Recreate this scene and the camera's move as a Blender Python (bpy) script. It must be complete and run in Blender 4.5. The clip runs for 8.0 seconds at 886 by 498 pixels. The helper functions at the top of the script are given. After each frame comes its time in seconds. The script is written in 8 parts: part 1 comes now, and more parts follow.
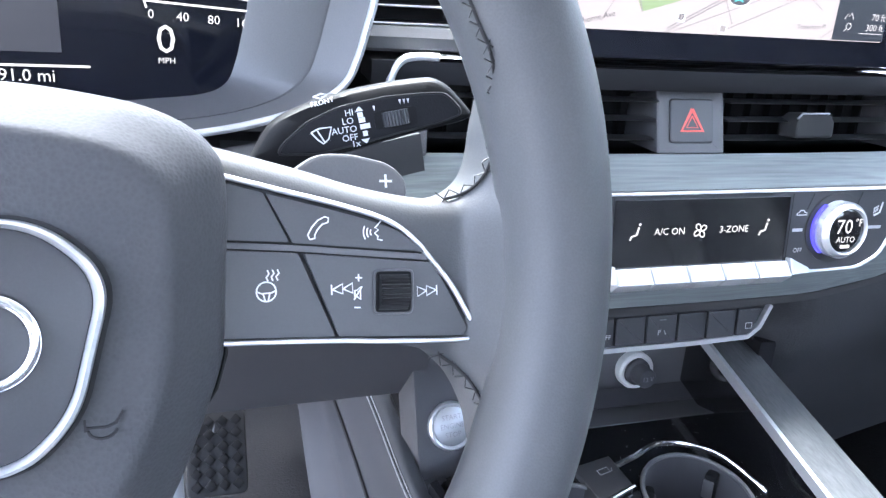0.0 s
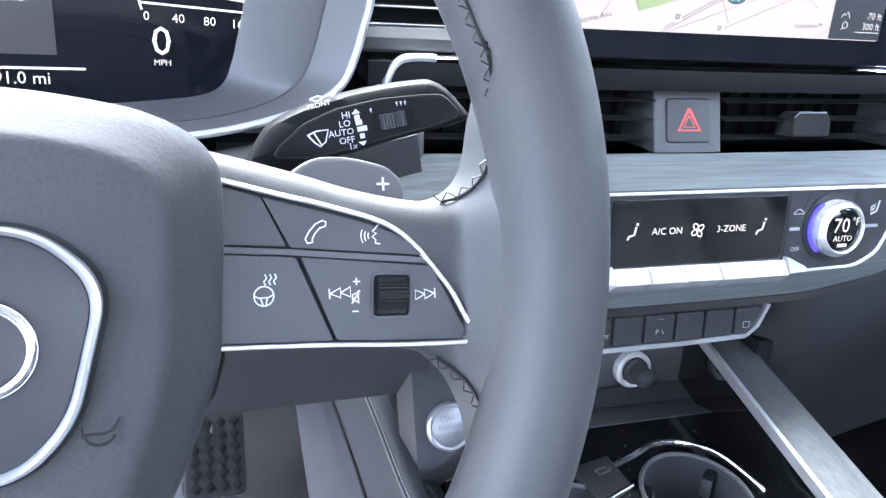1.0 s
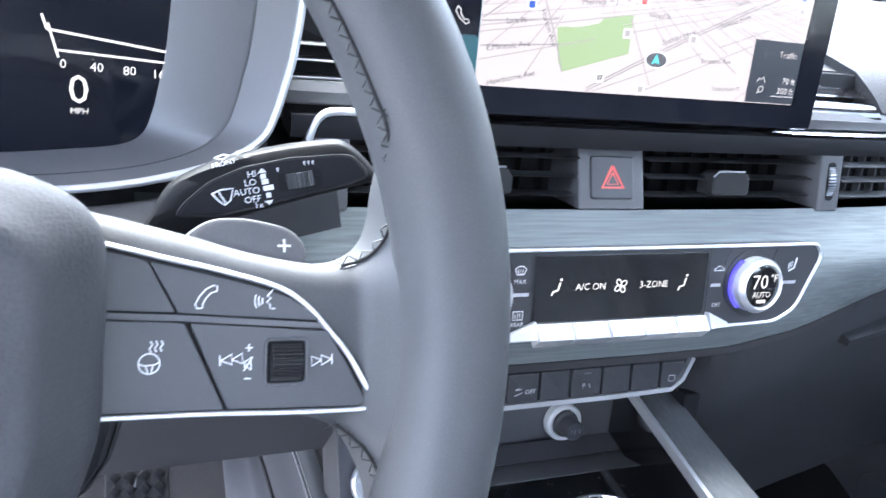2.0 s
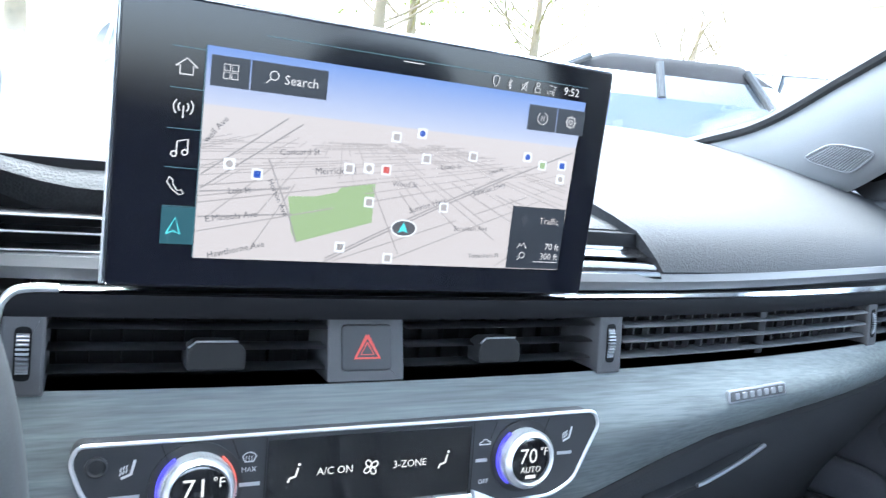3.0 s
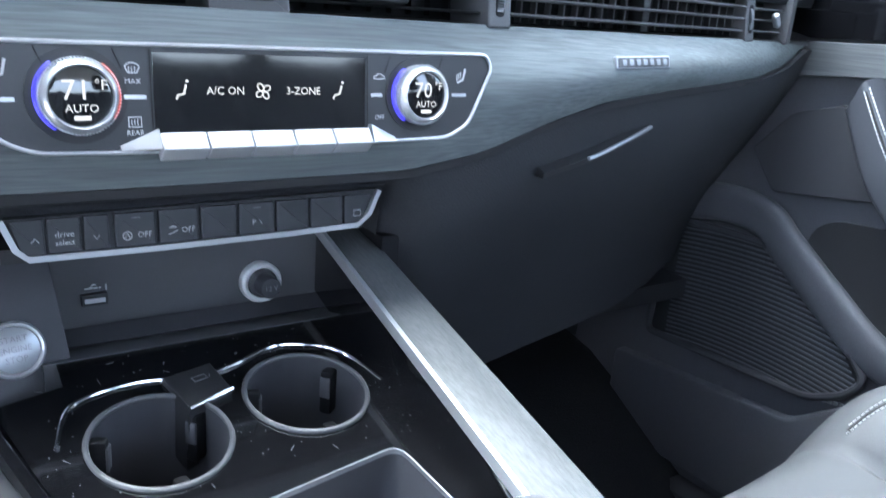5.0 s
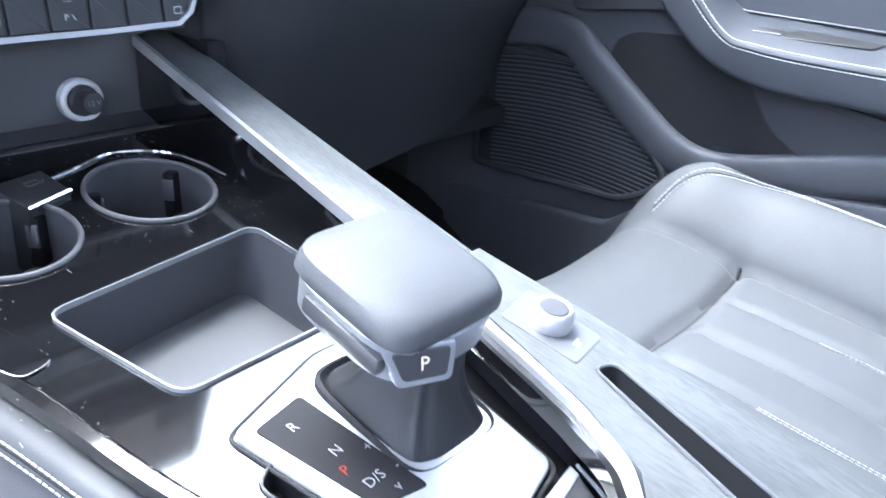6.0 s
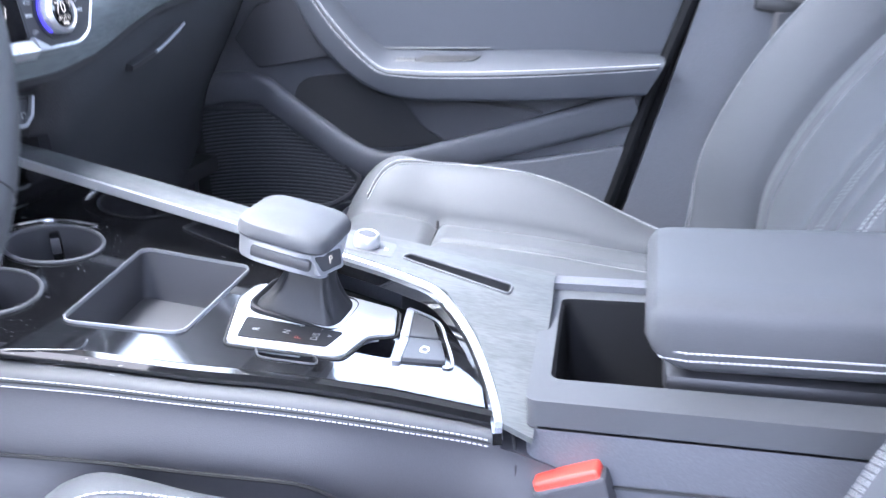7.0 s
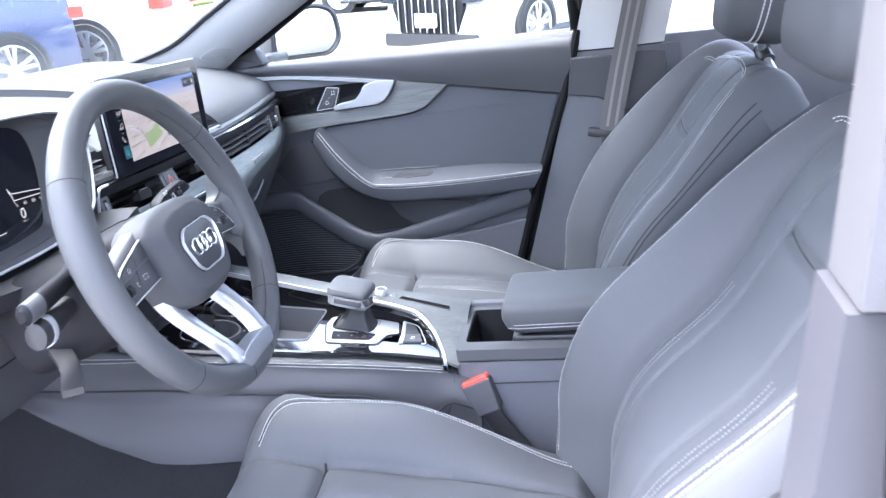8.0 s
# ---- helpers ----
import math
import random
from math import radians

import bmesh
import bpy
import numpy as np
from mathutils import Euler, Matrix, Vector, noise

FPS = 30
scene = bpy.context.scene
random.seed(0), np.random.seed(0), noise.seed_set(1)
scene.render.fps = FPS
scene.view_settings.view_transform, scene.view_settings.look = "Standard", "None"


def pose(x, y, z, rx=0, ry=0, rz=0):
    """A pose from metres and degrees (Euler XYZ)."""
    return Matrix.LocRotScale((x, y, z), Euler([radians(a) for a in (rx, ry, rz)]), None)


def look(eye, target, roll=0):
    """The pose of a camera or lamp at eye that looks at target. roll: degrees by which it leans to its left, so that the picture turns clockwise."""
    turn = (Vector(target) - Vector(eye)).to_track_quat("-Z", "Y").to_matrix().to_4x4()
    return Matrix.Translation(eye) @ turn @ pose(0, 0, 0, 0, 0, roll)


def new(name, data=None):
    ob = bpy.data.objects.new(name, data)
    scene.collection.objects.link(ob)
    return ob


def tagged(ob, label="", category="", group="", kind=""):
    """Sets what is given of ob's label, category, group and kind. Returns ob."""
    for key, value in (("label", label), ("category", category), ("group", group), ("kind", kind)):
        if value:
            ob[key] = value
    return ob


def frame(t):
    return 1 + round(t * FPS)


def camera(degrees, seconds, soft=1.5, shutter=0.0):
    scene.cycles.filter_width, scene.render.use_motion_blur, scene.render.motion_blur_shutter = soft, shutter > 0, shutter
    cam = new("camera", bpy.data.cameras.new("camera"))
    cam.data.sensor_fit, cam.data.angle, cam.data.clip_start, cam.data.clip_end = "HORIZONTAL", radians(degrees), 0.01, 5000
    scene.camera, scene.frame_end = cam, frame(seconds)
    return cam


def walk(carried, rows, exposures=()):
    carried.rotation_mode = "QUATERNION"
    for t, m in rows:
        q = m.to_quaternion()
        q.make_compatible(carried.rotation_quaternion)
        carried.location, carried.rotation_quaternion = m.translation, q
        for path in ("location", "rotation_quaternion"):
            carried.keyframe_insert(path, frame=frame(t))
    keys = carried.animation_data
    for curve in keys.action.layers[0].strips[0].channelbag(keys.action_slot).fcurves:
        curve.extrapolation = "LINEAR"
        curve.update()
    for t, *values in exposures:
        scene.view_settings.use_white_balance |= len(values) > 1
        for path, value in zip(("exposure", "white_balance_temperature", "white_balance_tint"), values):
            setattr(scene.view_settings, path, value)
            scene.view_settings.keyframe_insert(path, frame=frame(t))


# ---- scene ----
cam = camera(58.2, 8.0, soft=1.35, shutter=0.22)
EXPO = 4.15
PATH = [
    (0, (-0.288, -0.401, 0.674), (0.32, 1.386, 0.012), 4.0),
    (0.5, (-0.288, -0.4, 0.675), (0.318, 1.386, 0.01), 3.8),
    (1, (-0.288, -0.4, 0.675), (0.327, 1.384, 0.01), 3.8),
    (1.2, (-0.288, -0.398, 0.675), (0.335, 1.385, 0.018), 3.9),
    (2.3, (-0.25, -0.405, 0.692), (0.536, 1.372, 0.219), 5.9),
    (2.5, (-0.22, -0.411, 0.705), (0.598, 1.369, 0.299), 6.0),
    (3, (-0.172, -0.405, 0.722), (0.744, 1.35, 0.445), 6.7),
    (3.5, (-0.164, -0.408, 0.716), (0.809, 1.324, 0.483), 6.1),
    (4, (-0.164, -0.415, 0.673), (0.852, 1.277, 0.35), 5.7),
    (4.5, (-0.169, -0.421, 0.635), (0.888, 1.207, 0.154), 5.6),
    (4.7, (-0.17, -0.426, 0.618), (0.908, 1.173, 0.09), 5.2),
    (5.8, (-0.188, -0.459, 0.548), (1.12, 0.827, -0.249), 4.1),
    (6, (-0.203, -0.462, 0.538), (1.187, 0.714, -0.291), 3.8),
    (6.5, (-0.277, -0.472, 0.526), (1.33, 0.378, -0.309), 2.2),
    (6.8, (-0.377, -0.49, 0.544), (1.361, 0.13, -0.227), -0.9),
    (7, (-0.487, -0.504, 0.576), (1.319, -0.023, -0.136), -2.6),
    (7.3, (-0.696, -0.555, 0.679), (1.151, -0.161, 0.021), -5.1),
    (7.5, (-0.832, -0.59, 0.749), (1.022, -0.198, 0.109), -5.9),
    (7.8, (-1.017, -0.653, 0.823), (0.83, -0.233, 0.182), -7.1),
    (8, (-1.131, -0.697, 0.832), (0.719, -0.254, 0.214), -7.5),
]
walk(cam, [(t, look(e, g, r)) for t, e, g, r in PATH],
     exposures=[(0, 4.85, 5800, 13), (1.2, 4.85, 5800, 13), (2.4, 4.85, 5800, 11), (3.0, 4.5, 5650, 6), (3.6, 4.1, 5600, 5), (4.0, 3.88, 5600, 6), (4.7, 4.2, 5600, 7), (5.8, 4.6, 5600, 12), (6.5, 4.5, 5600, 14), (7.0, 4.6, 5650, 17), (7.5, 4.6, 5700, 17), (8, 4.18, 5750, 16)])

# ---- sky, sun ----
SUN_FROM = Vector((-0.06, 0.34, 0.90)).normalized()
world = bpy.data.worlds.new("sky")
scene.world = world
world.use_nodes = True
_w = world.node_tree
_sky = _w.nodes.new("ShaderNodeTexSky")
_sky.sky_type, _sky.sun_disc = "NISHITA", False
_sky.sun_elevation = math.asin(SUN_FROM.z)
_sky.sun_rotation = math.atan2(SUN_FROM.x, SUN_FROM.y)
_sky.dust_density, _sky.air_density = 6.0, 1.0
_bg = _w.nodes["Background"]
_bg.inputs["Strength"].default_value = 0.15
_pale = _w.nodes.new("ShaderNodeHueSaturation")
_pale.inputs["Saturation"].default_value = 0.6
_w.links.new(_sky.outputs["Color"], _pale.inputs["Color"])
_w.links.new(_pale.outputs["Color"], _bg.inputs["Color"])
sun = new("sun", bpy.data.lights.new("sun", "SUN"))
sun.data.energy, sun.data.angle, sun.data.color = 0.5, radians(60), (1.0, 0.97, 0.93)
sun.matrix_world = look(SUN_FROM * 30, (0, 0, 0))


# ---- materials ----
def mat(name, color, rough=0.5, metal=0.0, spread=0.15, grain=None, bump=0.0, speck=0.0, coat=0.0, sheen=0.0, stretch=None, kind="noise", blotch=5.0, spec=0.5):
    """A surface: base colour varied at two scales, with fine relief. grain: cells per metre."""
    m = bpy.data.materials.new(name)
    m.use_nodes = True
    t = m.node_tree
    b = t.nodes["Principled BSDF"]
    b.inputs["Roughness"].default_value, b.inputs["Metallic"].default_value = rough, metal
    b.inputs["Coat Weight"].default_value, b.inputs["Coat Roughness"].default_value = coat, 0.08
    b.inputs["Sheen Weight"].default_value = sheen
    b.inputs["Specular IOR Level"].default_value = spec
    co = t.nodes.new("ShaderNodeTexCoord")
    mp = t.nodes.new("ShaderNodeMapping")
    t.links.new(co.outputs["Object"], mp.inputs["Vector"])
    if stretch:
        mp.inputs["Scale"].default_value = stretch
    big = t.nodes.new("ShaderNodeTexNoise")
    big.inputs["Scale"].default_value, big.inputs["Detail"].default_value = blotch, 4
    t.links.new(co.outputs["Object"], big.inputs["Vector"])
    fine = t.nodes.new("ShaderNodeTexVoronoi" if kind == "cells" else "ShaderNodeTexNoise")
    fine.inputs["Scale"].default_value = grain or 150.0
    if kind != "cells":
        fine.inputs["Detail"].default_value = 3
    t.links.new(mp.outputs["Vector"], fine.inputs["Vector"])
    height = fine.outputs["Distance"] if kind == "cells" else fine.outputs["Fac"]
    mix = t.nodes.new("ShaderNodeMath")
    mix.operation = "MULTIPLY_ADD"
    mix.inputs[1].default_value = 0.5
    half = t.nodes.new("ShaderNodeMath")
    half.operation = "MULTIPLY"
    half.inputs[1].default_value = 0.5
    t.links.new(height, half.inputs[0])
    t.links.new(big.outputs["Fac"], mix.inputs[0])
    t.links.new(half.outputs[0], mix.inputs[2])
    ramp = t.nodes.new("ShaderNodeValToRGB")
    lo, hi = ramp.color_ramp.elements
    lo.position, hi.position = 0.25, 0.75
    lo.color = (*[c * (1 - spread) for c in color], 1)
    hi.color = (*[min(1, c * (1 + spread)) for c in color], 1)
    t.links.new(mix.outputs[0], ramp.inputs["Fac"])
    t.links.new(ramp.outputs["Color"], b.inputs["Base Color"])
    rr = t.nodes.new("ShaderNodeMapRange")
    rr.inputs["To Min"].default_value, rr.inputs["To Max"].default_value = max(0, rough - 0.08), min(1, rough + 0.08)
    t.links.new(big.outputs["Fac"], rr.inputs["Value"])
    t.links.new(rr.outputs["Result"], b.inputs["Roughness"])
    if bump:
        bp = t.nodes.new("ShaderNodeBump")
        bp.inputs["Strength"].default_value, bp.inputs["Distance"].default_value = bump, 0.0006
        t.links.new(height, bp.inputs["Height"])
        t.links.new(bp.outputs["Normal"], b.inputs["Normal"])
    return m


def wood(name, dark, light, rough=0.55, axis=0):
    """Open-pored veneer: long fibres along one axis, with fine dark pores."""
    m = bpy.data.materials.new(name)
    m.use_nodes = True
    t = m.node_tree
    b = t.nodes["Principled BSDF"]
    b.inputs["Roughness"].default_value = rough
    b.inputs["Specular IOR Level"].default_value = 0.35
    co = t.nodes.new("ShaderNodeTexCoord")
    mp = t.nodes.new("ShaderNodeMapping")
    s = [620.0, 620.0, 620.0]
    s[axis] = 18.0
    mp.inputs["Scale"].default_value = s
    t.links.new(co.outputs["Object"], mp.inputs["Vector"])
    fib = t.nodes.new("ShaderNodeTexNoise")
    fib.inputs["Scale"].default_value, fib.inputs["Detail"].default_value = 1.0, 5
    t.links.new(mp.outputs["Vector"], fib.inputs["Vector"])
    mp2 = t.nodes.new("ShaderNodeMapping")
    s2 = [45.0, 45.0, 45.0]
    s2[axis] = 3.0
    mp2.inputs["Scale"].default_value = s2
    t.links.new(co.outputs["Object"], mp2.inputs["Vector"])
    band = t.nodes.new("ShaderNodeTexNoise")
    band.inputs["Scale"].default_value, band.inputs["Detail"].default_value = 1.0, 3
    t.links.new(mp2.outputs["Vector"], band.inputs["Vector"])
    mx = t.nodes.new("ShaderNodeMath")
    mx.operation = "MULTIPLY"
    t.links.new(fib.outputs["Fac"], mx.inputs[0])
    t.links.new(band.outputs["Fac"], mx.inputs[1])
    ramp = t.nodes.new("ShaderNodeValToRGB")
    lo, hi = ramp.color_ramp.elements
    lo.position, hi.position = 0.14, 0.36
    lo.color, hi.color = (*dark, 1), (*light, 1)
    t.links.new(mx.outputs[0], ramp.inputs["Fac"])
    t.links.new(ramp.outputs["Color"], b.inputs["Base Color"])
    bp = t.nodes.new("ShaderNodeBump")
    bp.inputs["Strength"].default_value, bp.inputs["Distance"].default_value = 0.35, 0.0005
    t.links.new(fib.outputs["Fac"], bp.inputs["Height"])
    t.links.new(bp.outputs["Normal"], b.inputs["Normal"])
    return m


def glow(name, color, strength=1.0):
    """A lit part of a display."""
    m = bpy.data.materials.new(name)
    m.use_nodes = True
    b = m.node_tree.nodes["Principled BSDF"]
    b.inputs["Base Color"].default_value = (0.01, 0.01, 0.01, 1)
    b.inputs["Roughness"].default_value = 0.3
    b.inputs["Emission Color"].default_value = (*color, 1)
    b.inputs["Emission Strength"].default_value = strength
    return m


LIT = 2.0 ** -EXPO
LEATHER = mat("grey_black_leather", (0.064, 0.066, 0.071), 0.55, spec=0.25, grain=1000, bump=0.20, spread=0.12, sheen=0.0)
LEATHER_SEAT = mat("seat_leather", (0.063, 0.066, 0.072), 0.56, spec=0.22, grain=1100, bump=0.16, kind="cells", spread=0.10)
LEATHER_DARK = mat("black_leather", (0.094, 0.096, 0.108), 0.52, spec=0.35, grain=900, bump=0.35, kind="cells")
LEATHER_PANEL = mat("blue_grey_door_leather", (0.058, 0.062, 0.073), 0.52, spec=0.30, grain=900, bump=0.25, kind="cells", spread=0.08)
LEATHER_HUB = mat("grained_airbag_cover", (0.056, 0.057, 0.061), 0.60, spec=0.20, grain=950, bump=0.20, kind="cells", spread=0.10)
RIM_LEATHER = mat("wheel_leather", (0.060, 0.062, 0.065), 0.48, spec=0.30, grain=1500, bump=0.06, kind="cells", spread=0.10)
PAD = mat("dash_pad_grained_plastic", (0.040, 0.041, 0.045), 0.64, spec=0.22, grain=650, bump=0.5, kind="cells")
PLASTIC = mat("black_plastic", (0.022, 0.022, 0.024), 0.42, grain=1400, bump=0.1)
PLASTIC_SOFT = mat("soft_dark_plastic", (0.050, 0.050, 0.056), 0.55, spec=0.35, grain=1300, bump=0.2)
PLASTIC_GREY = mat("grey_plastic", (0.075, 0.075, 0.08), 0.42, grain=1400, bump=0.1)
BUTTON = mat("button_plastic", (0.036, 0.037, 0.041), 0.36, grain=1500, bump=0.05)
GLOSS = mat("piano_black", (0.006, 0.006, 0.007), 0.06, spread=0.1, coat=1.0)
RUBBER = mat("black_rubber", (0.007, 0.007, 0.008), 0.7, spec=0.18, grain=600, bump=0.2)
RUBBER_SHEEN = mat("ribbed_black_rubber", (0.012, 0.012, 0.013), 0.45, spec=0.4)
SATIN = mat("satin_aluminium", (0.60, 0.61, 0.63), 0.32, metal=0.7, spread=0.05, grain=2500, bump=0.05)
CHROME = mat("chrome", (0.80, 0.81, 0.83), 0.10, metal=1.0, spread=0.03)
STRIP = mat("brushed_metal_strip", (0.70, 0.71, 0.73), 0.16, metal=1.0, spread=0.03)
SILVER = mat("silver_paint_plastic", (0.36, 0.37, 0.39), 0.36, metal=0.7, spread=0.05)
ASH = wood("grey_open_pore_wood", (0.085, 0.097, 0.100), (0.155, 0.174, 0.178), axis=0)
MATTE = mat("matte_black_plastic", (0.012, 0.012, 0.014), 0.6, spec=0.14, grain=1500, bump=0.1)
# matte black again, darkened for the shade behind wheel and hood
STALK_SHADED = mat("shaded_stalk_plastic", (0.0055, 0.0055, 0.006), 0.5, spec=0.14, grain=1500, bump=0.1)
GAITER = mat("gaiter_black_leather", (0.016, 0.016, 0.018), 0.5, spec=0.4, grain=900, bump=0.2)
ASH_Y = wood("grey_open_pore_wood_lengthwise", (0.050, 0.053, 0.055), (0.084, 0.088, 0.090), axis=1)
ASH_DOOR = wood("pale_open_pore_door_wood", (0.078, 0.082, 0.085), (0.125, 0.130, 0.134), axis=1)
CARPET = mat("dark_carpet", (0.022, 0.022, 0.024), 0.95, spec=0.1, grain=420, bump=1.0, spread=0.35)
MAT_FLOOR = mat("floor_mat_pile", (0.009, 0.009, 0.0105), 0.95, spec=0.1, grain=500, bump=1.0, spread=0.35)
HEADLINER = mat("headliner_fabric", (0.68, 0.68, 0.67), 0.9, grain=700, bump=0.3, spread=0.05)
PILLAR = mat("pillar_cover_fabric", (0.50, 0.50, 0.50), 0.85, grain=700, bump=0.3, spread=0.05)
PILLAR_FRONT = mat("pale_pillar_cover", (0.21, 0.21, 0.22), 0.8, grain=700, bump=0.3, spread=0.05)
# same pale pillar fabric, its colour darkened to offset strong doorway light
PILLAR_SHADED = mat("shaded_pillar_fabric", (0.050, 0.050, 0.053), 0.85, grain=700, bump=0.3, spread=0.05)
SLAT_GREY = mat("grey_vent_plastic", (0.085, 0.086, 0.092), 0.45, grain=1400, bump=0.1)
GRILLE_GREY = mat("grey_grille_plastic", (0.155, 0.155, 0.16), 0.6, grain=1400, bump=0.3)
THREAD = mat("light_grey_thread", (0.42, 0.42, 0.43), 0.6, grain=3000, bump=0.2)
RING_SILVER = mat("bright_silver_ring", (0.80, 0.80, 0.80), 0.3, metal=0.15, spread=0.03)
THREAD_SOFT = mat("dull_grey_thread", (0.26, 0.26, 0.27), 0.7)
THREAD_DARK = mat("black_thread", (0.010, 0.010, 0.012), 0.5)
SEAM = mat("seam_shadow_gap", (0.010, 0.010, 0.011), 0.8)
SATIN_CLOTH = mat("pale_webbing_stripe", (0.20, 0.19, 0.185), 0.7, grain=900, bump=0.4)
WEBBING = mat("seat_belt_webbing", (0.105, 0.098, 0.096), 0.65, grain=900, bump=0.5, spread=0.2)
RED_PLASTIC = mat("red_plastic", (0.62, 0.055, 0.035), 0.4, grain=900)
WHITE_PRINT = mat("white_print", (0.62, 0.62, 0.62), 0.5)
GREY_PRINT = mat("grey_print", (0.22, 0.22, 0.23), 0.5)
SCREEN_BLACK = mat("display_glass", (0.006, 0.007, 0.012), 0.09, spread=0.1)



def pane_glass(name, tint):
    """Thin window glass: it lets light through with a slight tint and mirrors by its angle."""
    m = bpy.data.materials.new(name)
    m.use_nodes = True
    t = m.node_tree
    t.nodes.remove(t.nodes["Principled BSDF"])
    clear, gloss, mix, fr, curve, least = (t.nodes.new(n) for n in ("ShaderNodeBsdfTransparent", "ShaderNodeBsdfGlossy", "ShaderNodeMixShader", "ShaderNodeLayerWeight", "ShaderNodeMath", "ShaderNodeMath"))
    clear.inputs["Color"].default_value = (*tint, 1)
    gloss.inputs["Roughness"].default_value = 0.0
    curve.operation, curve.inputs[1].default_value = "POWER", 4.0
    least.operation, least.inputs[1].default_value, least.inputs[2].default_value = "MULTIPLY_ADD", 0.45, 0.015
    t.links.new(fr.outputs["Facing"], curve.inputs[0])
    t.links.new(curve.outputs[0], least.inputs[0])
    t.links.new(least.outputs[0], mix.inputs["Fac"])
    t.links.new(clear.outputs["BSDF"], mix.inputs[1])
    t.links.new(gloss.outputs["BSDF"], mix.inputs[2])
    t.links.new(mix.outputs["Shader"], t.nodes["Material Output"].inputs["Surface"])
    return m


PANE = pane_glass("tinted_window_glass", (0.90, 0.93, 0.92))

# ---- building blocks ----
def V(*a):
    return Vector(a)


def basis(o, x, z):
    """A placing whose x axis runs along x and whose z axis is nearest to z."""
    x = Vector(x).normalized()
    y = Vector(z).cross(x).normalized()
    z = x.cross(y)
    return Matrix(((x.x, y.x, z.x, o[0]), (x.y, y.y, z.y, o[1]), (x.z, y.z, z.z, o[2]), (0, 0, 0, 1)))


def thing(name, at=(0, 0, 0), label="", category="", group="", kind=""):
    ob = new(name)
    ob.empty_display_size = 0.05
    ob.location = at
    return tagged(ob, label, category, group, kind)


def part(name, bm, material, parent=None, label="", sharp=38, kind=""):
    """One mesh object out of a bmesh in world coordinates, under a thing or a part."""
    me = bpy.data.meshes.new(name)
    bmesh.ops.recalc_face_normals(bm, faces=bm.faces)
    bm.to_mesh(me)
    bm.free()
    me.materials.append(material)
    me.polygons.foreach_set("use_smooth", [p.loop_total <= 5 for p in me.polygons])
    me.set_sharp_from_angle(angle=radians(sharp))
    ob = new(name, me)
    if parent is not None:
        ob.parent = parent
        if parent.type == "EMPTY":
            ob.matrix_parent_inverse = Matrix.Translation(-Vector(parent.location))
    return tagged(ob, label, kind=kind)


def structure(name, bm, material, label="", category="", sharp=38):
    return tagged(part(name, bm, material, None, sharp=sharp), label, category, kind="structure")


def loft(rings, cap=True, closed=True, wrap=False):
    bm = bmesh.new()
    rows = [[bm.verts.new(p) for p in r] for r in rings]
    n = len(rows[0])
    pairs = list(zip(rows, rows[1:])) + ([(rows[-1], rows[0])] if wrap else [])
    for a, b in pairs:
        for i in range(n if closed else n - 1):
            j = (i + 1) % n
            try:
                bm.faces.new((a[i], a[j], b[j], b[i]))
            except ValueError:
                pass
    if cap and closed and not wrap:
        bm.faces.new(rows[0])
        bm.faces.new(rows[-1][::-1])
    return bm


def solid(front, back, nu, nv):
    """A closed shell between two surfaces that are functions of u and v, each 0 to 1."""
    bm = bmesh.new()
    f = [[bm.verts.new(front(i / nu, j / nv)) for j in range(nv + 1)] for i in range(nu + 1)]
    b = [[bm.verts.new(back(i / nu, j / nv)) for j in range(nv + 1)] for i in range(nu + 1)]
    for g, s in ((f, 1), (b, -1)):
        for i in range(nu):
            for j in range(nv):
                q = (g[i][j], g[i + 1][j], g[i + 1][j + 1], g[i][j + 1])
                bm.faces.new(q if s > 0 else q[::-1])
    edge = [(i, 0) for i in range(nu)] + [(nu, j) for j in range(nv)] + [(i, nv) for i in range(nu, 0, -1)] + [(0, j) for j in range(nv, 0, -1)]
    for (i, j), (k, l) in zip(edge, edge[1:] + edge[:1]):
        bm.faces.new((f[i][j], b[i][j], b[k][l], f[k][l]))
    return bm


def smooth_path(pts, n=8, closed=False):
    """A rounded line through the points (Catmull-Rom)."""
    pts = [Vector(p) for p in pts]
    out, m = [], len(pts)
    for i in range(m if closed else m - 1):
        if closed:
            a, b, c, d = pts[i - 1], pts[i], pts[(i + 1) % m], pts[(i + 2) % m]
        else:
            a, b, c, d = pts[max(i - 1, 0)], pts[i], pts[i + 1], pts[min(i + 2, m - 1)]
        for k in range(n):
            t = k / n
            out.append(0.5 * (2 * b + (c - a) * t + (2 * a - 5 * b + 4 * c - d) * t * t + (3 * b - a - 3 * c + d) * t ** 3))
    if not closed:
        out.append(pts[-1])
    return out


def sweep(path, section, up=(0, 0, 1), closed=False, cap=True):
    """A section of (side, up) pairs carried along a path."""
    path = [Vector(p) for p in path]
    up, rings, n = Vector(up), [], len(path)
    for i, p in enumerate(path):
        a, b = (path[i - 1], path[(i + 1) % n]) if closed else (path[max(i - 1, 0)], path[min(i + 1, n - 1)])
        t = (b - a).normalized()
        s = t.cross(up).normalized()
        u = s.cross(t)
        rings.append([p + s * x + u * y for x, y in section])
    return loft(rings, cap=cap, wrap=closed)


def circle(r, n=10, ry=None):
    return [(r * math.cos(2 * math.pi * k / n), (ry or r) * math.sin(2 * math.pi * k / n)) for k in range(n)]


def tube(path, r, n=8, closed=False, up=(0, 0, 1), ry=None):
    return sweep(path, circle(r, n, ry), up, closed)


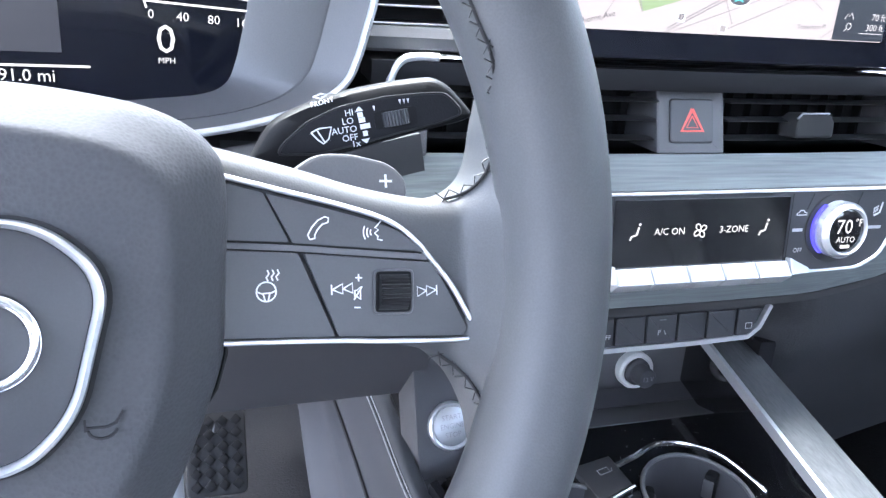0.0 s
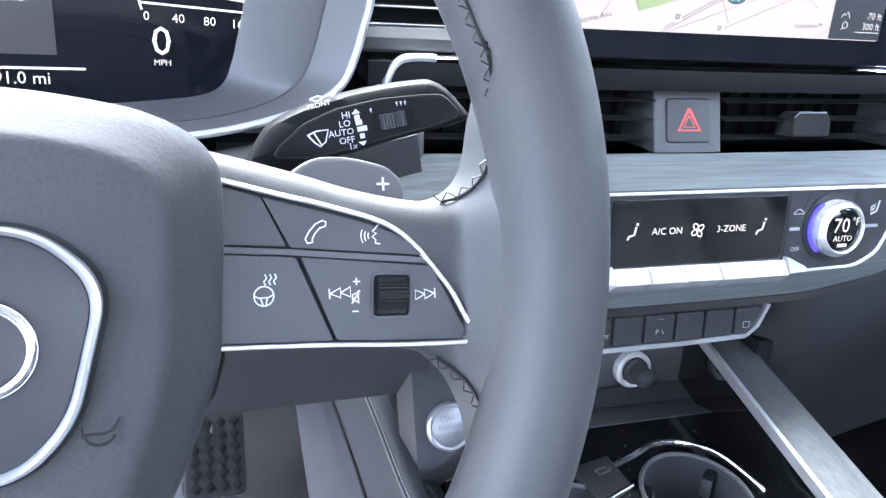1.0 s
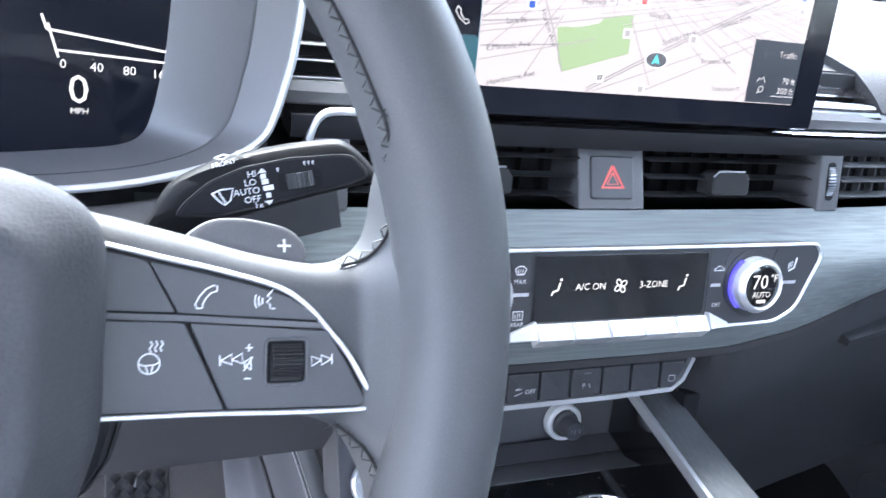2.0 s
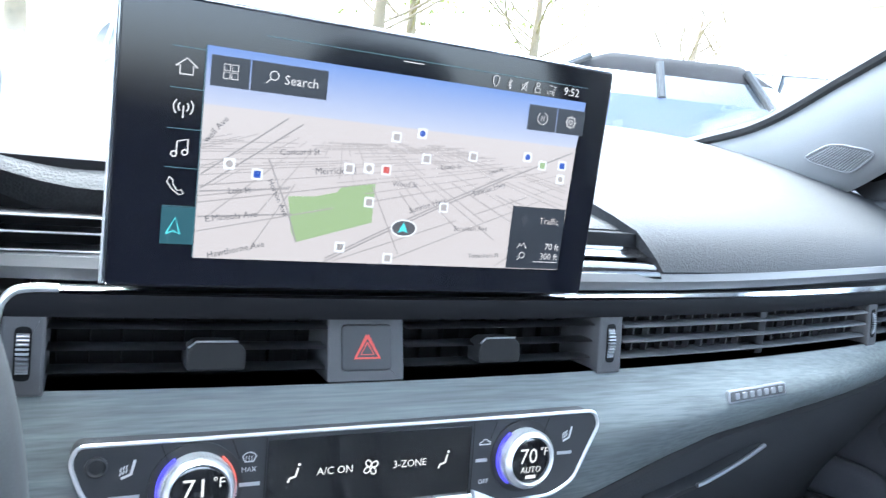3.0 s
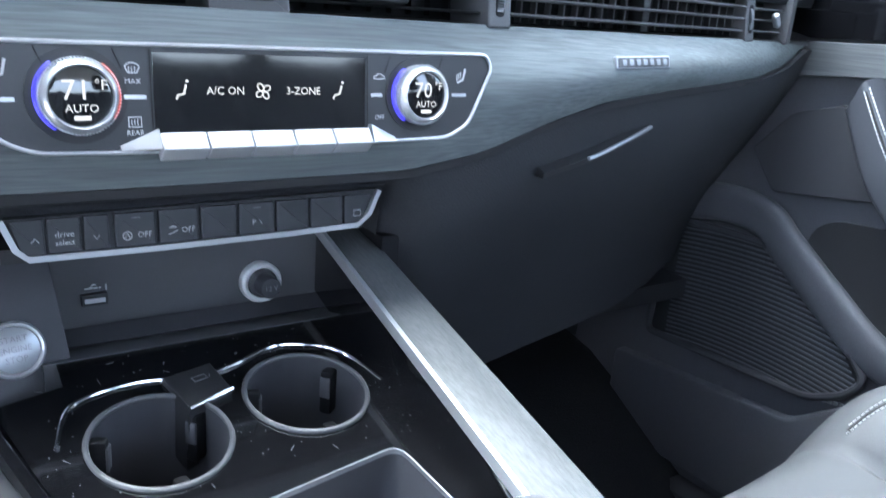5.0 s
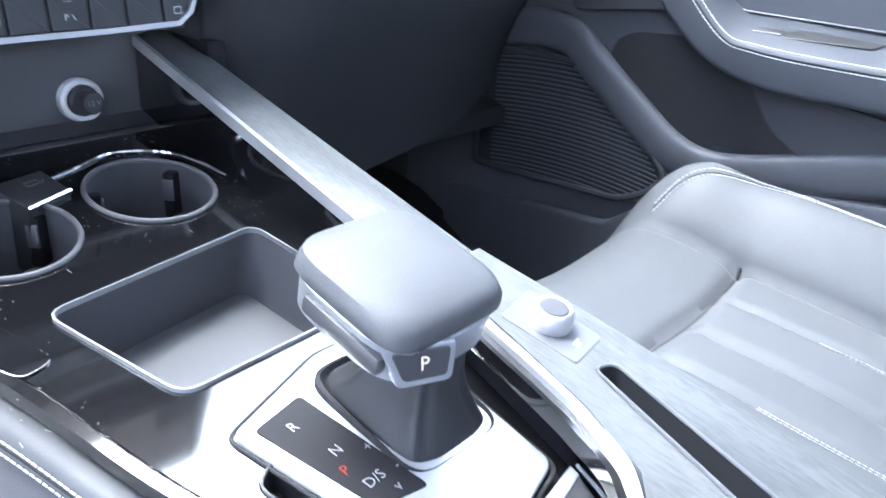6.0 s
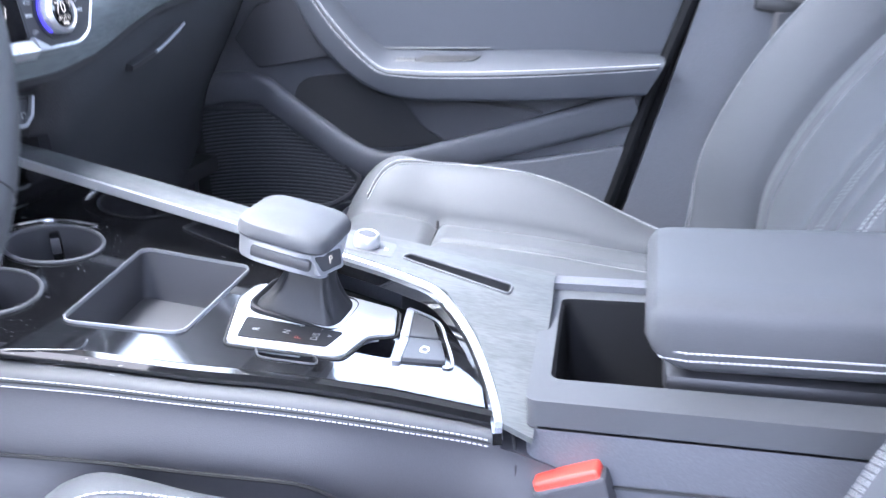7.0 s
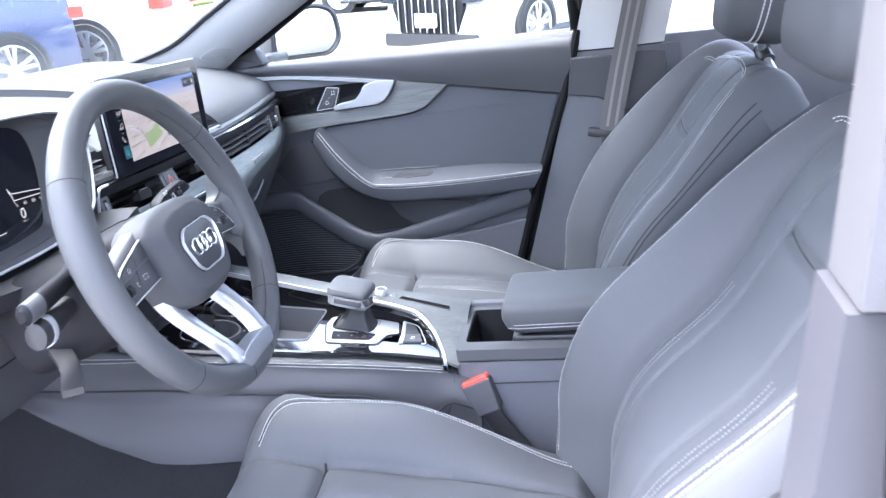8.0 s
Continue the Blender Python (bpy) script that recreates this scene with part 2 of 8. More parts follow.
def rounded(pts, r, seg=4):
    """The polygon with its corners rounded."""
    out, n = [], len(pts)
    pts = [Vector(p) for p in pts]
    for i, p in enumerate(pts):
        a, b = pts[i - 1] - p, pts[(i + 1) % n] - p
        k = min(r, a.length * 0.45, b.length * 0.45)
        s, e = p + a.normalized() * k, p + b.normalized() * k
        for j in range(seg + 1):
            t = j / seg
            out.append(s.lerp(p, t).lerp(p.lerp(e, t), t))
    return out


def rect(w, h, r=0.0, seg=3, cx=0.0, cy=0.0):
    p = [(cx - w / 2, cy - h / 2), (cx + w / 2, cy - h / 2), (cx + w / 2, cy + h / 2), (cx - w / 2, cy + h / 2)]
    return rounded(p, r, seg) if r else [Vector(q) for q in p]


def prism(pts, m, depth, bevel=0.0, seg=2):
    """The polygon in m's xy plane, with its face at z = 0 and its body below it; its front edge is rounded over."""
    pts = [Vector(p).to_2d() for p in pts]
    n = len(pts)
    area = sum(pts[i - 1].x * pts[i].y - pts[i].x * pts[i - 1].y for i in range(n))
    if area < 0:
        pts = pts[::-1]
    nor = []
    for i in range(n):
        e1, e2 = (pts[i] - pts[i - 1]), (pts[(i + 1) % n] - pts[i])
        q = Vector((e1.y, -e1.x)).normalized() + Vector((e2.y, -e2.x)).normalized()
        q = q.normalized() if q.length > 1e-9 else Vector((0, 0))
        nor.append(q)
    rings = [[m @ Vector((p.x, p.y, -depth)) for p in pts]]
    if bevel:
        for k in range(seg + 1):
            a = math.pi / 2 * k / seg
            rings.append([m @ Vector((*(p - q * bevel * (1 - math.cos(a))), -bevel * (1 - math.sin(a)))) for p, q in zip(pts, nor)])
        rings.append([m @ Vector((*(p - q * (bevel + min(0.0003, 0.25 * bevel))), 0.0)) for p, q in zip(pts, nor)])
    else:
        rings.append([m @ Vector((p.x, p.y, 0)) for p in pts])
    return loft(rings)


def rbox(m, size, bevel=0.002, seg=2):
    """A box with rounded edges, its middle at m's origin."""
    bm = bmesh.new()
    bmesh.ops.create_cube(bm, size=1.0, matrix=Matrix.Diagonal((*size, 1)))
    if bevel:
        bmesh.ops.bevel(bm, geom=list(bm.edges), offset=bevel, segments=seg, affect="EDGES", profile=0.5)
    bmesh.ops.transform(bm, matrix=m, verts=bm.verts)
    return bm


def revolve(profile, m, n=32):
    """(radius, height) pairs turned round m's z axis."""
    rings = [[m @ Vector((max(r, 1e-5) * math.cos(2 * math.pi * k / n), max(r, 1e-5) * math.sin(2 * math.pi * k / n), h)) for k in range(n)] for r, h in profile]
    return loft(rings)


def merge(parts):
    """Several bmeshes as one."""
    out = bmesh.new()
    for b in parts:
        me = bpy.data.meshes.new("scrap")
        b.to_mesh(me)
        b.free()
        out.from_mesh(me)
        bpy.data.meshes.remove(me)
    return out


def stitches(path, step=0.0042, length=0.0030, r=0.00045, lift=(0, 0, 0.0004), slant=0.0, side=(0, 0, 1)):
    """Single stitches along a line: short rounded bars with gaps."""
    path = [Vector(p) + Vector(lift) for p in path]
    bm = bmesh.new()
    done, want = 0.0, 0.0
    for a, b in zip(path, path[1:]):
        d = (b - a).length
        if d < 1e-7:
            continue
        t = (b - a) / d
        s = t.cross(Vector(side)).normalized()
        u = s.cross(t)
        while want < done + d:
            c = a + t * (want - done)
            h = t * (length / 2) + s * slant
            ring = []
            for e in (-1, 1):
                q = c + h * e
                ring.append([bm.verts.new(q + s * r * x + u * r * y) for x, y in ((-1, -0.6), (1, -0.6), (0.7, 0.8), (-0.7, 0.8))])
            for k in range(4):
                bm.faces.new((ring[0][k], ring[0][(k + 1) % 4], ring[1][(k + 1) % 4], ring[1][k]))
            bm.faces.new(ring[0][::-1])
            bm.faces.new(ring[1])
            want += step
        done += d
    return bm


def lettering(name, text, size, m, material, parent=None, align="CENTER", label="", depth=0.0, spacing=1.0):
    """Words in the built-in font, as a mesh, upright in m's xy plane."""
    cu = bpy.data.curves.new(name, "FONT")
    cu.body, cu.size, cu.align_x, cu.align_y, cu.extrude = text, size, align, "CENTER", depth
    cu.space_character, cu.resolution_u = spacing, 2
    tmp = bpy.data.objects.new(name, cu)
    me = bpy.data.meshes.new_from_object(tmp)
    bpy.data.objects.remove(tmp)
    me.transform(m)
    me.materials.clear()
    me.materials.append(material)
    ob = new(name, me)
    if parent is not None:
        ob.parent = parent
        if parent.type == "EMPTY":
            ob.matrix_parent_inverse = Matrix.Translation(-Vector(parent.location))
    return tagged(ob, label)


def strokes(lines, m, w, h=0.00015):
    """Thin drawn lines in m's xy plane: each a list of points, or of points and a width."""
    out = []
    for pts in lines:
        p = [m @ Vector((x, y, 0)) for x, y in pts]
        up = (m.to_3x3() @ Vector((0, 0, 1)))
        out.append(sweep(p, [(-w / 2, 0), (w / 2, 0), (w / 2, h), (-w / 2, h)], up))
    return merge(out)


def arc(cx, cy, r, a0, a1, n=10, ry=None):
    return [(cx + r * math.cos(radians(a0 + (a1 - a0) * k / n)), cy + (ry or r) * math.sin(radians(a0 + (a1 - a0) * k / n))) for k in range(n + 1)]


def bump01(t):
    t = min(max(t, 0.0), 1.0)
    return t * t * (3 - 2 * t)


# ---- cabin shell ----
GROUND = Matrix.Translation((0, 0, -0.36)) @ basis((0, 0, 0), (1, 0, 0.035), (-0.035, -0.065, 1))


def yf(x):
    """How far the dashboard sweeps away from the seats towards its ends."""
    return 0.2 * x * x


def slab(x0, x1, y0, y1, z0, z1, bevel=0.004):
    return rbox(pose((x0 + x1) / 2, (y0 + y1) / 2, (z0 + z1) / 2), (x1 - x0, y1 - y0, z1 - z0), bevel)


structure("floor", solid(lambda u, v: V(-0.72 + 1.44 * u, 0.75 - 2.6 * v, -0.06 + 0.16 * bump01((0.28 - v) / 0.16)),
                         lambda u, v: V(-0.72 + 1.44 * u, 0.75 - 2.6 * v, -0.10 + 0.16 * bump01((0.28 - v) / 0.16)), 12, 40), CARPET,
          "dark carpeted cabin floor rising to the bulkhead", "floor")
for _s, _n in ((1, "east"), (-1, "west")):
    structure("wall_kick_" + _n, slab(min(_s * 0.705, _s * 0.760), max(_s * 0.705, _s * 0.760), 0.395, 0.64, -0.08, 0.675), PLASTIC_SOFT, "dark plastic kick panel ahead of the door", "wall")
structure("bulkhead", slab(-0.74, 0.74, 0.60, 0.66, -0.05, 0.70), PLASTIC, "dark bulkhead behind the dashboard", "wall")
structure("ceiling", solid(lambda u, v: V(-0.60 + 1.2 * u, -0.10 - 1.75 * v, 1.00 + 0.05 * math.sin(math.pi * u) + 0.02 * math.sin(math.pi * v)),
                           lambda u, v: V(-0.64 + 1.28 * u, -0.08 - 1.8 * v, 1.04 + 0.06 * math.sin(math.pi * u) + 0.02 * math.sin(math.pi * v)), 14, 14), HEADLINER,
          "pale fabric headliner", "ceiling")
structure("wall_rear", solid(lambda u, v: V(-0.72 + 1.44 * u, -1.50 - 0.25 * v, -0.06 + 0.78 * v), lambda u, v: V(-0.74 + 1.48 * u, -1.60 - 0.25 * v, -0.06 + 0.78 * v), 6, 6),
          LEATHER_DARK, "dark rear bulkhead", "wall")
for s, nm in ((1, "east"), (-1, "west")):
    structure("wall_rear_" + nm, slab(min(s * 0.70, s * 0.76), max(s * 0.70, s * 0.76), -1.85, -0.80 - (0.12 if s < 0 else 0), -0.10, 0.68), LEATHER_DARK, "dark trimmed rear side panel below the rear window", "wall")
structure("sill_west", slab(-0.80, -0.66, -0.80, 0.35, -0.14, -0.03, 0.02), PLASTIC_SOFT, "dark door sill of the open doorway", "sill")
structure("sill_east", slab(0.66, 0.80, -0.85, 0.35, -0.14, -0.02, 0.02), PLASTIC_SOFT, "dark door sill", "sill")


def pillar(name, pts, w, d, material, label):
    """A roof pillar: a broad oval section along a leaning line."""
    sec = [(w * math.copysign(abs(math.cos(a)) ** 0.7, math.cos(a)), d * math.copysign(abs(math.sin(a)) ** 0.7, math.sin(a))) for a in [2 * math.pi * k / 20 for k in range(20)]]
    return structure(name, sweep(smooth_path(pts), sec, (1, 0, 0.2)), material, label, "pillar")


def front_pillar(s):
    """Broad flat cover of the pillar beside the windscreen, with a small speaker grille at its foot."""
    nm = "east" if s > 0 else "west"
    hi = smooth_path([(0.635, 0.50, 0.735), (0.628, 0.40, 0.757), (0.622, 0.30, 0.783), (0.617, 0.20, 0.834), (0.607, 0.10, 0.884), (0.585, -0.05, 0.962), (0.56, -0.22, 1.035)], 6)
    lo = smooth_path([(0.672, 0.40, 0.660), (0.668, 0.28, 0.690), (0.664, 0.21, 0.712), (0.658, 0.155, 0.744), (0.650, 0.10, 0.772), (0.632, -0.05, 0.848), (0.60, -0.24, 0.945)], 6)
    n = len(hi) - 1

    def face(u, v, back=False):
        k = min(int(u * n), n - 1)
        f = u * n - k
        p = hi[k].lerp(hi[k + 1], f).lerp(lo[k].lerp(lo[k + 1], f), v)
        q = p + V(-0.75, -0.45, -0.30) * (0.016 * math.sin(math.pi * v) ** 0.7)
        if back:
            q = p + V(0.035, 0.02, 0.012)
        return V(s * q.x, q.y, q.z)
    p = thing("pillar_front_" + nm, (s * 0.64, 0.2, 0.75), "pale grey front roof pillar cover beside the windscreen", "pillar", kind="structure")
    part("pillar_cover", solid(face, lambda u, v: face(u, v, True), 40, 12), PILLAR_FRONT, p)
    part("windscreen_seal", tube([face(k / 40, 0) + V(0, 0.004, 0.003) for k in range(41)], 0.0075, 8), PLASTIC, p, "dark windscreen seal")
    inn = V(-s * 0.80, -0.45, -0.35)
    spread = [(0.335, 0.46), (0.415, 0.45), (0.495, 0.77), (0.395, 0.83)]

    def spot(a, b):
        (u0, v0), (u1, v1), (u2, v2), (u3, v3) = spread
        return face((u0 * (1 - a) + u1 * a) * (1 - b) + (u3 * (1 - a) + u2 * a) * b, (v0 * (1 - a) + v1 * a) * (1 - b) + (v3 * (1 - a) + v2 * a) * b)
    soft = rounded([(0, 0), (1, 0), (1, 1), (0, 1)], 0.28, 6)
    mid = spot(0.5, 0.5)
    part("speaker_grille", loft([[spot(q.x, q.y) - inn * 0.002 for q in soft], [spot(q.x, q.y) + inn * 0.0012 for q in soft], [mid.lerp(spot(q.x, q.y), 0.94) + inn * 0.0012 for q in soft]]), GRILLE_GREY, p, "small grey speaker grille")
    part("grille_border", tube([spot(q.x, q.y) + inn * 0.001 for q in soft], 0.0011, 6, closed=True), PILLAR_FRONT, p)
    part("grille_dots", merge([rbox(Matrix.Translation(spot(0.1 + 0.8 * i / 19, 0.1 + 0.8 * j / 13) + inn * 0.0012), (0.0013, 0.0013, 0.0013), 0) for i in range(20) for j in range(14)]), PILLAR_FRONT, p, kind="stuff")


front_pillar(1)
front_pillar(-1)


def mid_pillar(s):
    """The pillar between the doors: pale above the belt line, dark below."""
    nm = "east" if s > 0 else "west"

    def cover(z0, z1, x0, x1, ya, yb):
        return solid(lambda u, v: V(s * (x0 + (x1 - x0) * v - 0.012 * math.sin(math.pi * u)), ya[0] + (ya[1] - ya[0]) * v + ((yb[0] + (yb[1] - yb[0]) * v) - (ya[0] + (ya[1] - ya[0]) * v)) * u, z0 + (z1 - z0) * v),
                     lambda u, v: V(s * (x0 + (x1 - x0) * v + 0.06), ya[0] + (ya[1] - ya[0]) * v + ((yb[0] + (yb[1] - yb[0]) * v) - (ya[0] + (ya[1] - ya[0]) * v)) * u, z0 + (z1 - z0) * v), 8, 8)
    p = thing("pillar_middle_" + nm, (s * 0.72, -0.7, 0), "roof pillar between the doors, pale fabric above, dark plastic below", "pillar", kind="structure")
    y = -0.137 if s < 0 else 0.0
    # the west cover takes the darkened fabric colour in place of dimmer light
    part("upper_cover", cover(0.665, 1.04, 0.70, 0.60, (-0.611, -0.715) if s > 0 else (-0.803, -0.868), (-0.806, -0.895) if s > 0 else (-0.937, -0.977)), PILLAR if s > 0 else PILLAR_SHADED, p)
    part("lower_cover", cover(-0.06, 0.662, 0.68, 0.695, (-0.40, -0.618) if s > 0 else (-0.715, -0.798), (-0.86 + y, -0.835 + y)), LEATHER_DARK if s > 0 else PLASTIC_SOFT, p)
    if s > 0:
        part("pillar_inset", prism([(-y_, z_) for y_, z_ in ((-0.606, 0.652), (-0.806, 0.650), (-0.815, 0.500), (-0.70, 0.535), (-0.661, 0.561), (-0.594, 0.573))], basis((0.672, 0, 0), (0, -1, 0), (-1, 0, 0)), 0.02, 0.004), PLASTIC_SOFT, p, "dark upper panel of the pillar cover")
    foot = 0.0 if s > 0 else -0.32
    JAMB = [-0.345, -0.42, -0.50, -0.565, -0.60] if s > 0 else [-0.69, -0.686, -0.684, -0.682, -0.682]
    part("door_jamb", solid(lambda u, v: V(s * 0.716, float(np.interp(v, [0, 0.29, 0.61, 0.84, 1], JAMB)) - 0.10 * u + y, -0.06 + 0.74 * v), lambda u, v: V(s * 0.78, float(np.interp(v, [0, 0.29, 0.61, 0.84, 1], JAMB)) - 0.10 * u + y, -0.06 + 0.74 * v), 2, 20), RUBBER, p)
    part("door_seal", tube(smooth_path([(s * 0.70, -0.665 + y + foot * 0.35, 1.0), (s * 0.715, -0.618 + y + foot * 0.35, 0.66), (s * 0.71, -0.575 + y + foot * 0.35, 0.42), (s * 0.70, -0.48 + y + foot * 0.7, 0.19), (s * 0.69, -0.36 + y + foot, 0.0)]), 0.009, 8), RUBBER, p)
    return p


mid_pillar(1)
mid_pillar(-1)

# windscreen: a curved tinted pane from the dashboard's far edge up to the roof
SCREEN_SIDE = smooth_path([(0.645, 0.52, 0.742), (0.634, 0.40, 0.772), (0.628, 0.30, 0.800), (0.622, 0.20, 0.850), (0.612, 0.10, 0.900), (0.590, -0.05, 0.976), (0.565, -0.20, 1.040)], 6)


def screen_point(u, v, deep=0.0):
    k = min(int(v * (len(SCREEN_SIDE) - 1)), len(SCREEN_SIDE) - 2)
    p = SCREEN_SIDE[k].lerp(SCREEN_SIDE[k + 1], v * (len(SCREEN_SIDE) - 1) - k)
    t = 2 * u - 1
    return V(p.x * t, p.y + 0.10 * (1 - t * t) + deep * 0.5, p.z + 0.015 * (1 - t * t) + deep)


structure("windscreen", solid(lambda u, v: screen_point(u, v), lambda u, v: screen_point(u, v, 0.005), 24, 24), PANE, "lightly tinted curved windscreen glass", "windscreen")

# ---- dashboard ----
dash = thing("dashboard", (0, 0.3, 0.1), "dark grained dashboard with grey wood inlay and full-width air vents", "dashboard")


def pad_shape(y0, z0, brow, lift, rise, deep):
    """A soft pad: a short steep brow along the front, a crease, then the long top towards the windscreen."""
    def top(x, v):
        if v < 0.12:
            k = v / 0.12
            return V(x, yf(x) + y0 + 0.017 * k ** 1.4, z0 + brow * k)
        w = (v - 0.12) / 0.88
        return V(x, yf(x) + y0 + 0.017 + (deep - 0.1 * abs(x)) * w ** 1.15, z0 + brow + lift * (1 - (1 - min(1, w * 1.2)) ** 2.2) + rise * w)
    return top


def dash_pad(name, top, left, right, nu, label):
    side = lambda u, v: left(v) + (right - left(v)) * u
    part(name, solid(lambda u, v: top(side(u, v), v), lambda u, v: top(side(u, v), v) - V(0, -0.008, 0.014 + 0.05 * v), nu, 25), PAD, dash, label, sharp=24)


dash_pad("passenger_pad", pad_shape(0.006, 0.646, 0.026, 0.058, 0.038, 0.54), lambda v: 0.224 - 0.016 * min(1, v / 0.12) - 0.05 * min(1, max(0, v - 0.12) / 0.18), 0.685, 26, "grained soft dashboard pad")
dash_pad("middle_pad", pad_shape(0.034, 0.671, 0.007, 0.040, 0.036, 0.50), lambda v: -0.15, 0.214, 20, "grained soft dashboard pad")
_l = pad_shape(0.022, 0.676, 0.013, 0.060, 0.024, 0.50)
dash_pad("driver_side_pad", lambda x, v: _l(x, v) + V(0, 0, 0.9 * max(0, -0.150 - x) ** 1.5 * (1 - v)), lambda v: -0.275, -0.132, 18, "grained soft dashboard pad")


HALF = [(0.0, 0.588), (0.050, 0.589), (0.090, 0.592), (0.121, 0.598), (0.147, 0.607), (0.161, 0.617), (0.167, 0.629), (0.171, 0.643), (0.175, 0.660), (0.178, 0.690), (0.173, 0.718), (0.150, 0.740), (0.100, 0.750), (0.0, 0.753)]
OUTLINE = smooth_path([(-0.372 + x, 0, z) for x, z in HALF] + [(-0.372 - x, 0, z) for x, z in HALF[-2:0:-1]], 5, closed=True)
GHALF = [(0.0, 0.599), (0.035, 0.599), (0.073, 0.602), (0.096, 0.605), (0.107, 0.611), (0.112, 0.622), (0.115, 0.634), (0.118, 0.648), (0.120, 0.662), (0.122, 0.690), (0.118, 0.715), (0.105, 0.732), (0.070, 0.741), (0.0, 0.744)]
GLASS_EDGE = smooth_path([(-0.372 + x, 0, z) for x, z in GHALF] + [(-0.372 - x, 0, z) for x, z in GHALF[-2:0:-1]], 5, closed=True)


def hood_ring(v):
    """The instrument hood at v: 0 at its mouth, 1 far back in the dashboard top."""
    out = []
    for p in OUTLINE:
        up = max(0.0, (p.z - 0.61) / 0.143)
        r = 1 + 0.10 * v
        out.append(V(-0.372 + (p.x + 0.372) * r, -0.006 + 0.50 * v ** 1.2, p.z + (0.026 * math.sin(min(1, v * 2.2) * math.pi / 2) - 0.012 * v) * up))
    return out


part("instrument_hood", loft([[p + V(0, -0.0005, 0) for p in hood_ring(0)]] + [hood_ring(k / 24) for k in range(1, 25)], cap=False), PAD, dash, "grained instrument hood")


def lining_ring(t, y):
    return [V(a.x + (b.x - a.x) * t, y, a.z + (b.z - a.z) * t) for a, b in zip(OUTLINE, GLASS_EDGE)]


part("hood_lining", loft([lining_ring(0.02, -0.004), lining_ring(0.30, 0.010), lining_ring(0.33, 0.0115)], cap=False), PLASTIC_GREY, dash, "grey inner wall of the instrument hood")
part("hood_step", loft([lining_ring(0.32, 0.0125), lining_ring(0.36, 0.0125), lining_ring(1.02, 0.0335)], cap=False), PLASTIC_GREY, dash)
part("hood_rim", tube(hood_ring(0), 0.0020, 8, closed=True, up=(0, 1, 0)), SATIN, dash, "thin satin metal rim")
part("hood_sill", sweep(smooth_path([(-0.56, 0.006, 0.596), (-0.46, -0.002, 0.580), (-0.372, -0.006, 0.576), (-0.28, -0.002, 0.580), (-0.19, 0.008, 0.596)]),
                        [(-0.002, -0.012), (0.06, -0.012), (0.06, 0.006), (0.02, 0.006), (-0.002, 0.002)]), PLASTIC, dash)

# chrome strip across the whole dashboard
def strip_half(x):
    return 0.0014 + 0.0024 * bump01((x - 0.12) / 0.40)


part("upper_strip", loft([[V(x, yf(x) + 0.001 - a, 0.6312 - 0.5 * strip_half(x) + b * strip_half(x) + 0.0015 * bump01((x - 0.3) / 0.4)) for a, b in ((-0.012, -1.0), (0.003, -1.0), (0.005, 0.0), (0.003, 1.0), (-0.012, 1.0))] for x in [-0.172 + 0.842 * k / 50 for k in range(51)]]), STRIP, dash, "satin metal strip across the dashboard")
part("strip_groove", sweep([(x, yf(x) + 0.010, 0.6365 + 0.006 * bump01((x - 0.2) / 0.4)) for x in [-0.21 + 0.89 * k / 50 for k in range(51)]],
                           [(-0.03, -0.003), (0.006, -0.003), (0.007, 0.003), (0.004, 0.008), (-0.03, 0.010)]), PLASTIC_GREY, dash)
# dark lip under the strip
part("vent_brow", sweep([(x, yf(x) + 0.001, 0.6225) for x in [-0.195 + 0.87 * k / 50 for k in range(51)]],
                        [(-0.04, -0.006), (0.003, -0.006), (0.005, 0.0), (0.004, 0.0058), (-0.04, 0.0058)]), MATTE, dash, "dark lip above the vents")
part("vent_channel", sweep([(x, yf(x) + 0.040, 0.598) for x in [-0.20 + 0.88 * k / 50 for k in range(51)]],
                           [(-0.005, -0.022), (0.002, -0.022), (0.002, 0.022), (-0.005, 0.022)]), RUBBER, dash, "black back of the vent channel")
part("vent_floor", sweep([(x, yf(x) + 0.018, 0.5795) for x in [-0.20 + 0.88 * k / 50 for k in range(51)]],
                         [(-0.022, -0.003), (0.022, -0.003), (0.022, 0.001), (-0.022, 0.001)]), PLASTIC, dash)


def slat(x0, x1, z, dy=0.010, w=0.011, t=0.0011, n=10):
    return sweep([(x0 + (x1 - x0) * k / n, yf(x0 + (x1 - x0) * k / n) + dy, z) for k in range(n + 1)], [(-w, -t), (w * 0.6, -t), (w, 0), (w * 0.6, t), (-w, t)])


for x0, x1 in ((-0.166, -0.0245), (0.0245, 0.164)):
    for z in (0.6100, 0.5990, 0.5875):
        part("slat", slat(x0, x1, z, 0.008, 0.0065, 0.0008), PLASTIC, dash, "black air vent slat")
    for k in range(9):
        x = x0 + (x1 - x0) * (k + 0.5) / 9
        part("vane", slab(x - 0.0007, x + 0.0007, yf(x) + 0.030, yf(x) + 0.037, 0.583, 0.616, 0), RUBBER, dash)
for z in (0.6095, 0.5990, 0.5880):
    part("slat", slat(0.186, 0.503, z, 0.002, 0.0060, 0.0013, 24), SLAT_GREY, dash, "dark grey vent slat")
    part("slat", slat(0.522, 0.600, z, 0.004, 0.006, 0.0012, 8), SLAT_GREY, dash)
for k in range(22):
    x = 0.192 + 0.0148 * k
    part("grid_wire", slab(x - 0.0007, x + 0.0007, yf(x) + 0.009, yf(x) + 0.015, 0.583, 0.616, 0), PLASTIC_GREY, dash)
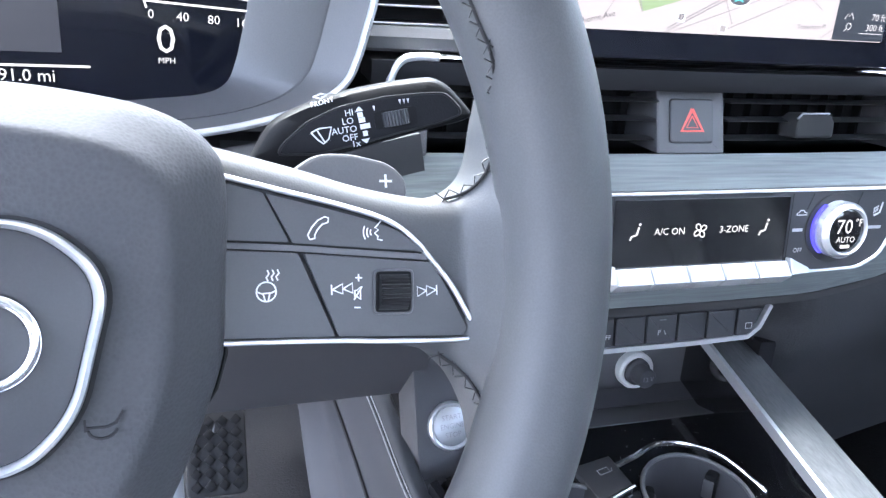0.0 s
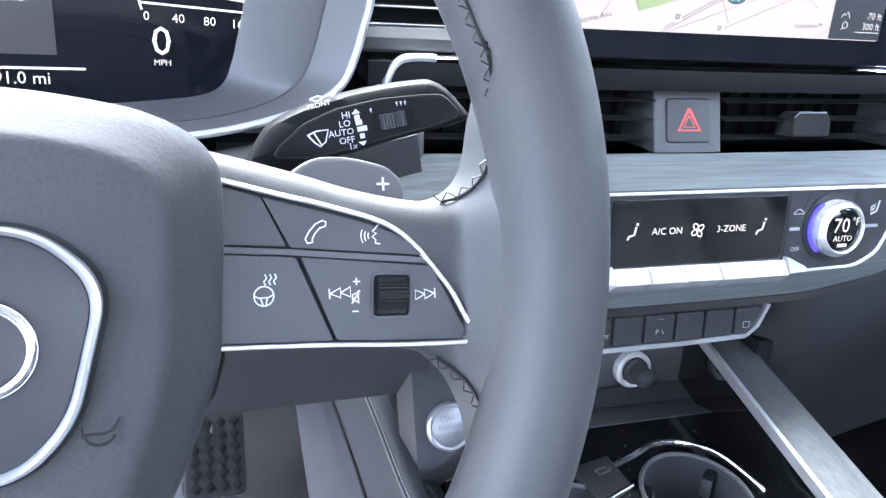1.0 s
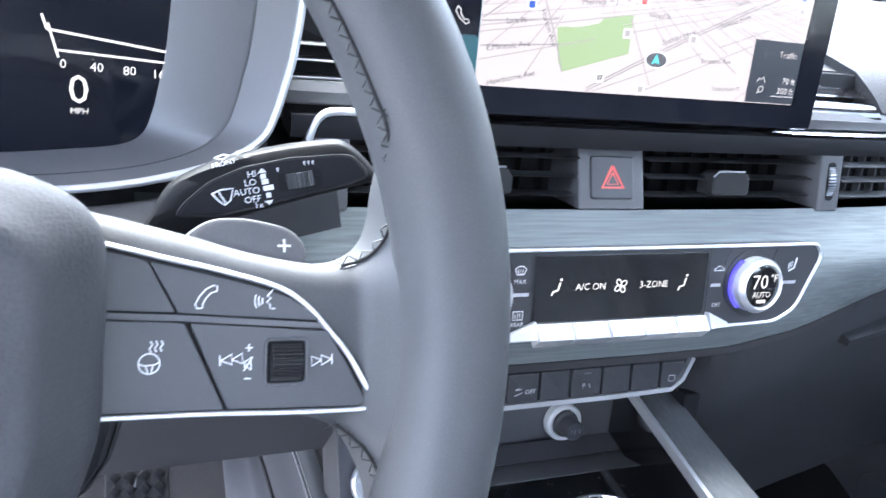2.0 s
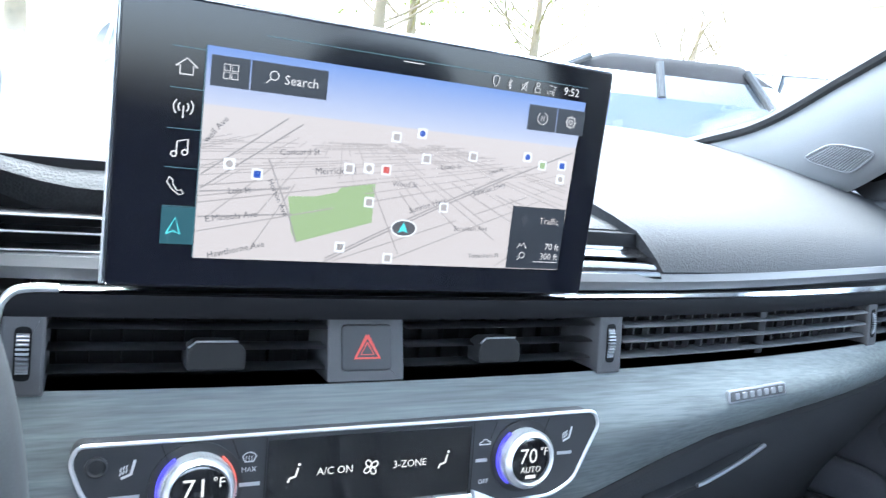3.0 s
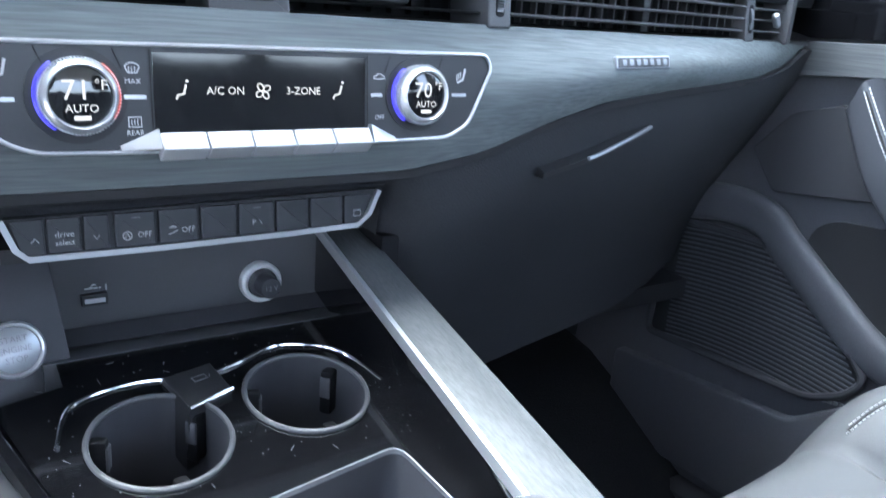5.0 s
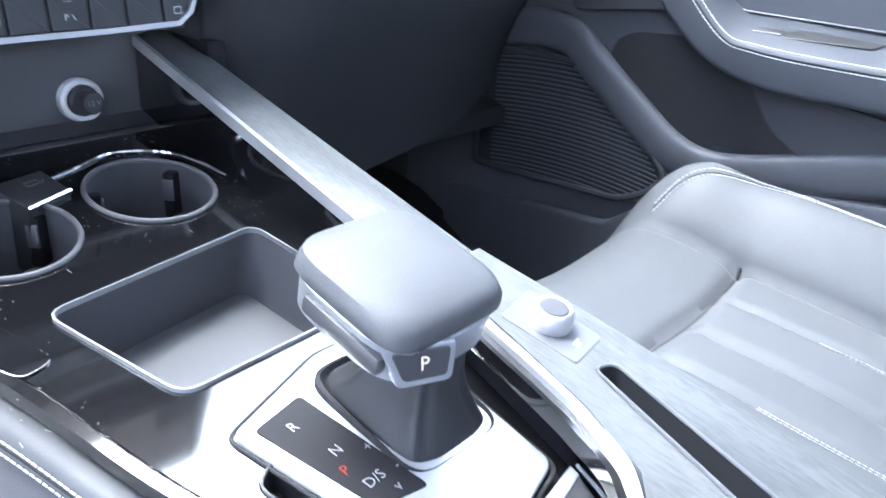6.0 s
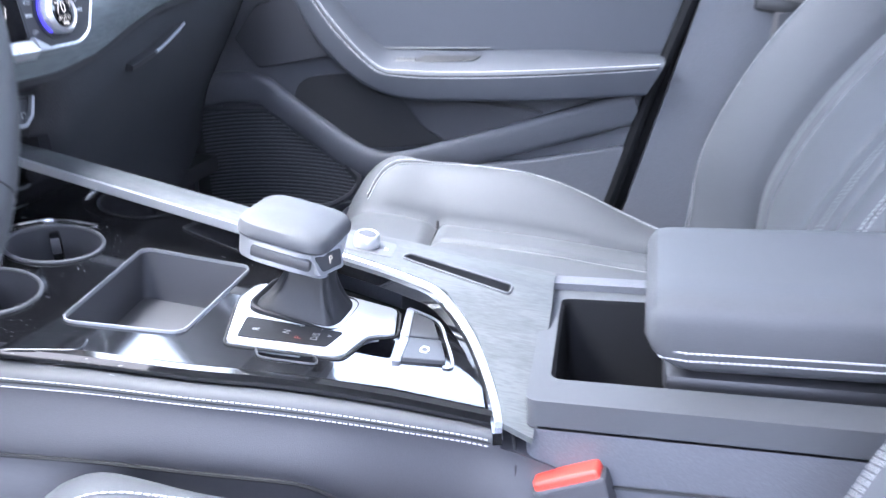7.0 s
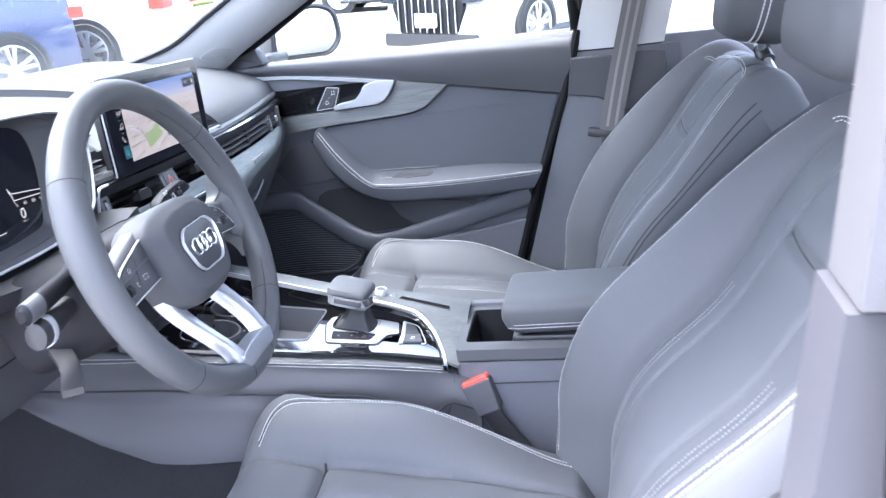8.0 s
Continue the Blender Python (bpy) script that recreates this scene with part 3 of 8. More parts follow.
part("grid_clip", slab(0.338, 0.346, yf(0.342), yf(0.342) + 0.016, 0.582, 0.616, 0.001), PLASTIC, dash)
part("end_cap", prism(rect(0.012, 0.046, 0.003), basis((0.607, yf(0.6) - 0.008, 0.600), (1, 0.26, 0), (0.2, -1, 0)), 0.03, 0.002), PLASTIC_GREY, dash)


def vent_tab(x, w):
    m = basis((x, yf(x) - 0.005, 0.6015), (1, 0.4 * x, 0), (0, -1, 0.1))
    t = part("vent_tab", prism(rounded([(-w, -0.0115), (w, -0.0115), (w, -0.001), (w * 0.72, 0.0036), (-w * 0.72, 0.0036), (-w, -0.001)], 0.0025), m, 0.014, 0.0015), SEAM, dash, "dark vent tab with a bright edge")
    part("tab_edge", tube([m @ V(-w * 0.96, 0.0004, -0.0008), m @ V(-w * 0.70, 0.0036, -0.0008), m @ V(w * 0.70, 0.0036, -0.0008)], 0.0006, 6), SILVER, t)


vent_tab(-0.0855, 0.0150)
vent_tab(0.0850, 0.0150)


def thumb_divider(x0, x1):
    """An upright between two vents, with a ribbed thumb wheel."""
    x = (x0 + x1) / 2
    m = basis((x, yf(x) - 0.004, 0.599), (1, 0.4 * x, 0), (0, -1, 0.12))
    d = part("vent_divider", prism(rect(x1 - x0, 0.041, 0.002), m, 0.04, 0.0015), PLASTIC_GREY, dash, "grey upright between two vents")
    part("thumb_slot", prism(rect(0.0075, 0.026, 0.003), m @ pose(0, 0, 0.0003), 0.004, 0), RUBBER, d)
    part("thumb_wheel", merge([rbox(m @ pose(0, 0.0105 * math.sin(a), -0.002 + 0.0035 * math.cos(a), -math.degrees(a)), (0.0055, 0.0011, 0.0016), 0) for a in [-1.25 + 0.21 * k for k in range(13)]]), SILVER, d, "ribbed thumb wheel")


thumb_divider(0.164, 0.185)
thumb_divider(0.507, 0.526)
thumb_divider(-0.184, -0.1645)
part("end_lever", rbox(basis((0.572, yf(0.57) - 0.006, 0.600), (0.7, 0.2, -0.7), (0, -1, 0)), (0.016, 0.006, 0.006), 0.001), SATIN, dash)
part("vent_frame", tube(smooth_path([(-0.160, 0.003, 0.6306), (-0.172, 0.003, 0.6306), (-0.1795, 0.0035, 0.6285), (-0.1845, 0.004, 0.621), (-0.1875, 0.005, 0.606), (-0.192, 0.006, 0.580)]), 0.0022, 8, up=(0, 1, 0)), SATIN, dash, "satin metal vent frame")

# hazard switch housing
_hm = basis((0, 0.004, 0.598), (1, 0, 0), (0, -1, 0.30))
_hz = part("hazard_housing", prism(rect(0.047, 0.041, 0.0018), _hm, 0.045, 0.0016), PLASTIC_GREY, dash, "grey hazard switch housing between the middle vents")
_hb = part("hazard_button", prism(rect(0.0305, 0.0265, 0.003), _hm @ pose(0, 0.0005, 0.0012), 0.004, 0.001), BUTTON, _hz, "black hazard button with a red triangle")
RED_LINE = mat("red_print", (0.75, 0.10, 0.08), 0.4)
for q, wd in ((0.0086, 0.0021), (0.0046, 0.0008)):
    part("triangle", strokes([[(q * math.sin(radians(120 * k)), -0.0012 + q * math.cos(radians(120 * k))) for k in (0, 1, 2, 0)]], _hm @ pose(0, 0, 0.0013), wd), RED_LINE, _hb)

# wood inlay across the dashboard
def wood_bottom(x):
    return float(np.interp(x, [-0.3, 0.10, 0.16, 0.23, 0.285, 0.38, 0.47, 0.55, 0.62, 0.672], [0.488, 0.489, 0.497, 0.517, 0.529, 0.537, 0.541, 0.545, 0.556, 0.576]))


def wood_face(u, v):
    x = -0.27 + 0.945 * u
    zb = wood_bottom(x)
    z = 0.5805 + (zb - 0.5805) * v
    amp = 0.021 * bump01((0.70 - x) / 0.35)
    return V(x, yf(x) - 0.004 - amp * math.sin(math.pi * 0.8 * v) , z)


part("wood_inlay", solid(wood_face, lambda u, v: wood_face(u, v) + V(0, 0.022, 0.0), 60, 14), ASH, dash, "grey open-pored wood inlay")
part("inlay_edge", sweep([wood_face(k / 50, 1) + V(0, 0.003, -0.002) for k in range(51)], [(-0.012, -0.004), (0.002, -0.004), (0.003, 0.0015), (-0.012, 0.0015)]), PLASTIC, dash)
# badge on the inlay: plain bars in place of its word
_bm = basis((0.318, yf(0.318) - 0.0238, 0.5600), (1, 0.13, 0.02), (0.12, -1, 0.25))
_bd = part("badge", prism(rect(0.071, 0.0098, 0.002), _bm, 0.003, 0.0008), SILVER, dash, "small bright metal badge plate")
part("badge_field", prism(rect(0.067, 0.0070, 0.001), _bm @ pose(0, 0, 0.0004), 0.0004, 0), PLASTIC_GREY, _bd)
for k in range(7):
    part("raised_bar", prism(rect(0.0052, 0.0046, 0.0012), _bm @ pose(-0.0267 + 0.0089 * k, 0, 0.0012), 0.0010, 0.0003), SILVER, _bd)

# lower dashboard: dark bolster, glove box, knee panel
def lower_face(u, v):
    x = -0.26 + 0.95 * u
    zb = wood_bottom(x) - 0.004
    y0 = yf(x) - 0.010
    w = bump01((x - 0.10) / 0.05)
    return V(x, y0 + (0.030 * bump01(v * 1.3)) * (1 - w) + (0.06 * bump01(v * 1.2) + 0.08 * v) * w, zb - (0.018 + 0.275 * w) * v)


part("lower_bolster", solid(lower_face, lambda u, v: lower_face(u, v) + V(0, 0.05, 0.0), 60, 14), PAD, dash, "dark lower dashboard with the glove box")
_g = part("glove_handle", sweep(smooth_path([(0.238, 0.014, 0.474), (0.29, 0.017, 0.484), (0.335, 0.022, 0.496), (0.366, 0.029, 0.503)]), [(-0.02, -0.004), (0.004, -0.005), (0.006, 0.0), (0.001, 0.003), (-0.02, 0.003)]), PLASTIC, dash, "recessed glove box handle")
# silver tube that draws the glint along the handle's edge
part("handle_glint", tube(smooth_path([(0.285, 0.0095, 0.4830), (0.30, 0.0105, 0.4865), (0.335, 0.0145, 0.4965), (0.366, 0.021, 0.5045)]), 0.0018, 8), SILVER, _g)
part("glove_seam", tube(smooth_path([(0.20, 0.045, 0.44), (0.35, 0.075, 0.46), (0.55, 0.13, 0.475), (0.66, 0.16, 0.49)]), 0.0012, 6), SEAM, dash)
part("footwell_cover", solid(lambda u, v: V(0.10 + 0.60 * u, 0.20 + 0.36 * v, 0.235 + 0.02 * v), lambda u, v: V(0.10 + 0.60 * u, 0.20 + 0.36 * v, 0.26 + 0.02 * v), 8, 4), PLASTIC, dash)


def knee(u, v):
    x = -0.70 + 0.56 * u
    return V(x, -0.004 + 0.02 * abs(x + 0.37) + 0.07 * v * v + 0.13 * bump01((-0.52 - x) / 0.16), 0.572 - 0.178 * v)


part("knee_panel", solid(knee, lambda u, v: knee(u, v) + V(0, 0.05, 0.01), 24, 10), PLASTIC_SOFT, dash, "dark knee panel below the instruments")
part("panel_seam", tube(smooth_path([knee(0.05, 0.45) + V(0, -0.001, 0), knee(0.4, 0.5) + V(0, -0.001, 0), knee(0.75, 0.42) + V(0, -0.001, 0)]), 0.0012, 6), SEAM, dash)
part("side_vent_panel", slab(-0.70, -0.555, 0.05, 0.12, 0.575, 0.68, 0.008), PLASTIC_SOFT, dash)

# black inserts beside the display: a grooved gloss panel and a slatted one
def gloss_insert(z0, z1, hollow):
    def fr(u, v):
        z = z0 + (z1 - z0) * v
        f = (z - 0.641) / 0.029
        return V(0.138 + (0.2215 - 0.0145 * f - 0.138) * u, 0.013 + 0.020 * f + hollow * math.sin(math.pi * v), z)
    return solid(fr, lambda u, v: fr(u, v) + V(0, 0.012, 0), 8, 8)


part("display_insert", gloss_insert(0.6545, 0.6695, 0.006), GLOSS, dash, "gloss black insert beside the display")
part("display_insert", gloss_insert(0.6415, 0.6515, -0.002), GLOSS, dash, "gloss black insert beside the display")
part("insert_groove", slab(0.138, 0.214, 0.032, 0.044, 0.640, 0.670, 0.001), MATTE, dash)
part("display_insert", slab(-0.225, -0.138, 0.036, 0.046, 0.636, 0.690, 0.001), MATTE, dash, "black slatted insert beside the display")
for z in (0.6635, 0.6555, 0.6465):
    blade = part("insert_blade", slab(-0.222, -0.139, 0.018, 0.037, z - 0.0016, z, 0.0004), PLASTIC, dash)
    part("blade_edge", tube([V(-0.222, 0.0177, z - 0.0007), V(-0.139, 0.0177, z - 0.0007)], 0.0006, 6), SATIN, blade, "thin bright edge")

# ---- instrument cluster display ----
cluster = thing("instrument_cluster", (-0.372, 0.05, 0.61), "black digital instrument display with white figures", "instrument display")
_cm = basis((-0.372, 0.034, 0.66), (1, 0, 0), (0, -1, 0.0))
part("display_glass", prism([(p.x + 0.372, p.z - 0.66) for p in GLASS_EDGE], _cm, 0.012, 0.0), SCREEN_BLACK, cluster)
WHITE_LIT = glow("lit_white", (1.0, 0.93, 0.85), 0.95 * LIT)
GREY_LIT = glow("lit_grey", (0.07, 0.07, 0.085), 0.7 * LIT)
_f = _cm @ pose(0.0043, -0.0015, 0.0006)
part("text_field", prism(rect(0.085, 0.060, 0.0), _f @ pose(-0.018, -0.005, -0.0002), 0.0003), GREY_LIT, cluster)
part("field_line", strokes([[(-0.06, -0.0415), (0.037, -0.0415)], [(0.06, 0.001), (0.114, -0.006)], [(0.06, 0.001), (0.058, 0.008)]], _f, 0.0012), WHITE_LIT, cluster)
lettering("reading", "off the", 0.0085, _f @ pose(0.013, -0.008, 0.0003), WHITE_LIT, cluster, "RIGHT")
lettering("reading", "191.0 mi", 0.0085, _f @ pose(0.021, -0.0465, 0.0003), WHITE_LIT, cluster, "RIGHT")
lettering("reading", "0", 0.020, _f @ pose(0.073, -0.0275, 0.0003), WHITE_LIT, cluster)
lettering("reading", "MPH", 0.0042, _f @ pose(0.073, -0.0375, 0.0003), WHITE_LIT, cluster)
for k, n in enumerate(("0", "40", "80", "160")):
    lettering("reading", n, 0.0062, _f @ pose(0.0665 + 0.0150 * k, -0.0150 - 0.0008 * k, 0.0003), WHITE_LIT, cluster)
part("gauge_line", strokes([[(0.064, -0.0085), (0.116, -0.0115)], [(0.0645, -0.012), (0.0605, 0.004)]], _f, 0.0011), WHITE_LIT, cluster)

# ---- touch display on the dashboard ----
display = thing("touch_display", (-0.0025, 0.004, 0.636), "upright tablet-like touch display with a lit street map", "display")
_d = basis((-0.0025, -0.008, 0.704), (1, 0, 0), (0, -1, 0))
part("bezel", prism(rounded([(-0.139, -0.0695), (0.1375, -0.0695), (0.1405, 0.0685), (-0.139, 0.0685)], 0.003), _d, 0.010, 0.0012), SCREEN_BLACK, display, "black glass display face")
part("back_cover", prism(rounded([(-0.128, -0.0695), (0.128, -0.0695), (0.128, 0.058), (-0.128, 0.058)], 0.01), _d @ pose(0, 0, -0.009), 0.018, 0.0), PLASTIC, display)
part("edge_trim", tube([_d @ V(x, y, -0.0045) for x, y in [(0.1385, -0.069), (0.1415, 0.0685), (-0.1395, 0.0695), (-0.1400, -0.069)]], 0.0012, 8, up=(0, 1, 0)), SATIN, display, "thin metal edge round the display")
part("foot", slab(-0.06, 0.06, 0.006, 0.045, 0.632, 0.70, 0.004), PLASTIC, display)
MAP_LIT = glow("lit_map_ground", (0.65, 0.560, 0.515), 1.0 * LIT)
MAP_ROAD = glow("lit_map_road", (0.43, 0.372, 0.343), 1.0 * LIT)
MAP_HIGHWAY = glow("lit_map_highway", (0.36, 0.315, 0.295), 1.0 * LIT)
MAP_PARK = glow("lit_map_park", (0.36, 0.46, 0.22), 1.0 * LIT)
MAP_TEXT = glow("lit_map_words", (0.10, 0.095, 0.10), 1.0 * LIT)
BOX_LIT = glow("lit_menu_box", (0.020, 0.024, 0.034), 1.0 * LIT)
ICON_LIT = glow("lit_icon", (0.80, 0.74, 0.70), 1.0 * LIT)
TEAL_LIT = glow("lit_teal", (0.15, 0.75, 0.75), 1.0 * LIT)
TEAL_BOX = glow("lit_teal_box", (0.020, 0.095, 0.115), 1.0 * LIT)
BLUE_LIT = glow("lit_blue", (0.03, 0.09, 0.42), 1.0 * LIT)
PANEL_LIT = glow("lit_pale_box", (0.93, 0.91, 0.90), 1.0 * LIT)
REDDISH_LIT = glow("lit_red", (0.62, 0.10, 0.08), 1.0 * LIT)
LINE_LIT = glow("lit_dim_line", (0.10, 0.22, 0.26), 1.0 * LIT)


def lift(k):
    return _d @ pose(0, 0, 0.00015 + 0.00016 * k)


# sky above the map: a picture of a blue gradient, which the display itself shows
SKY_LIT = bpy.data.materials.new("lit_map_sky")
SKY_LIT.use_nodes = True
_n = SKY_LIT.node_tree
_b = _n.nodes["Principled BSDF"]
_b.inputs["Base Color"].default_value = (0.01, 0.01, 0.01, 1)
_c2 = _n.nodes.new("ShaderNodeTexCoord")
_s2 = _n.nodes.new("ShaderNodeSeparateXYZ")
_m2 = _n.nodes.new("ShaderNodeMapRange")
_m2.inputs["From Min"].default_value, _m2.inputs["From Max"].default_value = 0.716, 0.754
_r2 = _n.nodes.new("ShaderNodeValToRGB")
_r2.color_ramp.elements[0].color, _r2.color_ramp.elements[1].color = (0.66, 0.63, 0.64, 1), (0.15, 0.26, 0.58, 1)
_n.links.new(_c2.outputs["Object"], _s2.inputs[0])
_n.links.new(_s2.outputs["Z"], _m2.inputs["Value"])
_n.links.new(_m2.outputs["Result"], _r2.inputs["Fac"])
_n.links.new(_r2.outputs["Color"], _b.inputs["Emission Color"])
_b.inputs["Emission Strength"].default_value = 1.0 * LIT
X0, X1, Y0, Y1, YH = -0.0995, 0.1195, -0.0545, 0.0480, 0.0205
part("map_ground", prism([(X0, Y0), (X1 - 0.002, Y0), (X1, YH), (X0, YH)], lift(0), 0.0001), MAP_LIT, display, "pale lit map")
part("map_sky", prism([(X0, YH), (X1, YH), (X1 + 0.003, Y1), (X0, Y1)], lift(0), 0.0001), SKY_LIT, display)
part("map_park", prism([(-0.0545, -0.021), (-0.040, -0.020), (-0.0285, -0.017), (-0.0265, -0.014), (-0.0075, -0.011), (-0.0075, -0.032), (-0.0485, -0.0445), (-0.0515, -0.039)], lift(1), 0.0001), MAP_PARK, display, "green park area on the map")


def clip_line(a, b):
    """The stretch of a line inside the map, or None."""
    t0, t1 = 0.0, 1.0
    dx, dy = b[0] - a[0], b[1] - a[1]
    for p, q in ((-dx, a[0] - X0), (dx, X1 - 0.003 - a[0]), (-dy, a[1] - Y0), (dy, YH - 0.001 - a[1])):
        if abs(p) < 1e-12:
            if q < 0:
                return None
        elif p < 0:
            t0 = max(t0, q / p)
        else:
            t1 = min(t1, q / p)
    if t0 >= t1:
        return None
    return [(a[0] + dx * t0, a[1] + dy * t0), (a[0] + dx * t1, a[1] + dy * t1)]


def from_plan(X, Y):
    """A point of the town's plan, seen slanting towards the map's horizon."""
    k = 1.0 / (1.0 + Y)
    return (0.01 + X * k * 0.095, YH + 0.004 - 0.080 * k)


_rng = random.Random(4)
lines = []
for fam, ang in ((0, 28), (1, 112)):
    ca, sa = math.cos(radians(ang)), math.sin(radians(ang))
    o = -3.4
    while o < 3.4:
        o += _rng.choice((0.12, 0.17, 0.23, 0.30)) * (1.2 if fam == 0 else 1.0)
        s = -3.0
        while s < 3.4:
            e = s + _rng.uniform(0.35, 1.3)
            P = [(-sa * o + ca * q, ca * o + sa * q + 1.1) for q in (s, e)]
            s = e + (0.0 if _rng.random() < 0.7 else _rng.uniform(0.1, 0.5))
            if min(P[0][1], P[1][1]) < 0.0:
                continue
            c = clip_line(from_plan(*P[0]), from_plan(*P[1]))
            if not c:
                continue
            mx, my = (c[0][0] + c[1][0]) / 2, (c[0][1] + c[1][1]) / 2
            if my > 0.014 or _rng.random() < 0.30 * bump01((my + 0.030) / 0.034):
                continue
            if -0.055 < mx < -0.006 and -0.044 < my < -0.013:
                continue
            lines.append(c)
part("map_street", strokes([c for c in lines if c[0][1] + c[1][1] < -0.030], lift(2), 0.00070, 0.00003), MAP_ROAD, display, kind="stuff")
part("map_street", strokes([c for c in lines if c[0][1] + c[1][1] >= -0.030], lift(2), 0.00045, 0.00003), MAP_ROAD, display, kind="stuff")
_hw = [(-0.033, -0.0545), (-0.0055, -0.040), (0.0365, -0.019), (0.075, -0.001), (0.1175, 0.0175)]
part("map_highway", strokes([_hw, [(x + 0.001, y + 0.0022) for x, y in _hw[:-1]], [(-0.0985, -0.013), (-0.058, 0.018)], [(-0.0985, -0.020), (-0.050, 0.016)], [(-0.066, -0.003), (-0.0545, -0.028), (-0.0485, -0.0445)], [(-0.099, -0.0215), (-0.0545, -0.017)], [(-0.099, -0.034), (-0.052, -0.030)]], lift(3), 0.0008, 0.00003), MAP_HIGHWAY, display)
for text, x, y, a, s in (("Concord St", -0.0505, 0.002, 6, 0.0056), ("Merrick Rd", -0.0305, -0.006, 6, 0.0062), ("Leach St", 0.0365, 0.002, 8, 0.0048), ("Wood St", 0.0095, -0.010, 2, 0.0050),
                         ("Lyon Pl", 0.0655, 0.002, 14, 0.0040), ("Sunrise Hwy", 0.0245, -0.0205, 20, 0.0056), ("Sunrise Hwy", 0.0625, -0.0085, 20, 0.0054), ("Scranton Ave", 0.0535, -0.032, 3, 0.0050),
                         ("Tottenham Pl", 0.064, -0.0475, 3, 0.0046), ("Hawthorne Ave", -0.079, -0.0495, 14, 0.0056), ("E.Mineola Ave", -0.0825, -0.033, 9, 0.0056), ("Lois Pl", -0.0795, -0.020, 6, 0.0054),
                         ("Horton Ave", -0.0600, -0.022, -62, 0.0052), ("well Ave", -0.0930, 0.009, 52, 0.0056)):
    lettering("street_name", text, s * 0.80, lift(5) @ pose(x, y, 0, 0, 0, a), MAP_TEXT, display)
for k, (x, y) in enumerate([(-0.0855, -0.007), (-0.0715, -0.011), (-0.0235, -0.004), (-0.0125, -0.003), (-0.0025, -0.003), (0.0015, 0.015), (0.0165, 0.0185), (0.0205, 0.005), (0.0495, 0.009), (0.0855, 0.012), (0.0965, 0.008), (0.1105, 0.009), (0.1105, 0.001), (-0.0105, -0.021), (0.0345, -0.021), (-0.0245, -0.046), (0.0035, -0.051)]):
    blue = k in (1, 6, 9, 11)
    part("map_marker", prism(rect(0.0056, 0.0056, 0.0008), lift(6) @ pose(x, y, 0), 0.0001), PANEL_LIT, display)
    part("marker_sign", prism(rect(0.0036, 0.0036, 0.0005) if k % 3 else circle(0.0018, 10), lift(7) @ pose(x, y, 0), 0.0001), BLUE_LIT if blue else REDDISH_LIT if k == 4 else MAP_PARK if k == 10 else MAP_ROAD, display)
lettering("route_number", "27", 0.0042, lift(8) @ pose(-0.0245, -0.046, 0), MAP_TEXT, display)
part("position_ring", strokes([arc(0.0115, -0.034, 0.0075, 0, 360, 24, 0.0045)], lift(6), 0.0008, 0.00003), PANEL_LIT, display)
part("position_disc", prism([(0.0115 + 0.0070 * math.cos(a), -0.034 + 0.0041 * math.sin(a)) for a in [2 * math.pi * k / 24 for k in range(24)]], lift(5), 0.0001), MAP_TEXT, display)
part("position_arrow", prism([(0.0080, -0.0365), (0.0110, -0.0355), (0.0140, -0.0365), (0.0110, -0.0305)], lift(8), 0.0001), TEAL_LIT, display)


def menu_box(x0, y0, x1, y1, material=None, k=6):
    part("menu_box", prism([(x0, y0), (x1, y0), (x1, y1), (x0, y1)], lift(k), 0.0001), material or BOX_LIT, display)


menu_box(-0.0975, 0.0295, -0.0790, 0.0440)
menu_box(-0.0783, 0.0295, -0.0395, 0.0440)
menu_box(0.0825, 0.0280, 0.1020, 0.0425)
menu_box(0.1026, 0.0280, 0.1222, 0.0425)
menu_box(0.0800, -0.0540, 0.1175, -0.0170)
menu_box(-0.1155, -0.0480, -0.1000, -0.0300, TEAL_BOX, 1)
lettering("menu_word", "Search", 0.0066, lift(8) @ pose(-0.0530, 0.0365, 0), ICON_LIT, display)
lettering("menu_word", "Traffic", 0.0055, lift(8) @ pose(0.1065, -0.0250, 0), MAP_LIT, display)
lettering("menu_word", "70 ft", 0.0056, lift(8) @ pose(0.1160, -0.0405, 0), ICON_LIT, display, "RIGHT")
lettering("menu_word", "300 ft", 0.0056, lift(8) @ pose(0.1160, -0.0465, 0), ICON_LIT, display, "RIGHT")
lettering("clock", "9:52", 0.0066, lift(4) @ pose(0.1105, 0.0525, 0), ICON_LIT, display)
part("menu_icon", strokes([arc(-0.0670, 0.0380, 0.0022, 0, 360, 14), [(-0.0686, 0.0364), (-0.0708, 0.0340)]], lift(8), 0.0005), ICON_LIT, display)
part("menu_icon", strokes([[(x - .0015, y - .0015), (x + .0015, y - .0015), (x + .0015, y + .0015), (x - .0015, y + .0015), (x - .0015, y - .0015)] for x in (-0.0900, -0.0862) for y in (0.0350, 0.0388)], lift(8), 0.0004), ICON_LIT, display)
part("menu_icon", strokes([arc(0.0922, 0.0352, 0.0034, 120, 440, 16), [(0.0912, 0.0337), (0.0912, 0.0367), (0.0932, 0.0337), (0.0932, 0.0367)]], lift(8), 0.0004), ICON_LIT, display)
part("menu_icon", strokes([arc(0.1124, 0.0352, 0.0030, 0, 360, 16), arc(0.1124, 0.0352, 0.0012, 0, 360, 10)] + [[(0.1124 + .0030 * math.cos(a), 0.0352 + .0030 * math.sin(a)), (0.1124 + .0040 * math.cos(a), 0.0352 + .0040 * math.sin(a))] for a in [math.pi * q / 4 for q in range(8)]], lift(8), 0.0005), ICON_LIT, display)
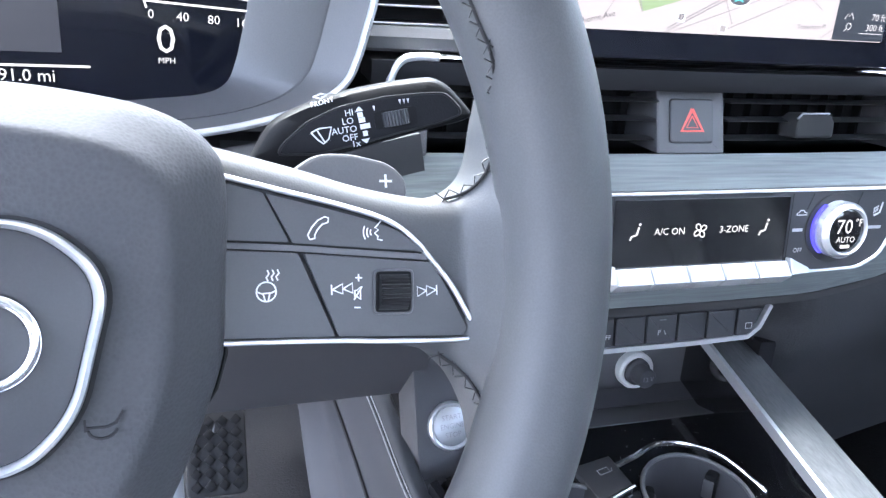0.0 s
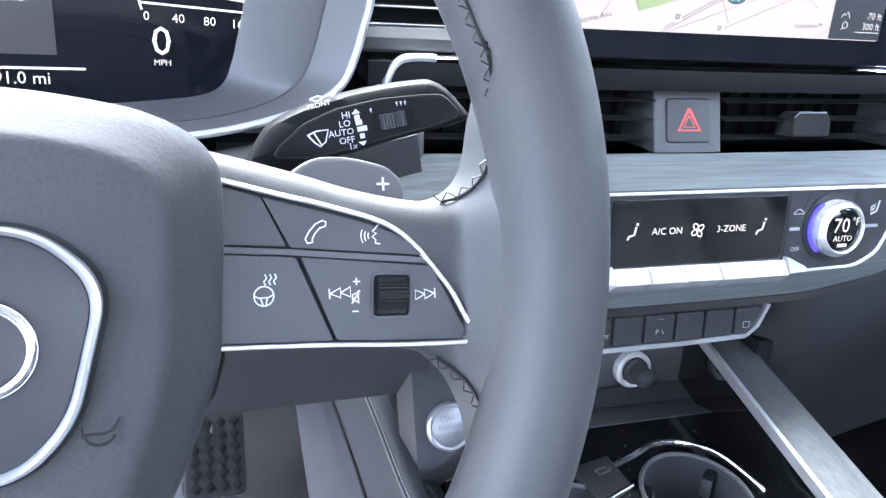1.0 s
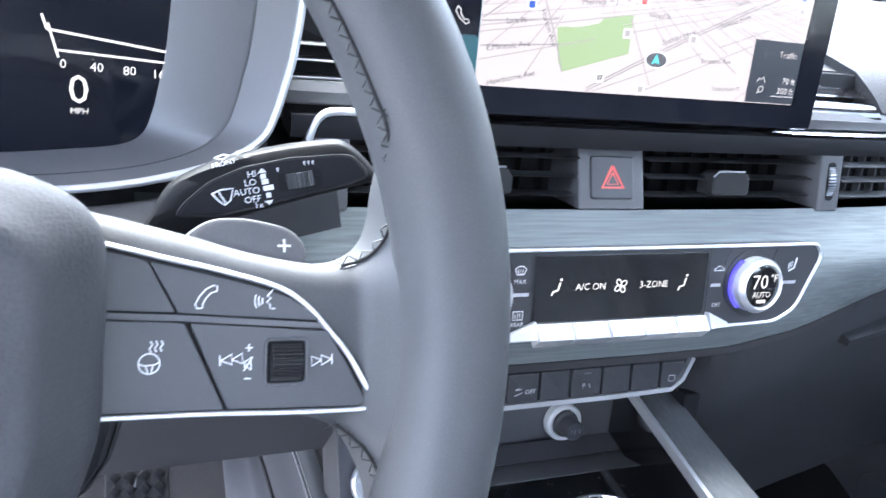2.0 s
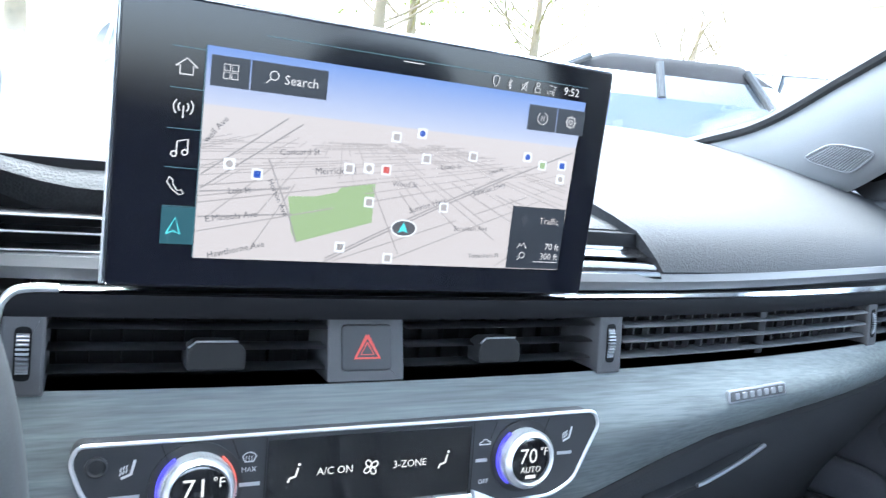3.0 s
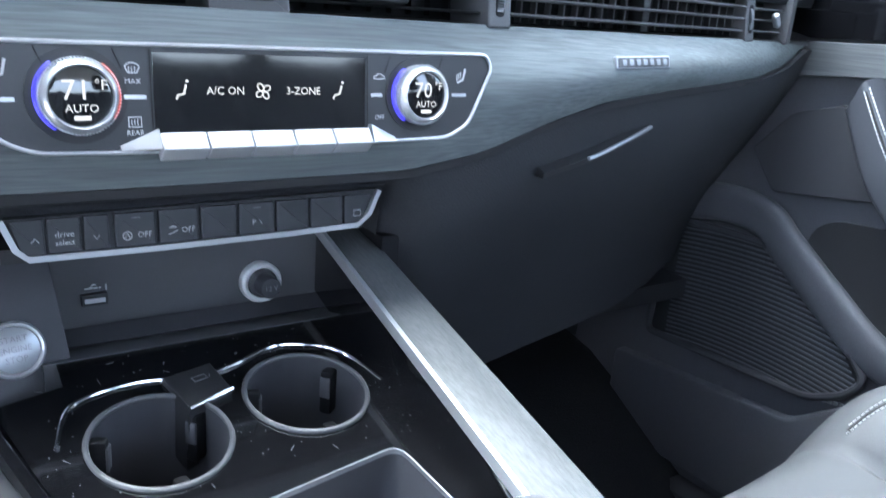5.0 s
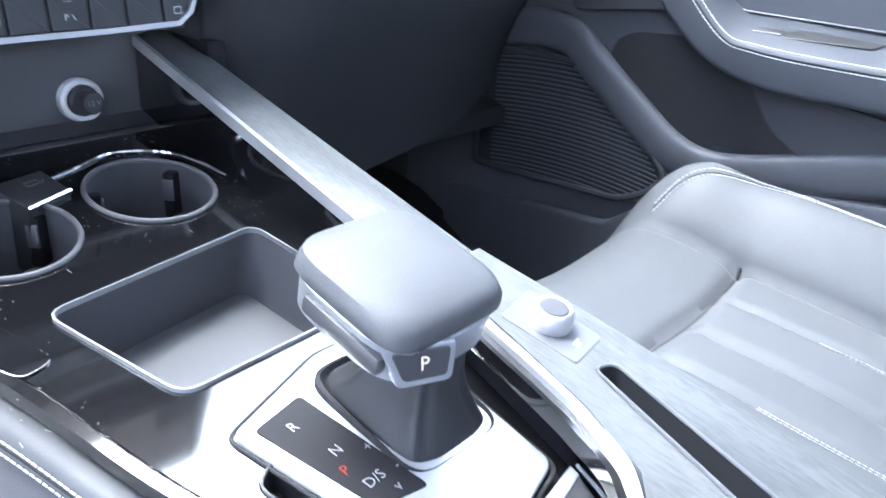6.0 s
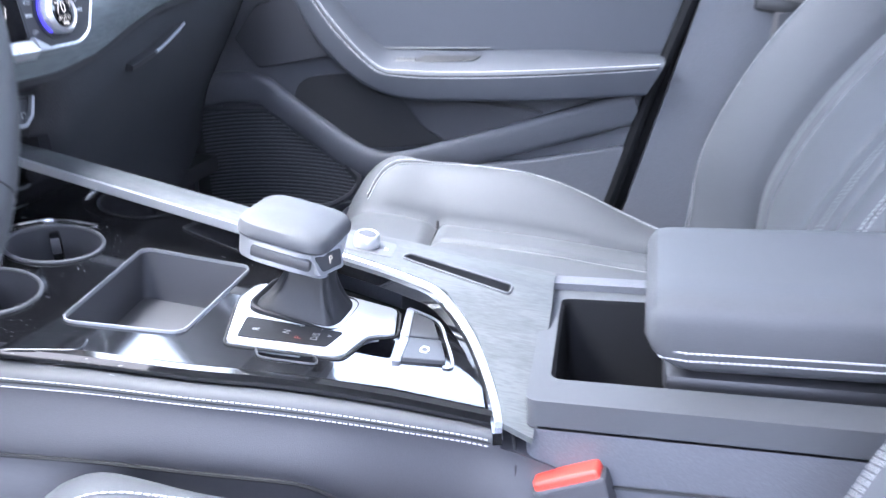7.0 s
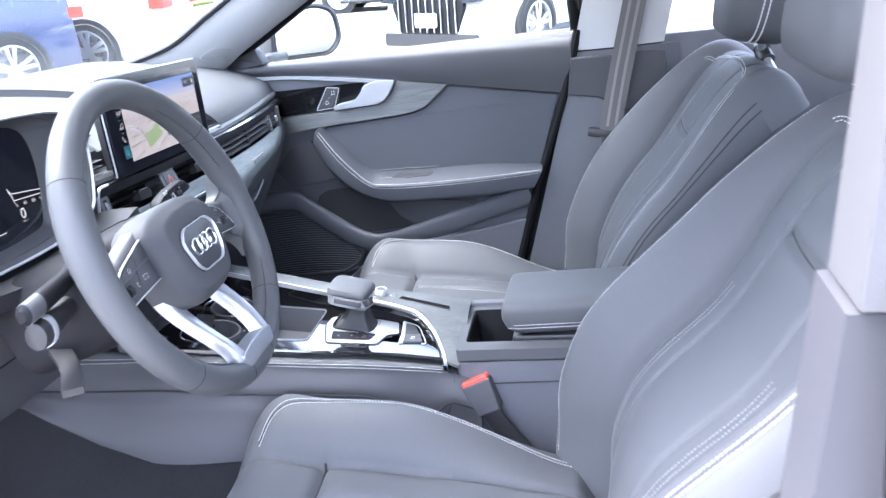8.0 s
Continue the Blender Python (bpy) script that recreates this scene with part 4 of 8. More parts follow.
part("menu_icon", strokes([[(0.0860, -0.0420), (0.0878, -0.0390), (0.0890, -0.0405), (0.0905, -0.0385), (0.0925, -0.0420)], arc(0.0900, -0.0460, 0.0018, 0, 360, 12), [(0.0887, -0.0473), (0.0872, -0.0488)], [(0.0985, -0.0497), (0.1160, -0.0497)]], lift(8), 0.0004), ICON_LIT, display)
part("menu_icon", prism([(0.0865, -0.0250), (0.0890, -0.0215), (0.0915, -0.0250), (0.0890, -0.0285)], lift(8), 0.0001), GREY_LIT, display)
part("side_icon", strokes([[(-0.1115, 0.0330), (-0.1115, 0.0370), (-0.1135, 0.0365), (-0.1085, 0.0405), (-0.1035, 0.0365), (-0.1055, 0.0370), (-0.1055, 0.0330), (-0.1115, 0.0330)]], lift(4), 0.0006), ICON_LIT, display, "lit house sign")
part("side_icon", strokes([[(-0.1088, 0.0125), (-0.1088, 0.0185)], arc(-0.1088, 0.0178, 0.0024, -50, 50, 6), arc(-0.1088, 0.0178, 0.0024, 130, 230, 6), arc(-0.1088, 0.0178, 0.0045, -45, 45, 6), arc(-0.1088, 0.0178, 0.0045, 135, 225, 6)], lift(4), 0.0006), ICON_LIT, display, "lit radio sign")
part("side_icon", strokes([arc(-0.1118, -0.0045, 0.0013, 0, 360, 10), arc(-0.1068, -0.0035, 0.0013, 0, 360, 10), [(-0.1106, -0.0045), (-0.1106, 0.0015), (-0.1056, 0.0028), (-0.1056, -0.0035)]], lift(4), 0.0007), ICON_LIT, display, "lit music sign")
part("side_icon", strokes([[(-0.1130, -0.0155), (-0.1140, -0.0180), (-0.1115, -0.0215), (-0.1080, -0.0240), (-0.1060, -0.0232), (-0.1072, -0.0215), (-0.1090, -0.0220), (-0.1112, -0.0190), (-0.1112, -0.0172), (-0.1130, -0.0155)]], lift(4), 0.0005), ICON_LIT, display, "lit telephone sign")
part("side_icon", strokes([[(-0.1130, -0.0430), (-0.1090, -0.0350), (-0.1065, -0.0430), (-0.1095, -0.0415), (-0.1130, -0.0430)]], lift(4), 0.0007), TEAL_LIT, display, "lit teal arrow")
part("side_lines", strokes([[(-0.1155, y), (-0.1000, y)] for y in (0.0455, 0.0265, 0.0075, -0.0110, -0.0295)] + [[(-0.1000, -0.054), (-0.1000, 0.048)]], lift(3), 0.0003), LINE_LIT, display)
part("top_line", strokes([[(-0.072, 0.0565), (0.122, 0.0565)]], lift(3), 0.0003), LINE_LIT, display)
part("top_mark", strokes([[(0.001, 0.0550), (0.013, 0.0550)]], lift(4), 0.0005), ICON_LIT, display)
part("status_icon", strokes([[(0.0565, 0.0545), (0.0585, 0.0555), (0.0605, 0.0545), (0.0600, 0.0510), (0.0585, 0.0495), (0.0568, 0.0510), (0.0565, 0.0545)], [(0.0665, 0.0508), (0.0687, 0.0535), (0.0676, 0.0548), (0.0676, 0.0492), (0.0687, 0.0505), (0.0665, 0.0532)],
                             [(0.0760, 0.0510), (0.0760, 0.0530), (0.0772, 0.0530), (0.0788, 0.0545), (0.0788, 0.0495), (0.0772, 0.0510), (0.0760, 0.0510)], [(0.0755, 0.0495), (0.0795, 0.0548)], arc(0.0866, 0.0540, 0.0011, 0, 360, 8), [(0.0848, 0.0520), (0.0884, 0.0520), (0.0884, 0.0495), (0.0848, 0.0495), (0.0848, 0.0520)],
                             [(0.0945, 0.0545), (0.0970, 0.0545)], [(0.0975, 0.0495), (0.0985, 0.0495)], [(0.0975, 0.0510), (0.0988, 0.0510)], [(0.0975, 0.0525), (0.0991, 0.0525)], [(0.0975, 0.0540), (0.0994, 0.0540)]], lift(4), 0.0004), ICON_LIT, display)
lettering("status_word", "LTE", 0.0028, lift(4) @ pose(0.0955, 0.0505, 0), ICON_LIT, display)

# ---- climate control panel ----
climate = thing("climate_panel", (0, 0, 0.51), "black climate panel with two lit dials in a metal frame", "control panel")
_k = basis((0, -0.0262, 0.5365), (1, 0, 0), (0, -1, 0.10))
OUT = [(-0.150, 0.0255), (0.147, 0.0265), (0.1515, 0.018), (0.134, -0.0165), (0.118, -0.0245), (0.07, -0.0255), (-0.07, -0.0265), (-0.115, -0.0255), (-0.129, -0.020), (-0.1475, 0.002), (-0.153, 0.018)]
OUTR = [(p.x, p.y) for p in rounded(OUT, 0.006)]
part("panel", prism(OUTR, _k, 0.03, 0.001), BUTTON, climate)
part("panel_frame", tube([_k @ V(x, y, 0.0008) for x, y in OUTR], 0.0011, 8, closed=True, up=(0, 1, 0)), SATIN, climate, "satin metal frame round the panel")
part("panel_display", prism(rect(0.1195, 0.0405, 0.0008, cx=-0.0005, cy=0.0022), _k @ pose(0, 0, 0.0006), 0.001, 0.0002), GLOSS, climate, "black strip display with lit words")
_kt = _k @ pose(0, 0, 0.0010)
lettering("reading", "A/C ON", 0.0058, _kt @ pose(-0.0235, 0.0035, 0), WHITE_LIT, climate)
lettering("reading", "3-ZONE", 0.0058, _kt @ pose(0.0205, 0.0035, 0), WHITE_LIT, climate)
for x in (-0.0465, 0.0415):
    part("seat_sign", strokes([[(x + 0.0024, 0.0068), (x + 0.0012, 0.0022), (x - 0.0020, 0.0014), (x - 0.0028, -0.0008)]], _kt, 0.0011), WHITE_LIT, climate)
    part("head_sign", prism(circle(0.0008, 12), _kt @ pose(x + 0.0029, 0.0084, 0.0002), 0.0002), WHITE_LIT, climate)
part("fan_sign", strokes([[(-0.0030 + (0.0026 + 0.0020 * math.cos(b)) * math.cos(a) - 0.0015 * math.sin(b) * math.sin(a), 0.0035 + (0.0026 + 0.0020 * math.cos(b)) * math.sin(a) + 0.0015 * math.sin(b) * math.cos(a)) for b in [2 * math.pi * q / 12 for q in range(13)]] for a in [0.6 + math.pi / 2 * w for w in range(4)]], _kt, 0.0007), WHITE_LIT, climate, kind="stuff")
BLUE_RING = glow("lit_blue_ring", (0.10, 0.08, 1.0), 1.2 * LIT)
RED_RING = glow("lit_red_ring", (1.0, 0.12, 0.06), 1.0 * LIT)


def dial(x, z, r, words, red):
    m = _k @ pose(x, z, 0)
    d = part("dial", revolve([(r * 1.02, -0.002), (r * 1.02, 0.004), (r, 0.0055), (r * 0.93, 0.0105), (r * 0.84, 0.0120), (r * 0.80, 0.0112), (r * 0.79, 0.009), (0, 0.009)], m, 48), SATIN, climate, "round temperature dial with a satin metal ring")
    part("dial_ribs", merge([rbox(m @ pose(r * 1.0 * math.cos(a), r * 1.0 * math.sin(a), 0.0062, 0, 0, math.degrees(a)), (0.0009, 0.0006, 0.005), 0) for a in [2 * math.pi * k / 72 for k in range(72)]]), SATIN, d, kind="stuff")
    part("dial_face", revolve([(r * 0.80, 0.0085), (r * 0.79, 0.0098), (r * 0.7, 0.0103), (0, 0.0104)], m, 36), GLOSS, d, "black lit dial face")
    part("dial_seat", revolve([(r * 1.28, -0.001), (r * 1.28, 0.0008), (r * 1.02, 0.0012)], m, 40), PLASTIC, d)
    lettering("reading", words, r * 0.74, m @ pose(-r * 0.12, r * 0.14, 0.0106), WHITE_LIT, d)
    lettering("reading", "°F", r * 0.40, m @ pose(r * 0.50, r * 0.28, 0.0106), WHITE_LIT, d)
    lettering("reading", "AUTO", r * 0.30, m @ pose(0, -r * 0.32, 0.0106), WHITE_LIT, d)
    part("seat_sign", prism(rect(r * 0.42, r * 0.12, 0.0005), m @ pose(0, -r * 0.56, 0.0107), 0.0001), WHITE_LIT, d)
    for a0, a1, mm in ((125, 235, BLUE_RING),) + (((-35, 52, RED_RING),) if red else ()):
        ring = [(math.cos(radians(a0 + (a1 - a0) * k / 16)), math.sin(radians(a0 + (a1 - a0) * k / 16))) for k in range(17)]
        part("lit_arc", sweep([m @ V(r * 1.07 * c, r * 1.07 * s, 0.003) for c, s in ring], [(-r * 0.025, -0.004), (r * 0.025, -0.004), (r * 0.025, 0.0), (-r * 0.025, 0.001)], _k.to_3x3() @ V(0, 0, 1)), mm, d, "lit blue arc" if mm is BLUE_RING else "lit red arc")


dial(-0.0955, 0.0012, 0.0178, "71", True)
dial(0.0955, 0.0018, 0.0172, "70", False)
for x in (-0.113, -0.079, 0.076, 0.113, -0.0615, 0.0605):
    part("key_gap", strokes([[(x, 0.024), (x, -0.023)]] if abs(x) < 0.07 else [[(x, 0.024), (x + (0.004 if x * abs(x) < 0 else -0.004), 0.014)]], _kt, 0.0005), SEAM, climate)
for a_, b_ in (((-0.136, -0.0005), (-0.122, -0.0005)), ((-0.0745, 0.0005), (-0.064, 0.0005)), ((0.063, 0.0015), (0.0705, 0.0015)), ((0.1205, 0.0015), (0.1315, 0.0015))):
    part("key_mark", strokes([[a_, b_]], _kt, 0.0020), SATIN, climate, "bright metal mark")
for x in (-0.128, 0.127):
    part("seat_key_sign", strokes([[(x + 0.0034, 0.0176), (x + 0.0018, 0.0108), (x - 0.0026, 0.0090)]], _kt, 0.0013), WHITE_PRINT, climate)
    for q in (0, 1, 2):
        part("heat_sign", strokes([[(x + 0.0002 - 0.0013 * q, 0.0154 - 0.0006 * q), (x - 0.0004 - 0.0013 * q, 0.0142 - 0.0006 * q), (x + 0.0000 - 0.0013 * q, 0.0130 - 0.0006 * q), (x - 0.0006 - 0.0013 * q, 0.0116 - 0.0006 * q)]], _kt, 0.0006), WHITE_PRINT, climate)
part("defrost_sign", strokes([arc(-0.0700, 0.0130, 0.0040, 150, 30, 10) + [(-0.0679, 0.0122), (-0.0721, 0.0122), arc(-0.0700, 0.0130, 0.0040, 150, 30, 10)[0]]], _kt, 0.0006), WHITE_PRINT, climate)
part("rear_window_sign", strokes([[(-0.0730, -0.0092), (-0.0670, -0.0092), (-0.0670, -0.0140), (-0.0730, -0.0140), (-0.0730, -0.0092)]], _kt, 0.0006), WHITE_PRINT, climate)
for q in (-0.0014, 0.0, 0.0014):
    part("heat_sign", strokes([[(-0.0700 + q, 0.0152), (-0.0703 + q, 0.0140), (-0.0700 + q, 0.0118)]], _kt, 0.0004), WHITE_PRINT, climate)
    part("heat_sign", strokes([[(-0.0700 + q, -0.0102), (-0.0703 + q, -0.0116), (-0.0700 + q, -0.0132)]], _kt, 0.0004), WHITE_PRINT, climate)
part("car_sign", strokes([[(0.0648, 0.0108), (0.0650, 0.0120), (0.0664, 0.0124), (0.0674, 0.0136), (0.0696, 0.0136), (0.0708, 0.0124), (0.0722, 0.0120), (0.0722, 0.0108), (0.0648, 0.0108)]], _kt, 0.0005), WHITE_PRINT, climate)
lettering("key_word", "MAX", 0.0036, _kt @ pose(-0.0700, 0.0080, 0), WHITE_PRINT, climate)
lettering("key_word", "REAR", 0.0036, _kt @ pose(-0.0700, -0.0170, 0), WHITE_PRINT, climate)
lettering("key_word", "OFF", 0.0040, _kt @ pose(0.0690, -0.0115, 0), WHITE_PRINT, climate)
part("sensor", revolve([(0.0052, 0), (0.0052, 0.001), (0.0042, 0.0016), (0.0034, 0.0002), (0, 0.0004)], _k @ pose(-0.1415, 0.0150, 0), 20), PLASTIC, climate, "small round sensor")
for k in range(5):
    w = 0.1205 / 5
    part("bar_key", prism(rounded([(-w / 2 + 0.0003, -0.0055), (w / 2 - 0.0003, -0.0055), (w / 2 - 0.0003, 0.0050), (-w / 2 + 0.0003, 0.0050)], 0.0008), _k @ pose(0.0010 + (k - 2) * w, -0.0208, 0.0058, -38), 0.010, 0.0010), SATIN, climate, "satin metal bar key")
for s in (-1, 1):
    part("bar_end", loft([[_k @ V(0.0010 + s * (0.0605 + 0.018 * t), -0.0205 - 0.004 * t + y * (1 - 0.75 * t), (0.0045 + z) * (1 - 0.7 * t)) for y, z in ((-0.005, -0.006), (0.005, -0.004), (0.0055, 0.0), (-0.004, 0.004))] for t in (0, 0.35, 0.7, 1.0)]), SATIN, climate)

# ---- key row below the inlay ----
row = thing("key_row", (0, 0.02, 0.44), "row of dark flat keys with a bright lower edge", "button row")
_rm = basis((0, 0.0105, 0.4585), (1, 0, 0), (0, -1, 0.10))
part("key_backing", prism([(-0.129, 0.010), (0.096, 0.012), (0.078, -0.013), (-0.120, -0.013)], _rm @ pose(0, 0, -0.002), 0.03), PLASTIC, row)
for x0, x1 in ((-0.126, -0.1085), (-0.1080, -0.0905), (-0.0900, -0.0760), (-0.0740, -0.0510), (-0.0500, -0.0270), (-0.0260, -0.0035), (-0.0028, 0.0205), (0.0212, 0.0435), (0.0442, 0.0675), (0.0682, 0.0890)):
    a, b = (x0 + 0.006 if x0 < -0.12 else x0 + 0.0005), (x1 - 0.009 if x1 > 0.08 else x1 - 0.0003)
    part("key", prism(rounded([(a, -0.0100), (b, -0.0100), (x1 - 0.0003, 0.0095), (x0 + 0.0005, 0.0095)], 0.001), _rm @ pose(0, 0, 0.0006), 0.006, 0.0008), BUTTON, row, "dark flat key")
part("row_edge", sweep([_rm @ V(x, y, 0.0006) for x, y in [(-0.1290, 0.0100), (-0.1230, -0.0060), (-0.1170, -0.0115), (-0.05, -0.0122), (0.03, -0.0118), (0.0780, -0.0105), (0.0870, -0.0040), (0.0945, 0.0115)]], [(-0.0016, -0.003), (0.0016, -0.003), (0.0016, 0.0012), (-0.0016, 0.0012)], _rm.to_3x3() @ V(0, 0, 1)), SATIN, row, "satin metal lower edge")
_rt = _rm @ pose(0, 0, 0.0008)
lettering("key_word", "drive", 0.0048, _rt @ pose(-0.0990, 0.0005, 0), WHITE_PRINT, row)
lettering("key_word", "select", 0.0042, _rt @ pose(-0.0990, -0.0040, 0), WHITE_PRINT, row)
lettering("key_word", "OFF", 0.0046, _rt @ pose(-0.0575, -0.0035, 0), WHITE_PRINT, row)
lettering("key_word", "OFF", 0.0046, _rt @ pose(-0.0330, -0.0030, 0), WHITE_PRINT, row)
lettering("key_word", "P", 0.0050, _rt @ pose(0.0070, -0.0025, 0), WHITE_PRINT, row)
for _stroke in [[(-0.1155, -0.0030), (-0.1135, -0.0005), (-0.1115, -0.0030)], [(-0.0845, -0.0015), (-0.0830, -0.0038), (-0.0815, -0.0015)], arc(-0.0670, -0.0035, 0.0024, 0, 360, 12), [(-0.0682, -0.0048), (-0.0670, -0.0018), (-0.0658, -0.0048)], [(-0.0440, -0.0010), (-0.0415, 0.0000), (-0.0395, -0.0010), (-0.0440, -0.0010)], [(-0.0445, -0.0050), (-0.0390, -0.0030)], [(0.0105, -0.0010), (0.0120, -0.0040)], [(0.0755, -0.0005), (0.0805, -0.0005), (0.0805, -0.0045), (0.0755, -0.0045), (0.0755, -0.0005)]]:
    part("key_sign", strokes([_stroke], _rt, 0.0005), WHITE_PRINT, row)
for x_ in (-0.062, 0.009):
    part("key_mark", strokes([[(x_ - 0.0025, 0.0065), (x_ + 0.0025, 0.0065)]], _rt, 0.0006), GREY_PRINT, row)

# ---- steering wheel ----
wheel = thing("steering_wheel", (-0.355, -0.2137, 0.6065), "grey-black leather steering wheel with silver spokes", "steering wheel")
W = basis((-0.355, -0.2137, 0.6065), (0.9968, 0.0799, 0), (0.0764, -0.953, 0.2936))
WN = W.to_3x3() @ V(0, 0, 1)
RW = 0.1695


def grip_swell(a):
    """How far the rim is thickened at an angle: fuller where the thumbs rest."""
    deg_ = math.degrees(a) % 360
    return 0.0016 * bump01(max(0, 1 - min(abs(deg_ - 20), abs(deg_ - 160), abs(deg_ - 380)) / 30))


def rim_point(a, b, grow=0.0):
    """A point on the rim: a round the wheel, b round the tube (0 outwards, 180 inwards)."""
    r = 0.0160 + grip_swell(a) + grow
    return W @ (V(math.cos(a), math.sin(a), 0) * (RW + r * math.cos(b)) + V(0, 0, 1.08 * r * math.sin(b)))


def rim_ring(a, n=24, grow=0.0):
    return [rim_point(a, 2 * math.pi * k / n, grow) for k in range(n)]


part("rim", loft([rim_ring(2 * math.pi * k / 160) for k in range(160)], wrap=True), RIM_LEATHER, wheel, "thick leather-wrapped rim")
for d in (35.5, 144.5, -46, 226, -80, -100):
    a = radians(d)
    part("rim_seam", loft([rim_ring(a + e, grow=g) for e, g in ((-0.0045, -0.0006), (-0.0022, 0.00025), (0.0022, 0.00025), (0.0045, -0.0006))]), SEAM, wheel)

# airbag cover: a steep outer slope, a soft step, then a nearly flat middle
EX = 0.006
HUB_HALF = [(0.0, 0.0402), (0.024, 0.0400), (0.0465, 0.0363), (0.0565, 0.0332), (0.0642, 0.0290), (0.0690, 0.0240), (0.0714, 0.0180), (0.0715, 0.0060), (0.0700, -0.0102), (0.0684, -0.0280), (0.0645, -0.0400), (0.0590, -0.0530), (0.0520, -0.0660), (0.0400, -0.0740), (0.0200, -0.0765), (0.0, -0.0770)]
HUB = [(p.x, p.y) for p in smooth_path([(x, y, 0) for x, y in HUB_HALF] + [(-x, y, 0) for x, y in HUB_HALF[-2:0:-1]], 4, closed=True)]


def hub_ring(s, h):
    return [W @ V(EX + x * s, -0.018 + (y + 0.018) * s, h) for x, y in HUB]


part("hub_pad", loft([hub_ring(0.97, -0.045), hub_ring(0.995, -0.020), hub_ring(1.0, -0.006), hub_ring(0.990, -0.0025), hub_ring(0.965, 0.0008), hub_ring(0.93, 0.0036), hub_ring(0.885, 0.0066), hub_ring(0.845, 0.0096), hub_ring(0.815, 0.0122), hub_ring(0.79, 0.0136), hub_ring(0.75, 0.0142), hub_ring(0.6, 0.0148), hub_ring(0.3, 0.0152), hub_ring(0.02, 0.0153)]), LEATHER_HUB, wheel, "grained airbag cover", sharp=60)
EMB = [(EX + p.x, p.y) for p in rounded([(-0.0300, 0.0085), (0.0300, 0.0085), (0.0440, -0.0050), (0.0355, -0.0350), (0.0245, -0.0455), (-0.0245, -0.0455), (-0.0355, -0.0350), (-0.0440, -0.0050)], 0.009, 8)]
EMC = (EX, -0.0185)


def emb_ring(s, h):
    return [W @ V(EMC[0] + (x - EMC[0]) * s, EMC[1] + (y - EMC[1]) * s, h) for x, y in EMB]


part("emblem_gap", loft([emb_ring(1.03, 0.0120), emb_ring(1.03, 0.0158), emb_ring(0.98, 0.0158)]), SEAM, wheel)
part("emblem_field", loft([emb_ring(0.93, 0.0130), emb_ring(0.93, 0.0160), emb_ring(0.90, 0.0163), emb_ring(0.3, 0.0165)]), BUTTON, wheel, "smooth dark emblem field")
part("emblem_frame", loft([emb_ring(1.0, 0.0140), emb_ring(1.0, 0.0172), emb_ring(0.990, 0.0186), emb_ring(0.968, 0.0190), emb_ring(0.948, 0.0180), emb_ring(0.936, 0.0160), emb_ring(0.936, 0.0140)], wrap=True), SATIN, wheel, "satin metal frame on the hub")
for k in range(4):
    c = EX + (k - 1.5) * 0.0126
    part("emblem_ring", tube([W @ V(c + 0.0092 * math.cos(a), -0.0170 + 0.0092 * math.sin(a), 0.0178 + (0.0005 if k % 2 else 0)) for a in [2 * math.pi * q / 48 for q in range(48)]], 0.0014, 10, closed=True, up=WN), CHROME, wheel, "bright metal ring")
part("horn_sign", strokes([[(0.0420, -0.0362), (0.0420, -0.0388)], [(0.0420, -0.0380), (0.0465, -0.0383), (0.0483, -0.0376), (0.0498, -0.0352)], [(p[0], p[1]) for p in arc(0.0455, -0.0386, 0.0030, 180, 350, 8, 0.0022)]], W @ pose(0, 0, 0.0134), 0.0005, 0.0018), SEAM, wheel)


def mir(pts, s):
    return [(x * s, y) for x, y in pts]


H = -0.0095
TOP = smooth_path([(0.050, 0.0320, 0), (0.078, 0.0245, 0), (0.099, 0.0183, 0), (0.1144, 0.0132, 0), (0.1309, 0.0094, 0), (0.1413, 0.0088, 0), (0.1477, 0.0108, 0), (0.1517, 0.0154, 0), (0.1536, 0.0223, 0), (0.1545, 0.0300, 0), (0.1560, 0.0385, 0)], 5)
LOW = smooth_path([(0.050, -0.0250, 0), (0.0748, -0.0270, 0), (0.095, -0.0292, 0), (0.112, -0.0315, 0), (0.1286, -0.0345, 0), (0.1372, -0.0385, 0), (0.1415, -0.0425, 0), (0.1448, -0.0475, 0), (0.1474, -0.0570, 0), (0.1480, -0.0660, 0), (0.1490, -0.0740, 0)], 5)
NW = len(TOP) - 1


def web(k, v, back=0.0):
    """The leather-covered spoke: k along it from hub to rim, v from its upper to its lower edge; it flows up on to the rim."""
    f = k / NW
    p = TOP[k].lerp(LOW[k], v)
    out_ = bump01((f - 0.42) / 0.58)
    reach = p.xy.length + (max(0.1655, p.xy.length) - p.xy.length) * out_ * bump01(1.0 - (2 * abs(v - 0.5)) ** 8)
    q = p.xy * (reach / p.xy.length)
    rise = bump01((q.length - 0.1435) / 0.021)
    edge = (2 * abs(v - 0.5)) ** 7
    return V(q.x, q.y, H - 0.0018 + (0.0250 * rise) * (1 - 0.55 * edge) - 0.0060 * edge - back)


